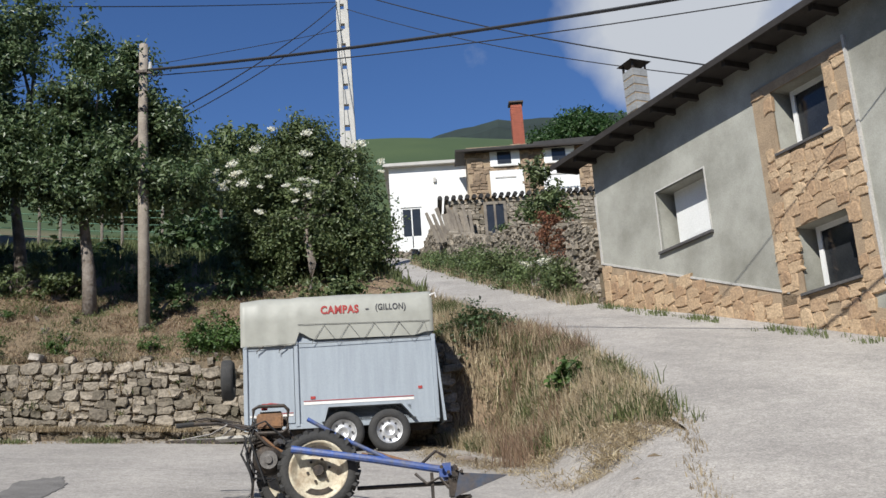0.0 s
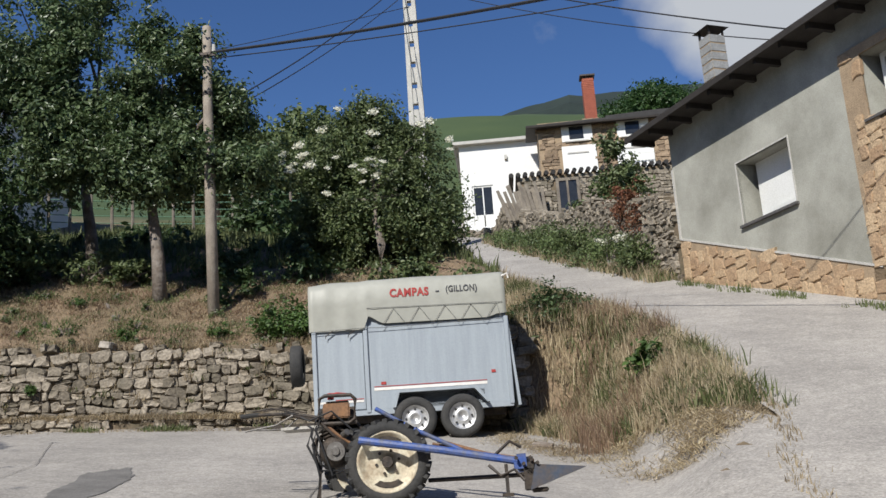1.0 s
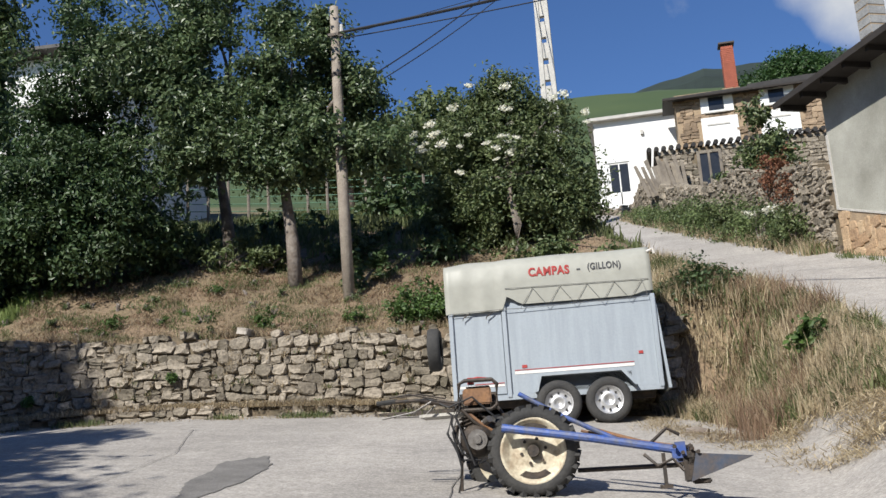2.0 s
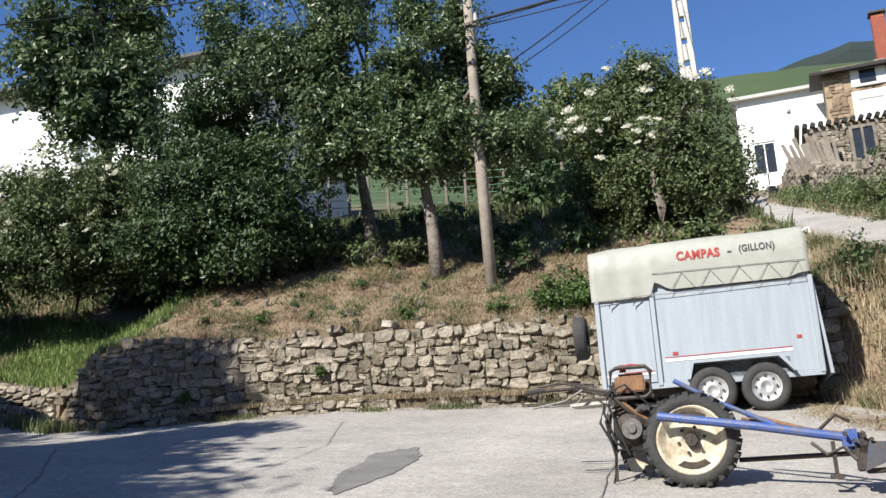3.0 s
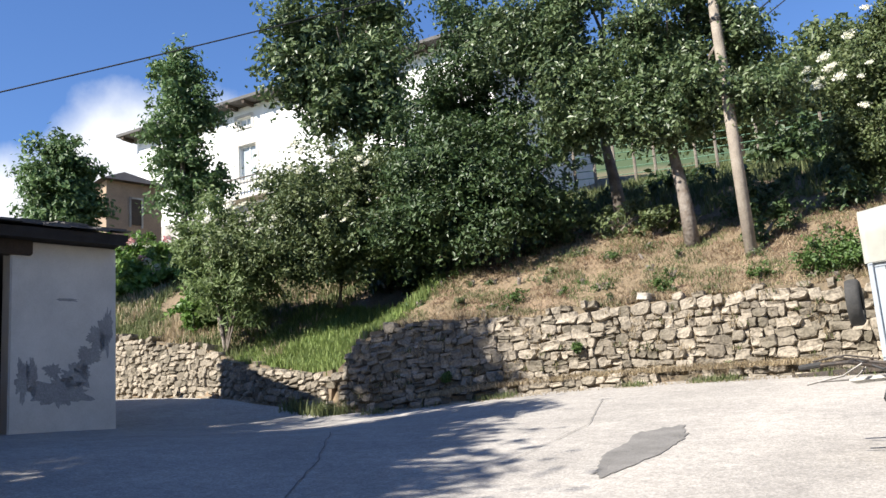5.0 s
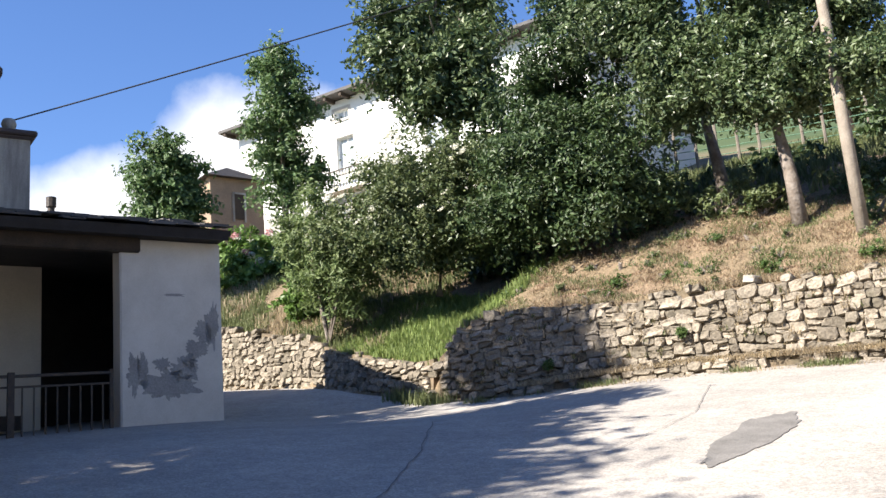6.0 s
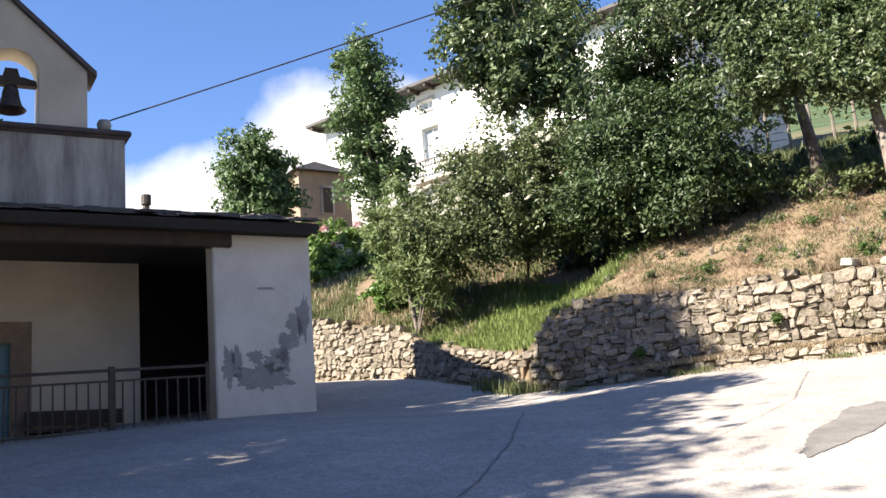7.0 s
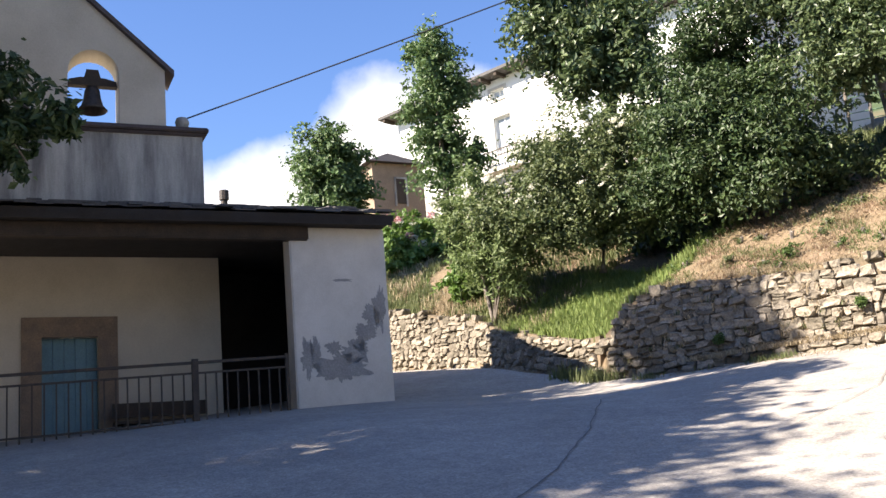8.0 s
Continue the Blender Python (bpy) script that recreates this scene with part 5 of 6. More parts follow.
    part("stand", tube(bmesh.new(), [(-.62, .2, z + .3), (-.66, .15, .02), (-.7, .12, 0)], .018, 6), M_IRON, t)
    part("cable", tube(bmesh.new(), [(-.6, .05, z + .45), (-.68, .0, z + .2), (-.62, .0, z - .1), (-.66, .02, .08)], .01, 6), M_BLACK, t)
    part("cable", tube(bmesh.new(), [(-.9, .1, z + .52), (-.7, .0, z + .42), (-.5, .05, z + .5), (-.3, .06, z + .3)], .009, 6), M_BLACK, t)
    # blue drawbar and strut
    part("drawbar", tube(bmesh.new(), [(-.24, -.16, z + .2), (.5, -.2, z + .06), (1.2, -.22, z - .09)], .036, 10), M_BLUE, t, "chipped blue drawbar tube")
    part("strut", tube(bmesh.new(), [(-.1, .12, z + .5), (.22, .1, z + .3), (.75, .05, z + .02), (1.15, -.1, z - .06)], .02, 8), M_BLUE, t, "thin blue strut")
    part("strut", tube(bmesh.new(), [(.45, .3, z + .18), (.9, .2, z + .02), (1.3, -.1, z - .08)], .018, 8), M_RUSTY, t, "rusty rod")
    part("strut", tube(bmesh.new(), [(.4, .36, z + .16), (.95, .25, z + .0), (1.3, -.1, z - .1)], .012, 8), M_RUSTY, t, "rusty rod")
    part("beam", tube(bmesh.new(), [(.35, .2, z - .18), (1.2, -.12, z - .2)], .02, 8), M_IRON, t)
    part("coupling", boxes((1.12, 1.26, -.28, -.14, z - .18, z - .02), bevel=.03), M_BLUE, t, "blue cast coupling")
    part("foot", boxes((1.0, 1.1, -.28, -.18, .0, .03), (1.035, 1.065, -.245, -.215, .03, z - .1)), M_IRON, t)
    bm = bmesh.new()
    v = [bm.verts.new(p) for p in ((1.3, -.32, z - .12), (1.74, -.36, z - .17), (1.24, -.38, z - .34), (1.3, -.28, z - .12), (1.72, -.33, z - .18), (1.24, -.34, z - .34))]
    for f in ((0, 2, 1), (3, 4, 5), (0, 1, 4, 3), (1, 2, 5, 4), (2, 0, 3, 5)):
        bm.faces.new([v[i] for i in f])
    part("plough_blade", bm, M_BLADE, t, "flat grey-blue steel plough blade")
    for k in range(4):
        part("bolt", tube(bmesh.new(), [(1.14 + k * .06, -.3, z - .06 - .05 * (k % 2)), (1.14 + k * .06, -.35, z - .06 - .05 * (k % 2))], .016, 8), M_IRON, t)
    part("lever", tube(bmesh.new(), [(.95, -.12, z - .02), (1.1, -.14, z + .1), (1.2, -.14, z + .04)], .016, 6), M_IRON, t)
    part("hitch_plate", boxes((1.18, 1.34, -.3, -.15, z - .25, z - .05), bevel=.05), M_IRON, t, "oily black hitch casting")
    part("chain", tube(bmesh.new(), [(.9, -.2, z - .1), (1.0, -.26, z - .2), (1.12, -.24, z - .15), (1.2, -.28, z - .25)], .014, 6), M_IRON, t)
    part("share", boxes((1.26, 1.4, -.34, -.18, .02, .06), (1.2, 1.3, -.3, -.2, .04, z - .14), bevel=.01), M_IRON, t)


M_BLADE = mat("worn_blade", (0.03, 0.045, 0.075), (0.06, 0.045, 0.035), 0.75, 10, metal=0.0, bump=0.1)
walking_tractor()
brick = part("firewood_log", tube(bmesh.new(), [(.3, 13.2, ground_z(.3, 13.2) + .05), (.42, 13.17, ground_z(.42, 13.17) + .06), (.55, 13.12, ground_z(.55, 13.12) + .055)], [.05, .058, .052], 10), M_BARK)
tagged(brick, "short brown log lying on the dirt", "log")

# ---------------------------------------------------------------- poles and wires


M_POLE = mat("bleached_pole", (0.33, 0.285, 0.23), (0.22, 0.185, 0.15), 0.9, 5, bump=0.5)


def wire(pts, r, sag, label):
    bm = bmesh.new()
    a, b = Vector(pts[0]), Vector(pts[1])
    tube(bm, [a.lerp(b, i / 24) - Vector((0, 0, sag * 4 * (i / 24) * (1 - i / 24))) for i in range(25)], r, 6)
    tagged(part("overhead_wire", bm, M_BLACK), label, "wire", "overhead wires")


pole_foot = Vector((-4.94, 16.75, 4.6))
w = thing("utility_pole", Matrix.Translation(pole_foot), "weathered wooden utility pole set in the bank", "utility pole")
part("pole", tube(bmesh.new(), [(0.05, 0, -.3), (.02, .0, 2), (0, 0, 4.0), (.0, 0, 5.46)], [.105, .1, .09, .08], 12), M_POLE, w, smooth=True)
part("bracket", boxes((-.12, .12, -.13, -.1, 4.85, 4.9), (.1, .2, -.13, -.09, 4.82, 4.94)), M_IRON, w)
part("insulator", tube(bmesh.new(), [(.16, -.12, 4.9), (.16, -.12, 5.04)], [.04, .03], 8), M_CONC, w)
part("band", tube(bmesh.new(), [(0, 0, 4.1), (0, 0, 4.16)], .1, 12), M_IRON, w)
cp = thing("concrete_pole", Matrix.Translation((-2.45, 33.2, 8.6)), "tall pale concrete lattice electricity pole", "utility pole")
part("flange", prism(bmesh.new(), ((-.33, 0), (-.13, 0), (-.07, 11.6), (-.2, 11.6)), -.14, .14), M_CONC, cp)
part("flange", prism(bmesh.new(), ((.33, 0), (.13, 0), (.07, 11.6), (.2, 11.6)), -.14, .14), M_CONC, cp)
for i in range(15):
    z = i * .78
    wd = .3 - .12 * z / 14
    part("web", boxes((-.15, .15, -.1, .1, z, z + .56)), M_CONC, cp)
top = pole_foot + Vector((.1, -.1, 4.9))
wire((top, (9.4, 8.4, 6.85)), .026, .25, "thick black cable slung across the lane")
wire((top - Vector((0, 0, .12)), (8.3, 11.9, 8.06)), .010, .2, "thin wire from the pole to the grey house")
wire(((-2.6, 33.1, 20.15), (6.97, 20.87, 10.7)), .020, .25, "black cable from the concrete pole to the house roof")
wire(((-2.3, 33.1, 19.3), (6.89, 20.89, 10.45)), .014, .3, "thin wire from the concrete pole to the house roof")
wire(((-2.64, 33.1, 19.5), (-5.84, 17.9, 8.6)), .016, .3, "thin wire running down from the concrete pole into the trees")
wire(((-2.71, 33.1, 18.9), (-6.5, 18.0, 8.2)), .014, .3, "thin wire running down from the concrete pole into the trees")
wire(((-2.45, 33.1, 18.5), (-19.7, 25.9, 12.95)), .012, .2, "thin wire running off over the trees")
wire(((-2.6, 33.1, 19.6), CH @ Vector((2.75, -2.6, 8.1))), .014, .3, "thin black wire from the chapel to the concrete pole")

# ---------------------------------------------------------------- trees


def tree(name, base, trunk, blobs, n, leaf, material, label, seed, bark=M_BARK, r0=.15, gap=0.35, gscale=1.1, size=.09, limbs=7, category="tree", **kw):
    t = thing(name, Matrix(), label, category)
    base = Vector(base)
    bm = bmesh.new()
    pts = [base + Vector(p) for p in trunk]
    k = len(pts)
    tube(bm, pts, [r0 * (1 - .55 * i / (k - 1)) for i in range(k)], 10)
    part("trunk", bm, bark, t, smooth=True)
    rs = random.Random(seed)
    bm = bmesh.new()
    for i in range(limbs):
        b = blobs[i % len(blobs)]
        a = pts[-1].lerp(pts[-2], rs.random() * .6)
        e = Vector((b[0] + rs.uniform(-.6, .6) * b[3], b[1] + rs.uniform(-.6, .6) * b[4], b[2] + rs.uniform(-.2, .7) * b[5]))
        mid = a.lerp(e, .5) + Vector((rs.uniform(-.25, .25), rs.uniform(-.25, .25), rs.uniform(0, .3)))
        tube(bm, [a, mid, e], [r0 * .42, r0 * .25, r0 * .06], 6)
    part("limb", bm, bark, t)
    leaf_cloud("crown", blobs, n, size, material, t, seed, gap, gscale, **kw)
    return t


def B(az, d, el, r, ry=None, rz=None):
    p = pol(az, d, el)
    return (p.x, p.y, p.z, r, ry or r, rz or r)


tree("apple_tree", (-6.0, 17.25, 5.0), ((0, 0, 0), (-.04, 0, .9), (-.16, .05, 1.8), (-.2, .05, 2.6)),
     [B(-19.9, 18, 22.6, .75), B(-17.7, 17.8, 22.4, .6), B(-15.6, 17.8, 21.2, .5, .6, .55), B(-19.4, 18, 19.9, .7), B(-17.1, 17.6, 19.5, .65, .6, .5), B(-14.9, 17.6, 18.2, .55, .6, .4),
      B(-21.1, 18, 17.9, .55, .6, .4), B(-18.9, 17.8, 17.6, .5, .6, .35), B(-19.6, 18, 25.0, .3, .3, .6), B(-17.2, 18, 24.6, .25, .3, .5)],
     56000, None, M_LEAF_APPLE, "leafy green apple tree with a pale leaning trunk", 1, size=.062, r0=.14, gap=.36, clump=.24, shell=.3, limbs=14)
tree("apple_tree", (-7.9, 18.9, 6.15), ((0, 0, 0), (-.08, 0, .9), (-.2, 0, 1.7), (-.15, 0, 2.5)),
     [B(-26.3, 19, 22.8, .75), B(-24.0, 19, 23.3, .7), B(-25.6, 18.8, 20.3, .75), B(-23.7, 18.6, 19.5, .65, .7, .5), B(-27.0, 19, 18.8, .6, .6, .5), B(-24.8, 19, 25.4, .6, .6, .7), B(-22.6, 19, 21.3, .55, .6, .6),
      B(-24.5, 18.6, 17.9, .5, .6, .35), B(-28.3, 19, 22.6, .7), B(-27.2, 19.2, 25.5, .45, .5, .7), B(-22.7, 19.2, 26.0, .35, .4, .8)],
     62000, None, M_LEAF_APPLE, "leafy green apple tree with drooping leaf sprays", 2, size=.062, r0=.14, gap=.36, clump=.24, shell=.3, limbs=14)
tree("hazel_tree", (-10.4, 17.4, 5.35), ((0, 0, 0), (.05, 0, 1), (0, 0, 2), (.1, 0, 3)),
     [B(-31.0, 19.6, 22.6, .75, .8, .9), B(-31.8, 19.5, 19.3, .85), B(-29.9, 19.5, 19.5, .85), B(-31.3, 19.3, 16.5, .95), B(-33.4, 19.5, 15.9, .7), B(-29.5, 19.2, 15.6, .9), B(-32.3, 19, 13.5, .7, .7, .5), B(-29.7, 18.9, 13.0, .75, .7, .48),
      B(-27.2, 19.5, 13.7, .75, .7, .5), B(-34.5, 19.5, 13.2, .6, .6, .5), B(-30.6, 20, 25.0, .5, .6, .7)],
     74000, None, M_LEAF_DARK, "dense dark green hazel tree reaching to the ground", 3, size=.06, r0=.12, gap=.25, clump=.24, shell=.4)
tree("walnut_tree", (-15.5, 20.3, 7.2), ((0, 0, 0), (.1, 0, 1.5), (.2, 0, 3), (.2, 0, 4.5)),
     [B(-38.1, 25, 24.1, 1.15), B(-40.0, 25, 22.2, .8, .9, .9), B(-36.3, 25, 21.4, .95), B(-38.6, 25, 26.8, 1.1), B(-35.2, 25, 24.4, .55, .7, .9), B(-36.0, 25, 27.9, .9), B(-38.9, 25, 20.4, .8, .9, .6), B(-40.2, 25, 25.0, .6, .7, .7), B(-35.4, 25, 20.2, .6, .7, .6)],
     48000, None, M_LEAF_APPLE, "tall walnut tree with broad pale-edged leaves", 4, size=.104, r0=.2, gap=.36, gscale=.8, clump=.36, shell=.3, limbs=12)
tree("elder_bush", (-13.2, 16.6, 5.1), ((0, 0, 0), (.1, 0, .6), (0, 0, 1.2), (.1, 0, 1.8)),
     [B(-38.9, 20.8, 16.7, .8, .8, .55), B(-41.2, 20.8, 15.2, .75, .8, .6), B(-36.6, 20.6, 15.9, .75, .8, .6), B(-43.0, 20.6, 13.2, .7, .8, .6), B(-39.9, 20.4, 13.9, .9, .9, .7), B(-37.2, 20.3, 13.0, .8, .8, .65), B(-41.4, 20.3, 12.3, .65, .7, .45), B(-39.1, 20.1, 12.0, .65, .7, .4), B(-35.3, 20.3, 13.8, .6, .7, .55)],
     66000, None, M_LEAF_ELDER, "large elder bush dotted with cream flower heads", 5, size=.053, r0=.08, gap=.26, clump=.22, shell=.4)
tree("elder_bush", (-2.3, 18.9, 5.4), ((0, 0, 0), (.1, 0, .8), (0, 0, 1.4), (.1, 0, 2.0)),
     [B(-6.9, 20, 19.6, .8, .9, .6), B(-9.4, 20, 18.2, .75, .9, .65), B(-4.8, 20, 18.3, .75, .9, .7), B(-3.6, 20.2, 16.4, .6, .8, .7), B(-8.8, 19.8, 16.2, .9, .9, .75), B(-6.2, 19.6, 16.2, .95), B(-10.0, 19.9, 14.8, .6, .8, .5), B(-7.6, 19.5, 14.2, .85, .8, .6), B(-4.8, 19.7, 14.3, .8, .8, .65), B(-7.1, 20, 20.8, .5, .6, .35), B(-3.4, 20, 14.5, .5, .6, .5)],
     76000, None, M_LEAF_ELDER, "large rounded elder bush dotted with cream flower heads", 6, size=.052, r0=.1, gap=.24, clump=.22, shell=.45)
tree("ash_tree", pol(-46.8, 30, 12), ((0, 0, 0), (.1, 0, 2), (0, 0, 3.5), (.1, 0, 5)),
     [B(-47.0, 30, 21.9, .75, .8, .7), B(-46.5, 30, 20.4, .9, .9, .7), B(-47.3, 30, 19.5, .7, .8, .6), B(-46.7, 30, 17.7, .85, .9, .75), B(-46.9, 30, 15.8, .75, .8, .7), B(-45.2, 30, 20.2, .45, .6, .5), B(-45.2, 30, 16.8, .55, .6, .6), B(-46.9, 30, 23, .35, .4, .5)],
     30000, None, M_LEAF_MID, "slender young ash tree with feathery foliage", 7, size=.085, r0=.1, gap=.36, gscale=1.7, shell=.15, clump=.26, limbs=10)
tree("linden_tree", pol(-53.0, 27, 10), ((0, 0, 0), (0, 0, 1.5), (0, 0, 2.5), (0, 0, 3.5)),
     [B(-53.1, 27, 17.0, .8, .9, .75), B(-52.9, 27, 14.9, .85, .9, .8), B(-53.7, 27, 15.7, .7, .8, .8), B(-52.3, 27, 15.7, .55, .6, .8), B(-53.6, 27, 18.0, .45, .5, .5)],
     26000, None, M_LEAF_MID, "small rounded bright green tree behind the chapel", 8, size=.085, r0=.12, gap=.25, gscale=1.8, shell=.3, clump=.24)
# Crown follows its cast shadows; the rear blobs are added unseen to block sky light.
st = tree("street_tree", (-10.9, -1.2, 0.9), ((0, 0, 0), (0, 0, 2.6), (.1, 0, 4.6), (.2, 0, 6.6)),
     [(-10.6, 1.5, 8.5, 2.0, 2.0, 1.2), (-12.2, 2.2, 8.8, 2.2, 2.0, 1.3), (-10.5, -1.0, 8.8, 2.4, 2.2, 1.4), (-13.2, 4.9, 11.2, 1.5, 1.4, 1.0), (-12.6, 0.4, 10.4, 2.0, 2.0, 1.2), (-14.5, 1.0, 9.0, 2.2, 2.2, 1.3), (-14.2, -2.0, 8.8, 2.4, 2.2, 1.3), (-11.0, 4.2, 9.2, 1.5, 1.2, .9), (-9.5, -4.6, 9.2, 2.8, 2.4, 1.4), (-13, -5.2, 9.6, 3.0, 2.6, 1.5), (-16.4, -2.6, 9.6, 2.8, 2.8, 1.5), (-16.2, 2.4, 10.5, 2.2, 2.0, 1.2)],
     90000, None, M_LEAF_DARK, "street tree with dark overhanging branches beside the chapel", 9, size=.15, r0=.2, gap=.2, gscale=.6, shell=.1)
bm = bmesh.new()
tube(bm, [(-10.8, 0.2, 6.3), (-10.6, 2.0, 6.2), pol(-70, 10.4, 20), pol(-67.2, 10.4, 18.2)], [.07, .05, .03, .01], 6)
tube(bm, [pol(-71, 10.4, 20.5), pol(-69, 10.4, 17.5), pol(-67.8, 10.4, 15.8)], [.03, .02, .008], 6)
part("branch", bm, M_BARK, st)
leaf_cloud("branch_leaves", [B(-69.6, 10.4, 19.6, .5, .4, .35), B(-67.6, 10.4, 18.6, .42, .35, .28), B(-66.4, 10.3, 18.0, .28, .25, .18), B(-68.8, 10.4, 17, .3, .3, .25), B(-67.9, 10.4, 15.8, .18, .18, .16), B(-70.5, 10.4, 15.0, .25, .2, .2)],
           6500, .065, M_LEAF_DARK, st, 31, .42, 3.2, shell=.1, label="dark leaves of the overhanging branch")
# Unseen extra tree, added only to keep sky light off the square.
tree("street_tree", (-4.2, -8.6, 0.2), ((0, 0, 0), (0, 0, 2.6), (.1, 0, 4.6), (.2, 0, 6.6)),
     [(-5.6, -7.6, 9.2, 3.0, 2.6, 1.5), (-2.2, -9.2, 9.4, 3.0, 2.6, 1.5), (-4.2, -10.5, 10.4, 3.0, 2.6, 1.6), (-8.4, -9.2, 9.6, 2.8, 2.6, 1.5)],
     42000, None, M_LEAF_DARK, "unseen tree added behind the path to block sky light from the square", 10, size=.15, r0=.2, gap=.2, gscale=.6, shell=.1)
# plain unseen walls, added on the square's far sides to block sky light
M_SKY_BLOCK = mat("sky_block_render", (0.34, 0.31, 0.27), (0.24, 0.22, 0.19), 0.9, 0.5, bump=0.2)
for nm_, a_ in (("wall_south", (-34, 12, -14.5, -14.0, -4, 10.5)), ("wall_east", (12.0, 12.5, -14.0, 1.5, -4, 10.5))):
    tagged(part(nm_, boxes(a_), M_SKY_BLOCK), "plain unseen wall added to block sky light from the square", "wall", kind="structure")

# ---------------------------------------------------------------- undergrowth, grass and weeds


def blades(name, spots, h, w, material, label, seed, lean=0.35, per=7, spread=0.06):
    """Tufts of thin bent blades at (x, y) spots, on the ground; ONE mass of grass."""
    rs = np.random.RandomState(seed)
    n = len(spots) * per
    base = np.repeat(np.array([(q[0], q[1], q[2] if len(q) > 2 else ground_z(q[0], q[1])) for q in spots]), per, axis=0)
    base[:, :2] += rs.normal(size=(n, 2)) * spread
    base[:, 2] -= 0.02
    tall = np.repeat(rs.rand(len(spots)) * 0.7 + 0.55, per) * h * (0.6 + 0.6 * rs.rand(n))
    a = rs.rand(n) * math.tau
    d = np.stack([np.cos(a), np.sin(a), np.zeros(n)], 1)
    side = np.stack([-np.sin(a + rs.normal(size=n)), np.cos(a), np.zeros(n)], 1)
    ln = lean * (0.3 + rs.rand(n))
    up = np.array([0, 0, 1.0])
    q = np.empty((n, 5, 3))
    ww = (w * (0.6 + 0.8 * rs.rand(n)))[:, None]
    mid = base + up * (tall * .6)[:, None] + d * (tall * ln * .35)[:, None]
    tip = base + up * (tall * (1 - .25 * ln))[:, None] + d * (tall * ln)[:, None]
    q[:, 0], q[:, 1] = base - side * ww, base + side * ww
    q[:, 2], q[:, 3], q[:, 4] = mid + side * ww * .7, mid - side * ww * .7, tip
    idx = np.arange(n)[:, None] * 5
    faces = np.concatenate([idx + np.array([0, 1, 2, 3])], 0).tolist() + (idx + np.array([3, 2, 4])).tolist()
    me = bpy.data.meshes.new(name)
    me.from_pydata(q.reshape(-1, 3).tolist(), [], faces)
    me.materials.append(material)
    return tagged(new(name, me), label, "grass", kind="stuff")


RS = np.random.RandomState(77)


def spots(n, x0, x1, fy0, fy1, keep=None):
    out = []
    while len(out) < n:
        x = RS.uniform(x0, x1)
        y = RS.uniform(fy0(x), fy1(x))
        if keep is None or keep(x, y):
            out.append((x, y))
    return out


def patchy(f, lo, off):
    return lambda x, y: noise.noise(Vector((x * f, y * f, off))) > lo


bank_lo = lambda x: wall_y(x) + 0.15
blades("dry_grass", spots(5200, -11.2, -.6, bank_lo, lambda x: wall_y(x) + 3.6, patchy(1.3, -.12, 1)), .075, .005, M_DRY, "short dry straw-coloured grass on the bank", 1, lean=1.3)
blades("rusty_grass", spots(5200, -11.2, -.6, bank_lo, lambda x: wall_y(x) + 3.8, patchy(.9, -.1, 21)), .07, .005, M_RUSTGRASS, "short reddish dry grass on the bank", 33, lean=1.3)
blades("dry_grass", spots(800, -11.2, -.5, lambda x: wall_y(x) + .1, lambda x: wall_y(x) + .5, patchy(1.1, -.1, 12)), .17, .005, M_DRY, "tall dry grass hanging over the wall top", 2, lean=1.0)
blades("green_grass", spots(6000, -11.4, -1, bank_lo, lambda x: wall_y(x) + 5, patchy(1.4, .0, 5)), .075, .006, M_GRASS, "patches of green grass on the bank", 3, lean=.7)
blades("green_grass", spots(3800, -14.5, -10.6, lambda x: wall_y(x) + .25, lambda x: wall_y(x) + 2.6), .2, .01, M_GRASSB, "bright green grass on the corner bank", 4)
blades("green_grass", spots(8000, -26, -13.5, lambda x: wall_y(x) + .25, lambda x: wall_y(x) + 7, patchy(.5, -.3, 2)), .22, .012, M_GRASS, "rough grass on the bank by the side lane", 5)
blades("dry_grass", spots(3500, -26, -13.5, lambda x: wall_y(x) + .25, lambda x: wall_y(x) + 7, patchy(.5, .0, 8)), .24, .01, M_DRY, "dry grass among the green", 6)
blades("green_grass", spots(9000, -24, 0, lambda x: wall_y(x) + 4, lambda x: 33, lambda x, y: x < lane_left(y) - .5), .3, .016, M_GRASS, "rough shaded grass under the trees", 7)


def bank_keep(x, y):
    return 0.25 < x < lane_left(y) - 0.03


bank_foot = lambda x: lerp_tab(((0.2, 15.1), (1.0, 13.8), (1.6, 12.3), (2.4, 10.5)), x)
blades("dry_grass", spots(3600, 0.2, 2.6, bank_foot, lambda x: 17.5, lambda x, y: bank_keep(x, y) and noise.noise(Vector((x * 1.6, y * 1.6, 14))) > -.22), .33, .005, M_STRAW, "tall dry straw grass on the lane bank", 8, lean=.55, spread=.1)
blades("dry_grass", spots(2600, 0.2, 2.6, bank_foot, lambda x: 17.5, bank_keep), .16, .006, M_DRY, "matted brown grass under the straw", 34, lean=1.6, spread=.1)
blades("green_grass", spots(1900, 0.2, 2.6, bank_foot, lambda x: 17.5, lambda x, y: bank_keep(x, y) and noise.noise(Vector((x * 1.7, y * 1.7, 4))) > 0.08), .3, .009, M_GRASS, "green weeds in the dry bank", 9, lean=.7, spread=.09)
blades("rusty_grass", spots(520, 0.8, 2.4, lambda x: 12.5, lambda x: 16.5, lambda x, y: bank_keep(x, y) and noise.noise(Vector((x * 1.1, y * 1.1, 9))) > 0.06), .48, .005, M_RUSTGRASS, "reddish dry seed grass on the bank", 10, lean=.4, spread=.1)
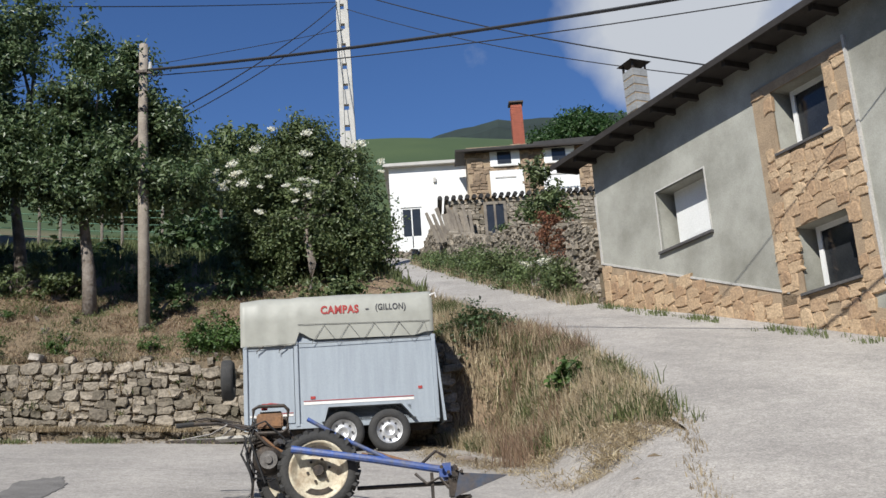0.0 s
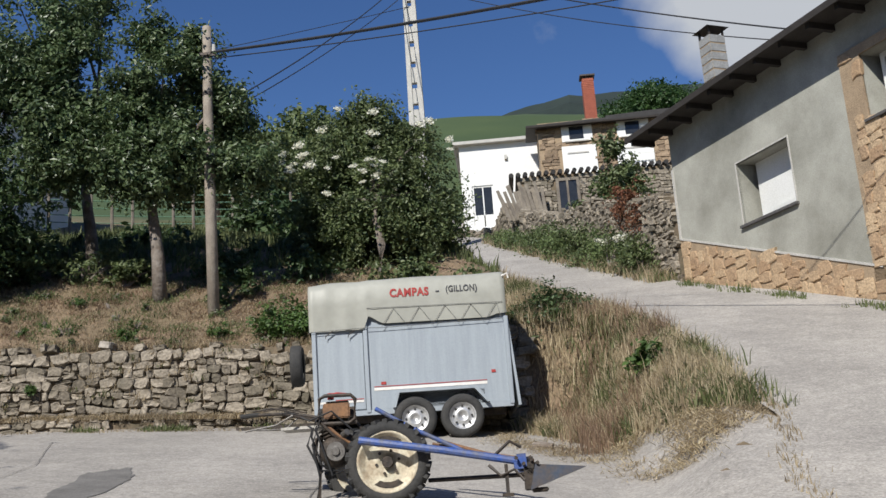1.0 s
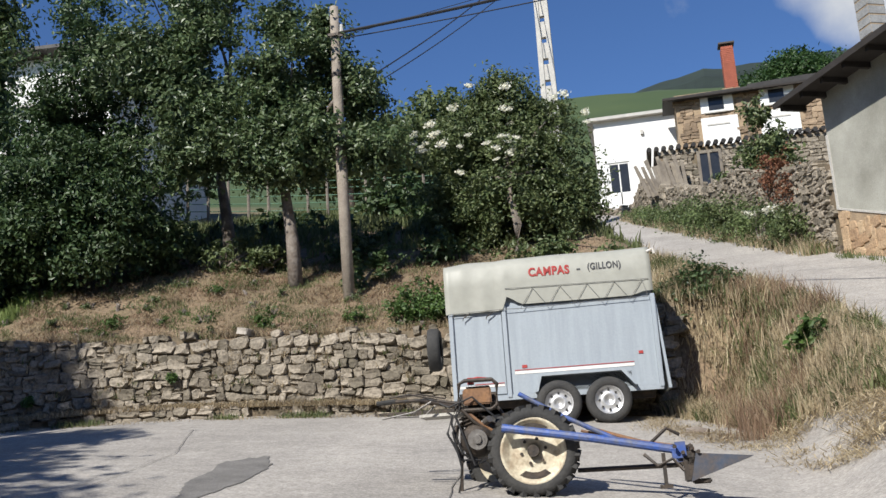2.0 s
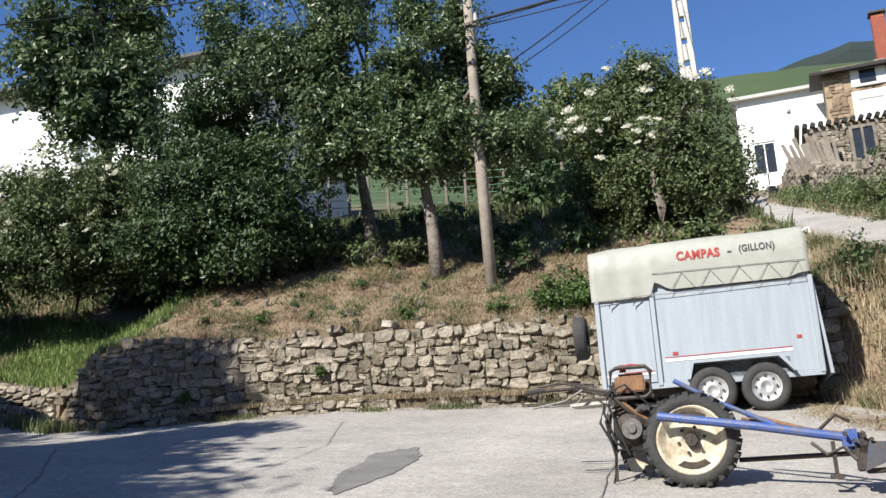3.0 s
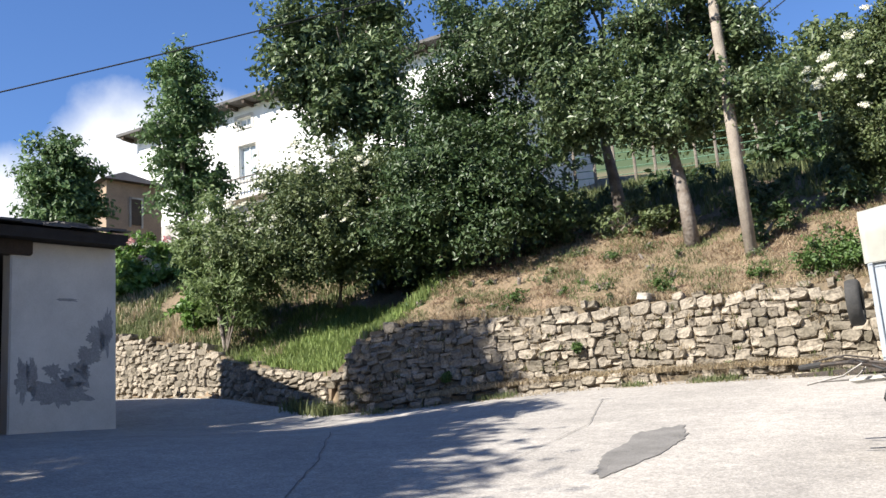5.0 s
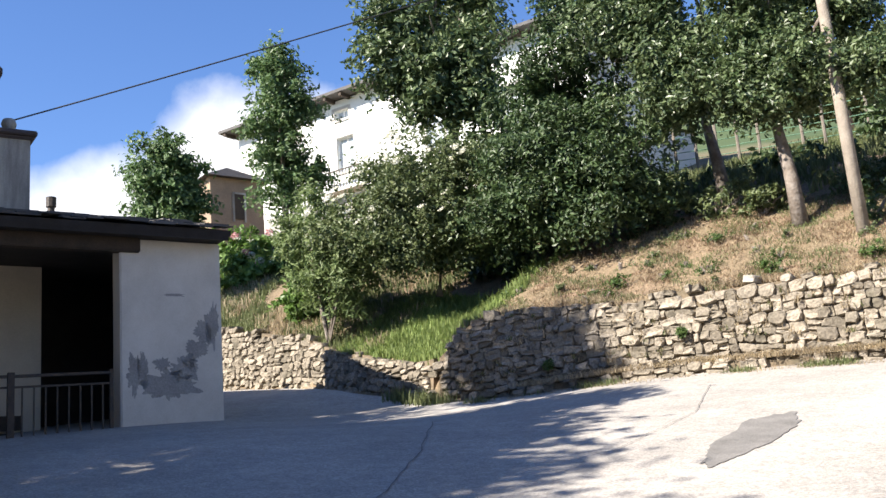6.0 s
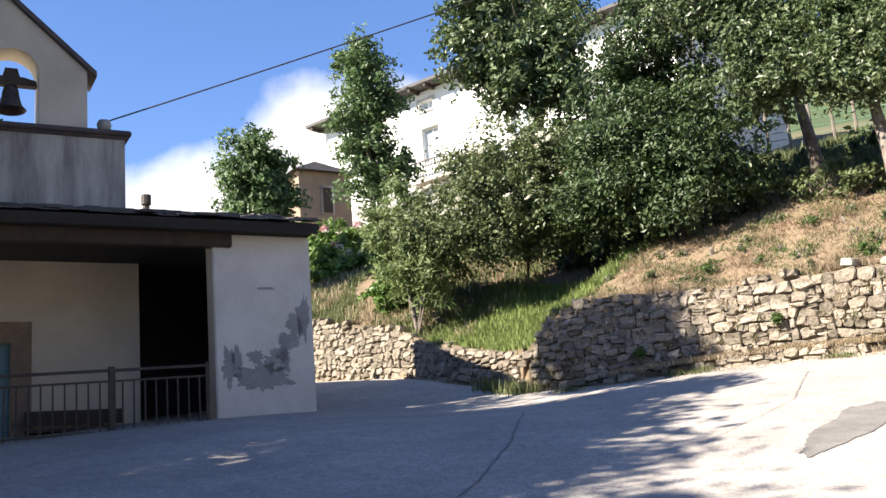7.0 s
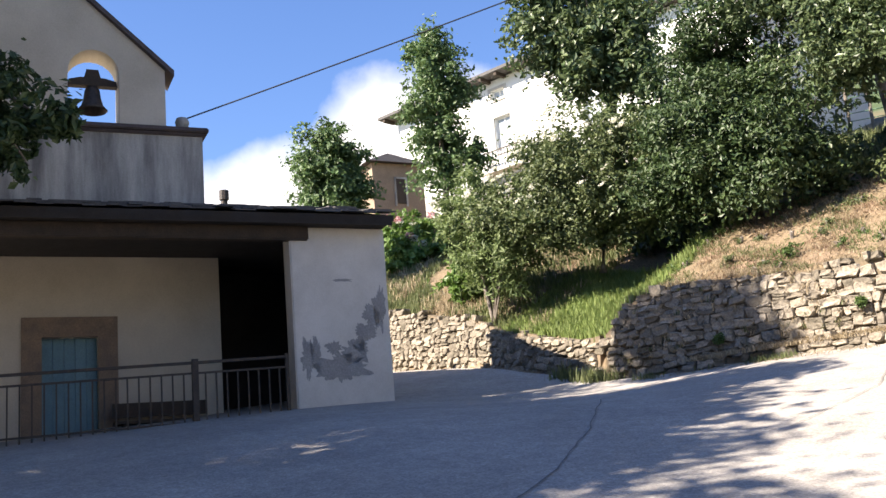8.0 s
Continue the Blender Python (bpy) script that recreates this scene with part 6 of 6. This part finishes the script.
blades("dry_grass", spots(1500, -3, 2.0, lambda x: 15.6, lambda x: 24, lambda x, y: lane_left(y) - 1.0 < x < lane_left(y) + .05), .3, .008, M_DRY, "dry grass along the lane edge", 11)
blades("dry_straw", spots(4200, -.2, 2.5, lambda x: lerp_tab(((-.2, 13.7), (1.0, 11.6), (1.8, 9.6), (2.5, 8.9)), x), lambda x: lerp_tab(((0.0, 15.0), (1.0, 13.8), (1.7, 12.2), (2.4, 10.6)), x), lambda x, y: noise.noise(Vector((x * 1.5, y * 1.5, 7))) > -.15), .09, .005, M_STRAW, "scattered cut straw on the concrete", 12, lean=3.4, per=4, spread=.14)
blades("dry_grass", spots(1300, -10.4, -2.9, lambda x: wall_y(x) - .6, lambda x: wall_y(x) - .34), .08, .006, M_DRY, "dry litter at the wall foot", 13, lean=.9)
blades("dry_grass", [(x, y, plaza_z(x, y) + .2) for x, y in spots(1000, -9.6, -3.6, lambda x: wall_y(x) - .3, lambda x: wall_y(x) - .04)], .1, .005, M_DRY, "dry grass lying on the footing course", 35, lean=1.3)
blades("green_grass", spots(320, -10.4, -2.9, lambda x: wall_y(x) - .55, lambda x: wall_y(x) - .3, patchy(1.3, .1, 3)), .14, .01, M_GRASS, "weeds at the wall foot", 14)
blades("green_grass", spots(110, -12.3, -10.9, lambda x: wall_y(x) - .45, lambda x: wall_y(x) - .05), .28, .01, M_GRASS, "tall weeds in the wall corner", 15)
blades("green_grass", spots(60, 2.2, 2.9, lambda x: 10.2, lambda x: 12.6), .25, .009, M_GRASS, "weed tuft on the lane edge", 16)
blades("dry_grass", [(lane_left(y) + .05 + .05 * math.sin(y * 7), y) for y in np.arange(5.5, 10.8, .03)], .12, .007, M_DRY, "dry grass in the joint between lane and square", 17)
# tufts along the grey house foot
ht = []
for s_, m_ in ((0.9, 26), (1.6, 10), (2.4, 22), (3.5, 30), (4.0, 12), (5.6, 16), (6.3, 18), (7.4, 14), (8.4, 12)):
    for _ in range(m_):
        p_ = HOUSE @ Vector((s_ + RS.normal() * .18, -.55 + RS.normal() * .1, 0))
        ht.append((p_.x, p_.y))
blades("green_grass", ht, .2, .009, M_GRASS, "weed tufts along the house foot", 18, spread=.04)


wf = []
for _ in range(420):
    x_ = RS.uniform(-11, -2.8)
    k_ = RS.rand()
    if noise.noise(Vector((x_ * 1.1, k_ * 3, 6))) > .02:
        zb_, zt_ = plaza_z(x_, wall_y(x_)), wall_top(x_)
        wf.append((x_, wall_y(x_) + .0 + .1 * k_, zb_ + (zt_ - zb_) * (.1 + .85 * k_)))
blades("dry_grass", wf, .13, .006, M_DRY, "dry grass growing from the wall joints", 30, lean=1.2, spread=.03)
blades("green_grass", wf[::4], .12, .008, M_GRASS, "small weeds growing from the wall joints", 31, lean=1.0, spread=.03)


def shrub(name, blobs, n, size, material, label, seed, category="bush", gap=.25, **kw):
    t = thing(name, Matrix(), label, category)
    bm = bmesh.new()
    rs = random.Random(seed)
    b0 = blobs[0]
    g = Vector((b0[0], b0[1], ground_z(b0[0], b0[1]) - .05))
    for b in blobs:
        for _ in range(2):
            e = Vector((b[0] + rs.uniform(-.4, .4) * b[3], b[1] + rs.uniform(-.4, .4) * b[4], b[2] + rs.uniform(-.1, .4) * b[5]))
            tube(bm, [g, g.lerp(e, .5) + Vector((rs.uniform(-.1, .1), 0, .1)), e], [.03, .02, .006], 5)
    part("stem", bm, M_BARK, t)
    kw.setdefault("clump", .55 * min(b[3] for b in blobs) if min(b[3] for b in blobs) < .4 else .2)
    leaf_cloud("foliage", blobs, n, size, material, t, seed, gap, 1.6, shell=.2, **kw)
    return t


def G(x, y, dz, r, ry=None, rz=None):
    return (x, y, ground_z(x, y) + dz, r, ry or r, rz or r * .8)


# small leafy plants on the bank and walls
shrub("bush", [G(-3.2, 15.95, .25, .42, .3, .3), G(-2.6, 16.0, .3, .4, .3, .3), G(-3.7, 15.9, .2, .3, .25, .25)], 5200, .042, M_LEAF_BRIGHT, "low bright green bush at the top of the wall", 41)
shrub("bush", [G(-1.6, 17.2, .35, .7, .5, .45), G(-.5, 17.3, .2, .5, .4, .28)], 4500, .06, M_LEAF_ELDER, "low spreading green bush behind the trailer", 42)
for i, (x, y, r) in enumerate(((-7.7, 18.0, .4), (-6.9, 17.9, .3), (-8.7, 17.8, .35), (-5.2, 18.6, .5), (-4.9, 17.3, .25), (-3.9, 18.4, .5))):
    shrub("bush", [G(x, y, .2, r, r, .38), G(x + .4, y + .2, .25, r * .7, r * .7, .35)], 1500, .06, M_LEAF_ELDER if i < 3 else M_LEAF_DARK, "leafy weeds among the tree trunks", 50 + i)
for i, (x, y) in enumerate(((-6.0, 15.55), (-8.4, 15.3), (-4.5, 15.75))):
    shrub("weed", [G(x, y, .1, .15, .13, .12)], 520, .032, M_LEAF_BRIGHT, "small green weed on the wall top", 60 + i, category="weed")
shrub("bush", [G(.75, 16.0, .15, .32, .25, .3), G(.98, 16.2, .15, .3, .25, .25), G(.55, 15.95, .05, .3, .2, .3)], 3600, .05, M_LEAF_DARK, "dark green bramble beside the trailer", 44)
shrub("weed", [G(1.95, 13.5, .35, .2, .2, .26)], 700, .06, M_LEAF_BRIGHT, "upright green weed on the lane bank", 45, category="weed")
for i, (x, k_) in enumerate(((-7.05, .45), (-6.6, .1), (-4.9, .12), (-9.2, .3))):
    z_ = plaza_z(x, wall_y(x)) + k_ * 1.4
    t_ = thing("weed", Matrix(), "small green weed rooted in the wall joints", "weed")
    leaf_cloud("foliage", [(x, wall_y(x) - .05, z_, .1, .07, .09)], 260, .032, M_LEAF_BRIGHT, t_, 400 + i, shell=.1)
for i in range(40):
    x_ = -10.8 + 8.2 * RS.rand()
    y_ = wall_y(x_) + .35 + 2.3 * RS.rand()
    r_ = .07 + .13 * RS.rand()
    shrub("weed", [G(x_, y_, .04, r_, r_, .07)], 200, .026, M_LEAF_BRIGHT if i % 2 else M_LEAF_ELDER, "low leafy weed on the dry bank", 500 + i, category="weed")
# dark undergrowth behind the trunks
for i, (az, d, el, r) in enumerate(((-33, 21.5, 13, 1.5), (-29, 22, 14, 1.5), (-26, 22, 13.2, 1.3), (-22.5, 22.5, 13.6, 1.4), (-20, 23, 14.4, 1.3), (-17, 22.5, 13.6, 1.2), (-14.5, 21.5, 13.2, 1.1), (-12, 21, 13.2, 1.1), (-10.5, 22.5, 15.5, 1.3), (-36.5, 23, 13.5, 1.4), (-13.5, 25, 16.5, 1.2), (-36, 24, 17, 1.6), (-32, 25, 18.5, 1.7), (-28, 26, 18, 1.6))):
    p_ = pol(az, d, el)
    shrub("bush", [(p_.x, p_.y, p_.z - .4, r, r * .8, r * .6), (p_.x + .5, p_.y, p_.z - .7, r, r * .8, r * .7)], 5200, .1, M_LEAF_DARK, "dense dark undergrowth bush beneath the trees", 70 + i)
# broom at the elder and weeds by the chapel lane
shrub("broom_bush", [B(-44.6, 21.2, 11.4, .85, .7, .7), B(-45.5, 21.8, 12.8, .75, .7, .7), B(-43.2, 20.9, 11.6, .55, .6, .5), B(-45.2, 21.4, 14.2, .5, .5, .6), B(-44.3, 20.9, 10.3, .6, .5, .5), B(-43.9, 20.7, 9.7, .45, .4, .35)], 12500, .05, M_LEAF_BROOM, "feathery green broom bush beside the elder", 90, long=3.0)
for i, (az, d, el, r) in enumerate(((-49.4, 30, 12.5, .85), (-47.6, 30.5, 12.5, .75), (-48.8, 28.5, 11.2, .75), (-47.0, 28, 11.2, .65), (-45.8, 23, 9.9, .45))):
    h_ = shrub("hydrangea", [B(az, d, el, r, r, r * .8)], 3400, .1, M_LEAF_HYDR, "bright green hydrangea with pink flower heads", 95 + i, category="shrub", gap=.1)
    if i < 4:
        for k in range(4):
            p_ = pol(az + RS.uniform(-1, 1), d - .4, el + RS.uniform(.2, 1.4))
            leaf_cloud("flower_head", [(p_.x, p_.y, p_.z, .13, .13, .1)], 70, .06, M_PINK if (i + k) % 2 else M_FLOWER, h_, 300 + i * 5 + k, long=1.0)
# lane-side weeds in front of the terrace wall
TWL, TWA = polyline_place(TW)
for i, s_ in enumerate(np.arange(6.5, 21, 1.0)):
    p_, d_ = TWA(float(s_))
    q_ = p_ + Vector((d_.y, -d_.x, 0)) * .3
    hgt = lerp_tab(((6, .25), (11, .5), (14, .85), (17, 1.0), (19, 1.0), (22, .6)), s_)
    shrub("weed", [G(q_.x, q_.y, hgt * .5, .5, .3, hgt * .6)], 3000, .045, M_LEAF_ELDER if i % 3 else M_LEAF_BROOM, "tall green weeds growing along the lane wall", 120 + i, category="weed")
p_, d_ = TWA(18.6)
shrub("dock_plant", [(p_.x + .3, p_.y - .7, lane_z(p_.y) + 1.35, .4, .3, .55), (p_.x + .6, p_.y - 1.3, lane_z(p_.y) + .95, .35, .3, .45)], 2600, .05, M_RUST, "rust-brown dried dock plants against the wall", 140, category="weed")
shrub("cow_parsley", [(p_.x - .3, p_.y - .9, lane_z(p_.y) + .55, .2, .15, .06), (p_.x, p_.y - 1.2, lane_z(p_.y) + .45, .2, .15, .05)], 240, .05, M_FLOWER, "white umbel flowers among the lane weeds", 141, category="weed", gap=0)
shrub("bush", [B(6.9, 28, 16.8, .7, .6, .85), B(6.3, 28, 15.0, .8, .6, .7), B(7.6, 28, 15.6, .65, .5, .7), B(6.7, 28, 18.3, .35, .3, .5)], 6500, .085, M_LEAF_ELDER, "tall leafy shrub in front of the stone farmhouse", 142)
lw = []
for s_ in np.arange(6.0, 22.5, .035):
    p_, d_ = TWA(float(s_))
    q_ = p_ + Vector((d_.y, -d_.x, 0)) * RS.uniform(.05, .75)
    lw.append((q_.x, q_.y))
blades("dry_grass", lw, .4, .009, M_DRY, "dry grass mixed with the lane weeds", 19, lean=.6)
blades("green_grass", [(x + .05, y) for x, y in lw[::2]], .42, .011, M_GRASS, "green grass mixed with the lane weeds", 20, lean=.5)
# trees farther up the slope
for i, (az, d, el, r, n_) in enumerate(((-10.7, 42, 19.9, 1.7, 8000), (-13, 40, 18.6, 1.8, 7000), (-8.3, 44, 18.2, 1.6, 6000), (-16, 38, 19, 1.6, 6000))):
    p_ = pol(az, d, el)
    tree("tree", (p_.x, p_.y, ground_z(p_.x, p_.y)), ((0, 0, 0), (0, 0, .8), (0, 0, 1.4), (0, 0, 2)), [(p_.x, p_.y, p_.z, r, r, r * .95), (p_.x + .9, p_.y, p_.z - .7, r * .8, r * .8, r * .8), (p_.x - 1, p_.y, p_.z - .8, r * .8, r * .8, r * .7)], n_, None, M_LEAF_ELDER,
         "rounded green tree higher up the slope", 160 + i, size=.17, r0=.15, gap=.2)
fw = thing("hill_wood", Matrix(), "dark woodland on the hill crest", "woodland", kind="stuff")
wood = []
for k in range(40):
    az = RS.uniform(6.8, 13.5)
    wood.append(B(az, 150 + RS.uniform(-10, 10), 19.9 + RS.uniform(-.6, .75) + .6 * math.exp(-((az - 9.2) / 1.0) ** 2), 2.6, 2.6, 2.2))
leaf_cloud("crown", wood, 26000, .36, M_FOREST, fw, 200, .25, .2, shell=.2)

# elder flower heads
def flower_heads(owner, blobs, n, seed):
    tmp = leaf_cloud("flower_head", [(0, 0, 0, .11, .11, .025)], 90, .035, M_FLOWER, owner, seed, long=1.1, shell=.1)
    me = tmp.data
    bpy.data.objects.remove(tmp)
    rs = random.Random(seed)
    for _ in range(n):
        b = rs.choice(blobs)
        a, e = rs.uniform(math.pi * 1.05, math.pi * 1.95), rs.uniform(-.4, .8)
        v = Vector((math.cos(a) * math.cos(e), math.sin(a) * math.cos(e), math.sin(e)))
        ob = new("flower_head", me)
        ob.parent = owner
        k = rs.uniform(.6, 1.3)
        ob.matrix_local = Matrix.Translation((b[0] + v.x * b[3] * 1.32, b[1] + v.y * b[4] * 1.32, b[2] + v.z * b[5] * 1.3)) @ Euler((rs.uniform(.5, 1.2), rs.uniform(-.4, .4), 0)).to_matrix().to_4x4() @ Matrix.Scale(k, 4)


for ob_ in [o for o in scene.objects if o.name.startswith("elder_bush")]:
    right_one = ob_.children[0].data.vertices[0].co.x > -6
    bl_ = [B(-6.9, 20, 19.6, .8, .9, .6), B(-9.4, 20, 18.2, .75, .9, .65), B(-8.8, 19.8, 16.2, .9, .9, .75), B(-6.2, 19.6, 16.2, .95), B(-4.8, 20, 18.3, .75, .9, .7), B(-9.0, 19.8, 17.2, .9, .9, .75)] if right_one else \
        [B(-38.9, 20.8, 16.7, .8, .8, .55), B(-41.2, 20.8, 15.2, .75, .8, .6), B(-36.6, 20.6, 15.9, .75, .8, .6), B(-39.9, 20.4, 13.9, .9, .9, .7), B(-43.0, 20.6, 13.2, .7, .8, .6)]
    flower_heads(ob_, bl_, 40 if right_one else 28, 7)

# slope fence under the trees
fn = thing("field_fence", Matrix(), "green wire-mesh fence on thin posts along the upper field", "fence")
for i in range(14):
    p_ = pol(-25 + i * 1.1, 27, 15.6)
    part("post", tube(bmesh.new(), [(p_.x, p_.y, ground_z(p_.x, p_.y) - .2), (p_.x, p_.y, p_.z + .75)], .04, 6), M_WOOD, fn)
for k in range(5):
    bm_ = bmesh.new()
    tube(bm_, [pol(-25 + i * 1.1, 27, 15.6) + Vector((0, 0, .7 - k * .2)) for i in range(14)], .012, 5)
    part("wire_strand", bm_, M_FENCE, fn)

# stain, cracks and litter on the square
def ground_patch(name, pts, lift, material, label, category):
    bm = bmesh.new()
    bm.faces.new([bm.verts.new((x, y, ground_z(x, y) + lift)) for x, y in pts])
    bmesh.ops.triangulate(bm, faces=bm.faces)
    return tagged(part(name, bm, material), label, category, kind="structure")


pp = []
for k in range(120):
    a = k * math.tau / 120
    r_ = 1 + .22 * noise.noise(Vector((math.cos(a) * 2, math.sin(a) * 2, 0))) + .12 * noise.noise(Vector((math.cos(a) * 7, math.sin(a) * 7, 5)))
    u_, v_ = math.cos(a) * 1.25 * r_, math.sin(a) * .26 * r_ * (1 + .35 * math.cos(a))
    pp.append((-4.05 + u_ * -.1 + v_ * .99, 9.5 + u_ * .99 + v_ * .1))
ground_patch("damp_stain", pp, .047, M_STAIN, "dark repaired patch in the concrete", "stain")


def crack(pts, w_, seed):
    a, b = [], []
    for i in range(len(pts) - 1):
        for k in range(8):
            x = pts[i][0] + (pts[i + 1][0] - pts[i][0]) * k / 8
            y = pts[i][1] + (pts[i + 1][1] - pts[i][1]) * k / 8
            o = .05 * noise.noise(Vector((x * 3, y * 3, seed)))
            a.append((x + o, y))
            b.append((x + o + w_, y + w_ * .3))
    bm = bmesh.new()
    va = [bm.verts.new((x, y, ground_z(x, y) + .052)) for x, y in a]
    vb = [bm.verts.new((x, y, ground_z(x, y) + .052)) for x, y in b]
    for i in range(len(va) - 1):
        bm.faces.new((va[i], vb[i], vb[i + 1], va[i + 1]))
    tagged(part("crack", bm, M_STAIN), "dark crack line in the concrete paving", "crack", kind="structure")


crack([(-8.6, 11.0), (-8.45, 10.37), (-6.97, 8.37), (-6.05, 6.82), (-5.5, 5.5)], .014, 1)
crack([(-2.6, 14.4), (-2.2, 12), (-1.9, 10), (-1.7, 8)], .01, 2)
crack([(-6, 13), (-5.2, 10.8), (-5.0, 8.4)], .008, 3)
rock_rs = random.Random(3)
PALE_STONE = stone_mesh(99, mat("pale_stone", (0.4, 0.36, 0.31), (0.3, 0.27, 0.23), 0.9, 6, bump=0.5))
for x, y, s_ in ((-6.05, 15.0, .2), (-3.0, 7.4, .045), (-9.8, 14.2, .1), (-5.2, 13.6, .05), (-7.6, 13.2, .05), (1.9, 12.6, .1), (-6.4, 7.5, .04)):
    ob_ = new("loose_stone", PALE_STONE if s_ == .2 else FIELD[rock_rs.randrange(len(FIELD))])
    z_ = max(ground_z(x, y), wall_top(x) if s_ == .2 else 0)
    ob_.matrix_world = Matrix.Translation((x, y, z_ + s_ * (.2 if s_ == .2 else .35))) @ Euler((.2, .1, rock_rs.random() * 6)).to_matrix().to_4x4() @ Matrix.Diagonal((s_ * 1.2, s_ * .8, s_ * .55, 1))
    tagged(ob_, "loose pale stone lying on the ground", "stone", "loose stones")


def far_ridge():
    verts, faces = [], []
    n = 60
    for k, d in enumerate((700, 800, 930, 1050)):
        for i in range(n + 1):
            az = -8 + 30 * i / n
            top_el = lerp_tab(((-8, 20), (0, 20.9), (1.5, 21.35), (3, 21.55), (4.5, 21.7), (7, 21.6), (10, 21.5), (14, 21.3), (22, 21.0)), az) + .12 * noise.noise(Vector((az * .8, 0, 2)))
            el = (18.5, 19.6, top_el - .4, top_el)[k] + .1 * noise.noise(Vector((az, k, 0)))
            p_ = pol(az, d, el)
            verts.append((p_.x, p_.y, p_.z))
    for k in range(3):
        for i in range(n):
            q = k * (n + 1) + i
            faces.append((q, q + 1, q + n + 2, q + n + 1))
    tagged(soup("backdrop", verts, faces, mat("heather_ridge", (0.01, 0.019, 0.014), (0.016, 0.028, 0.018), 0.95, 0.01, bump=0, bscale=0.08)), "dark wooded mountain ridge behind the green hill", "mountain", kind="structure")


far_ridge()
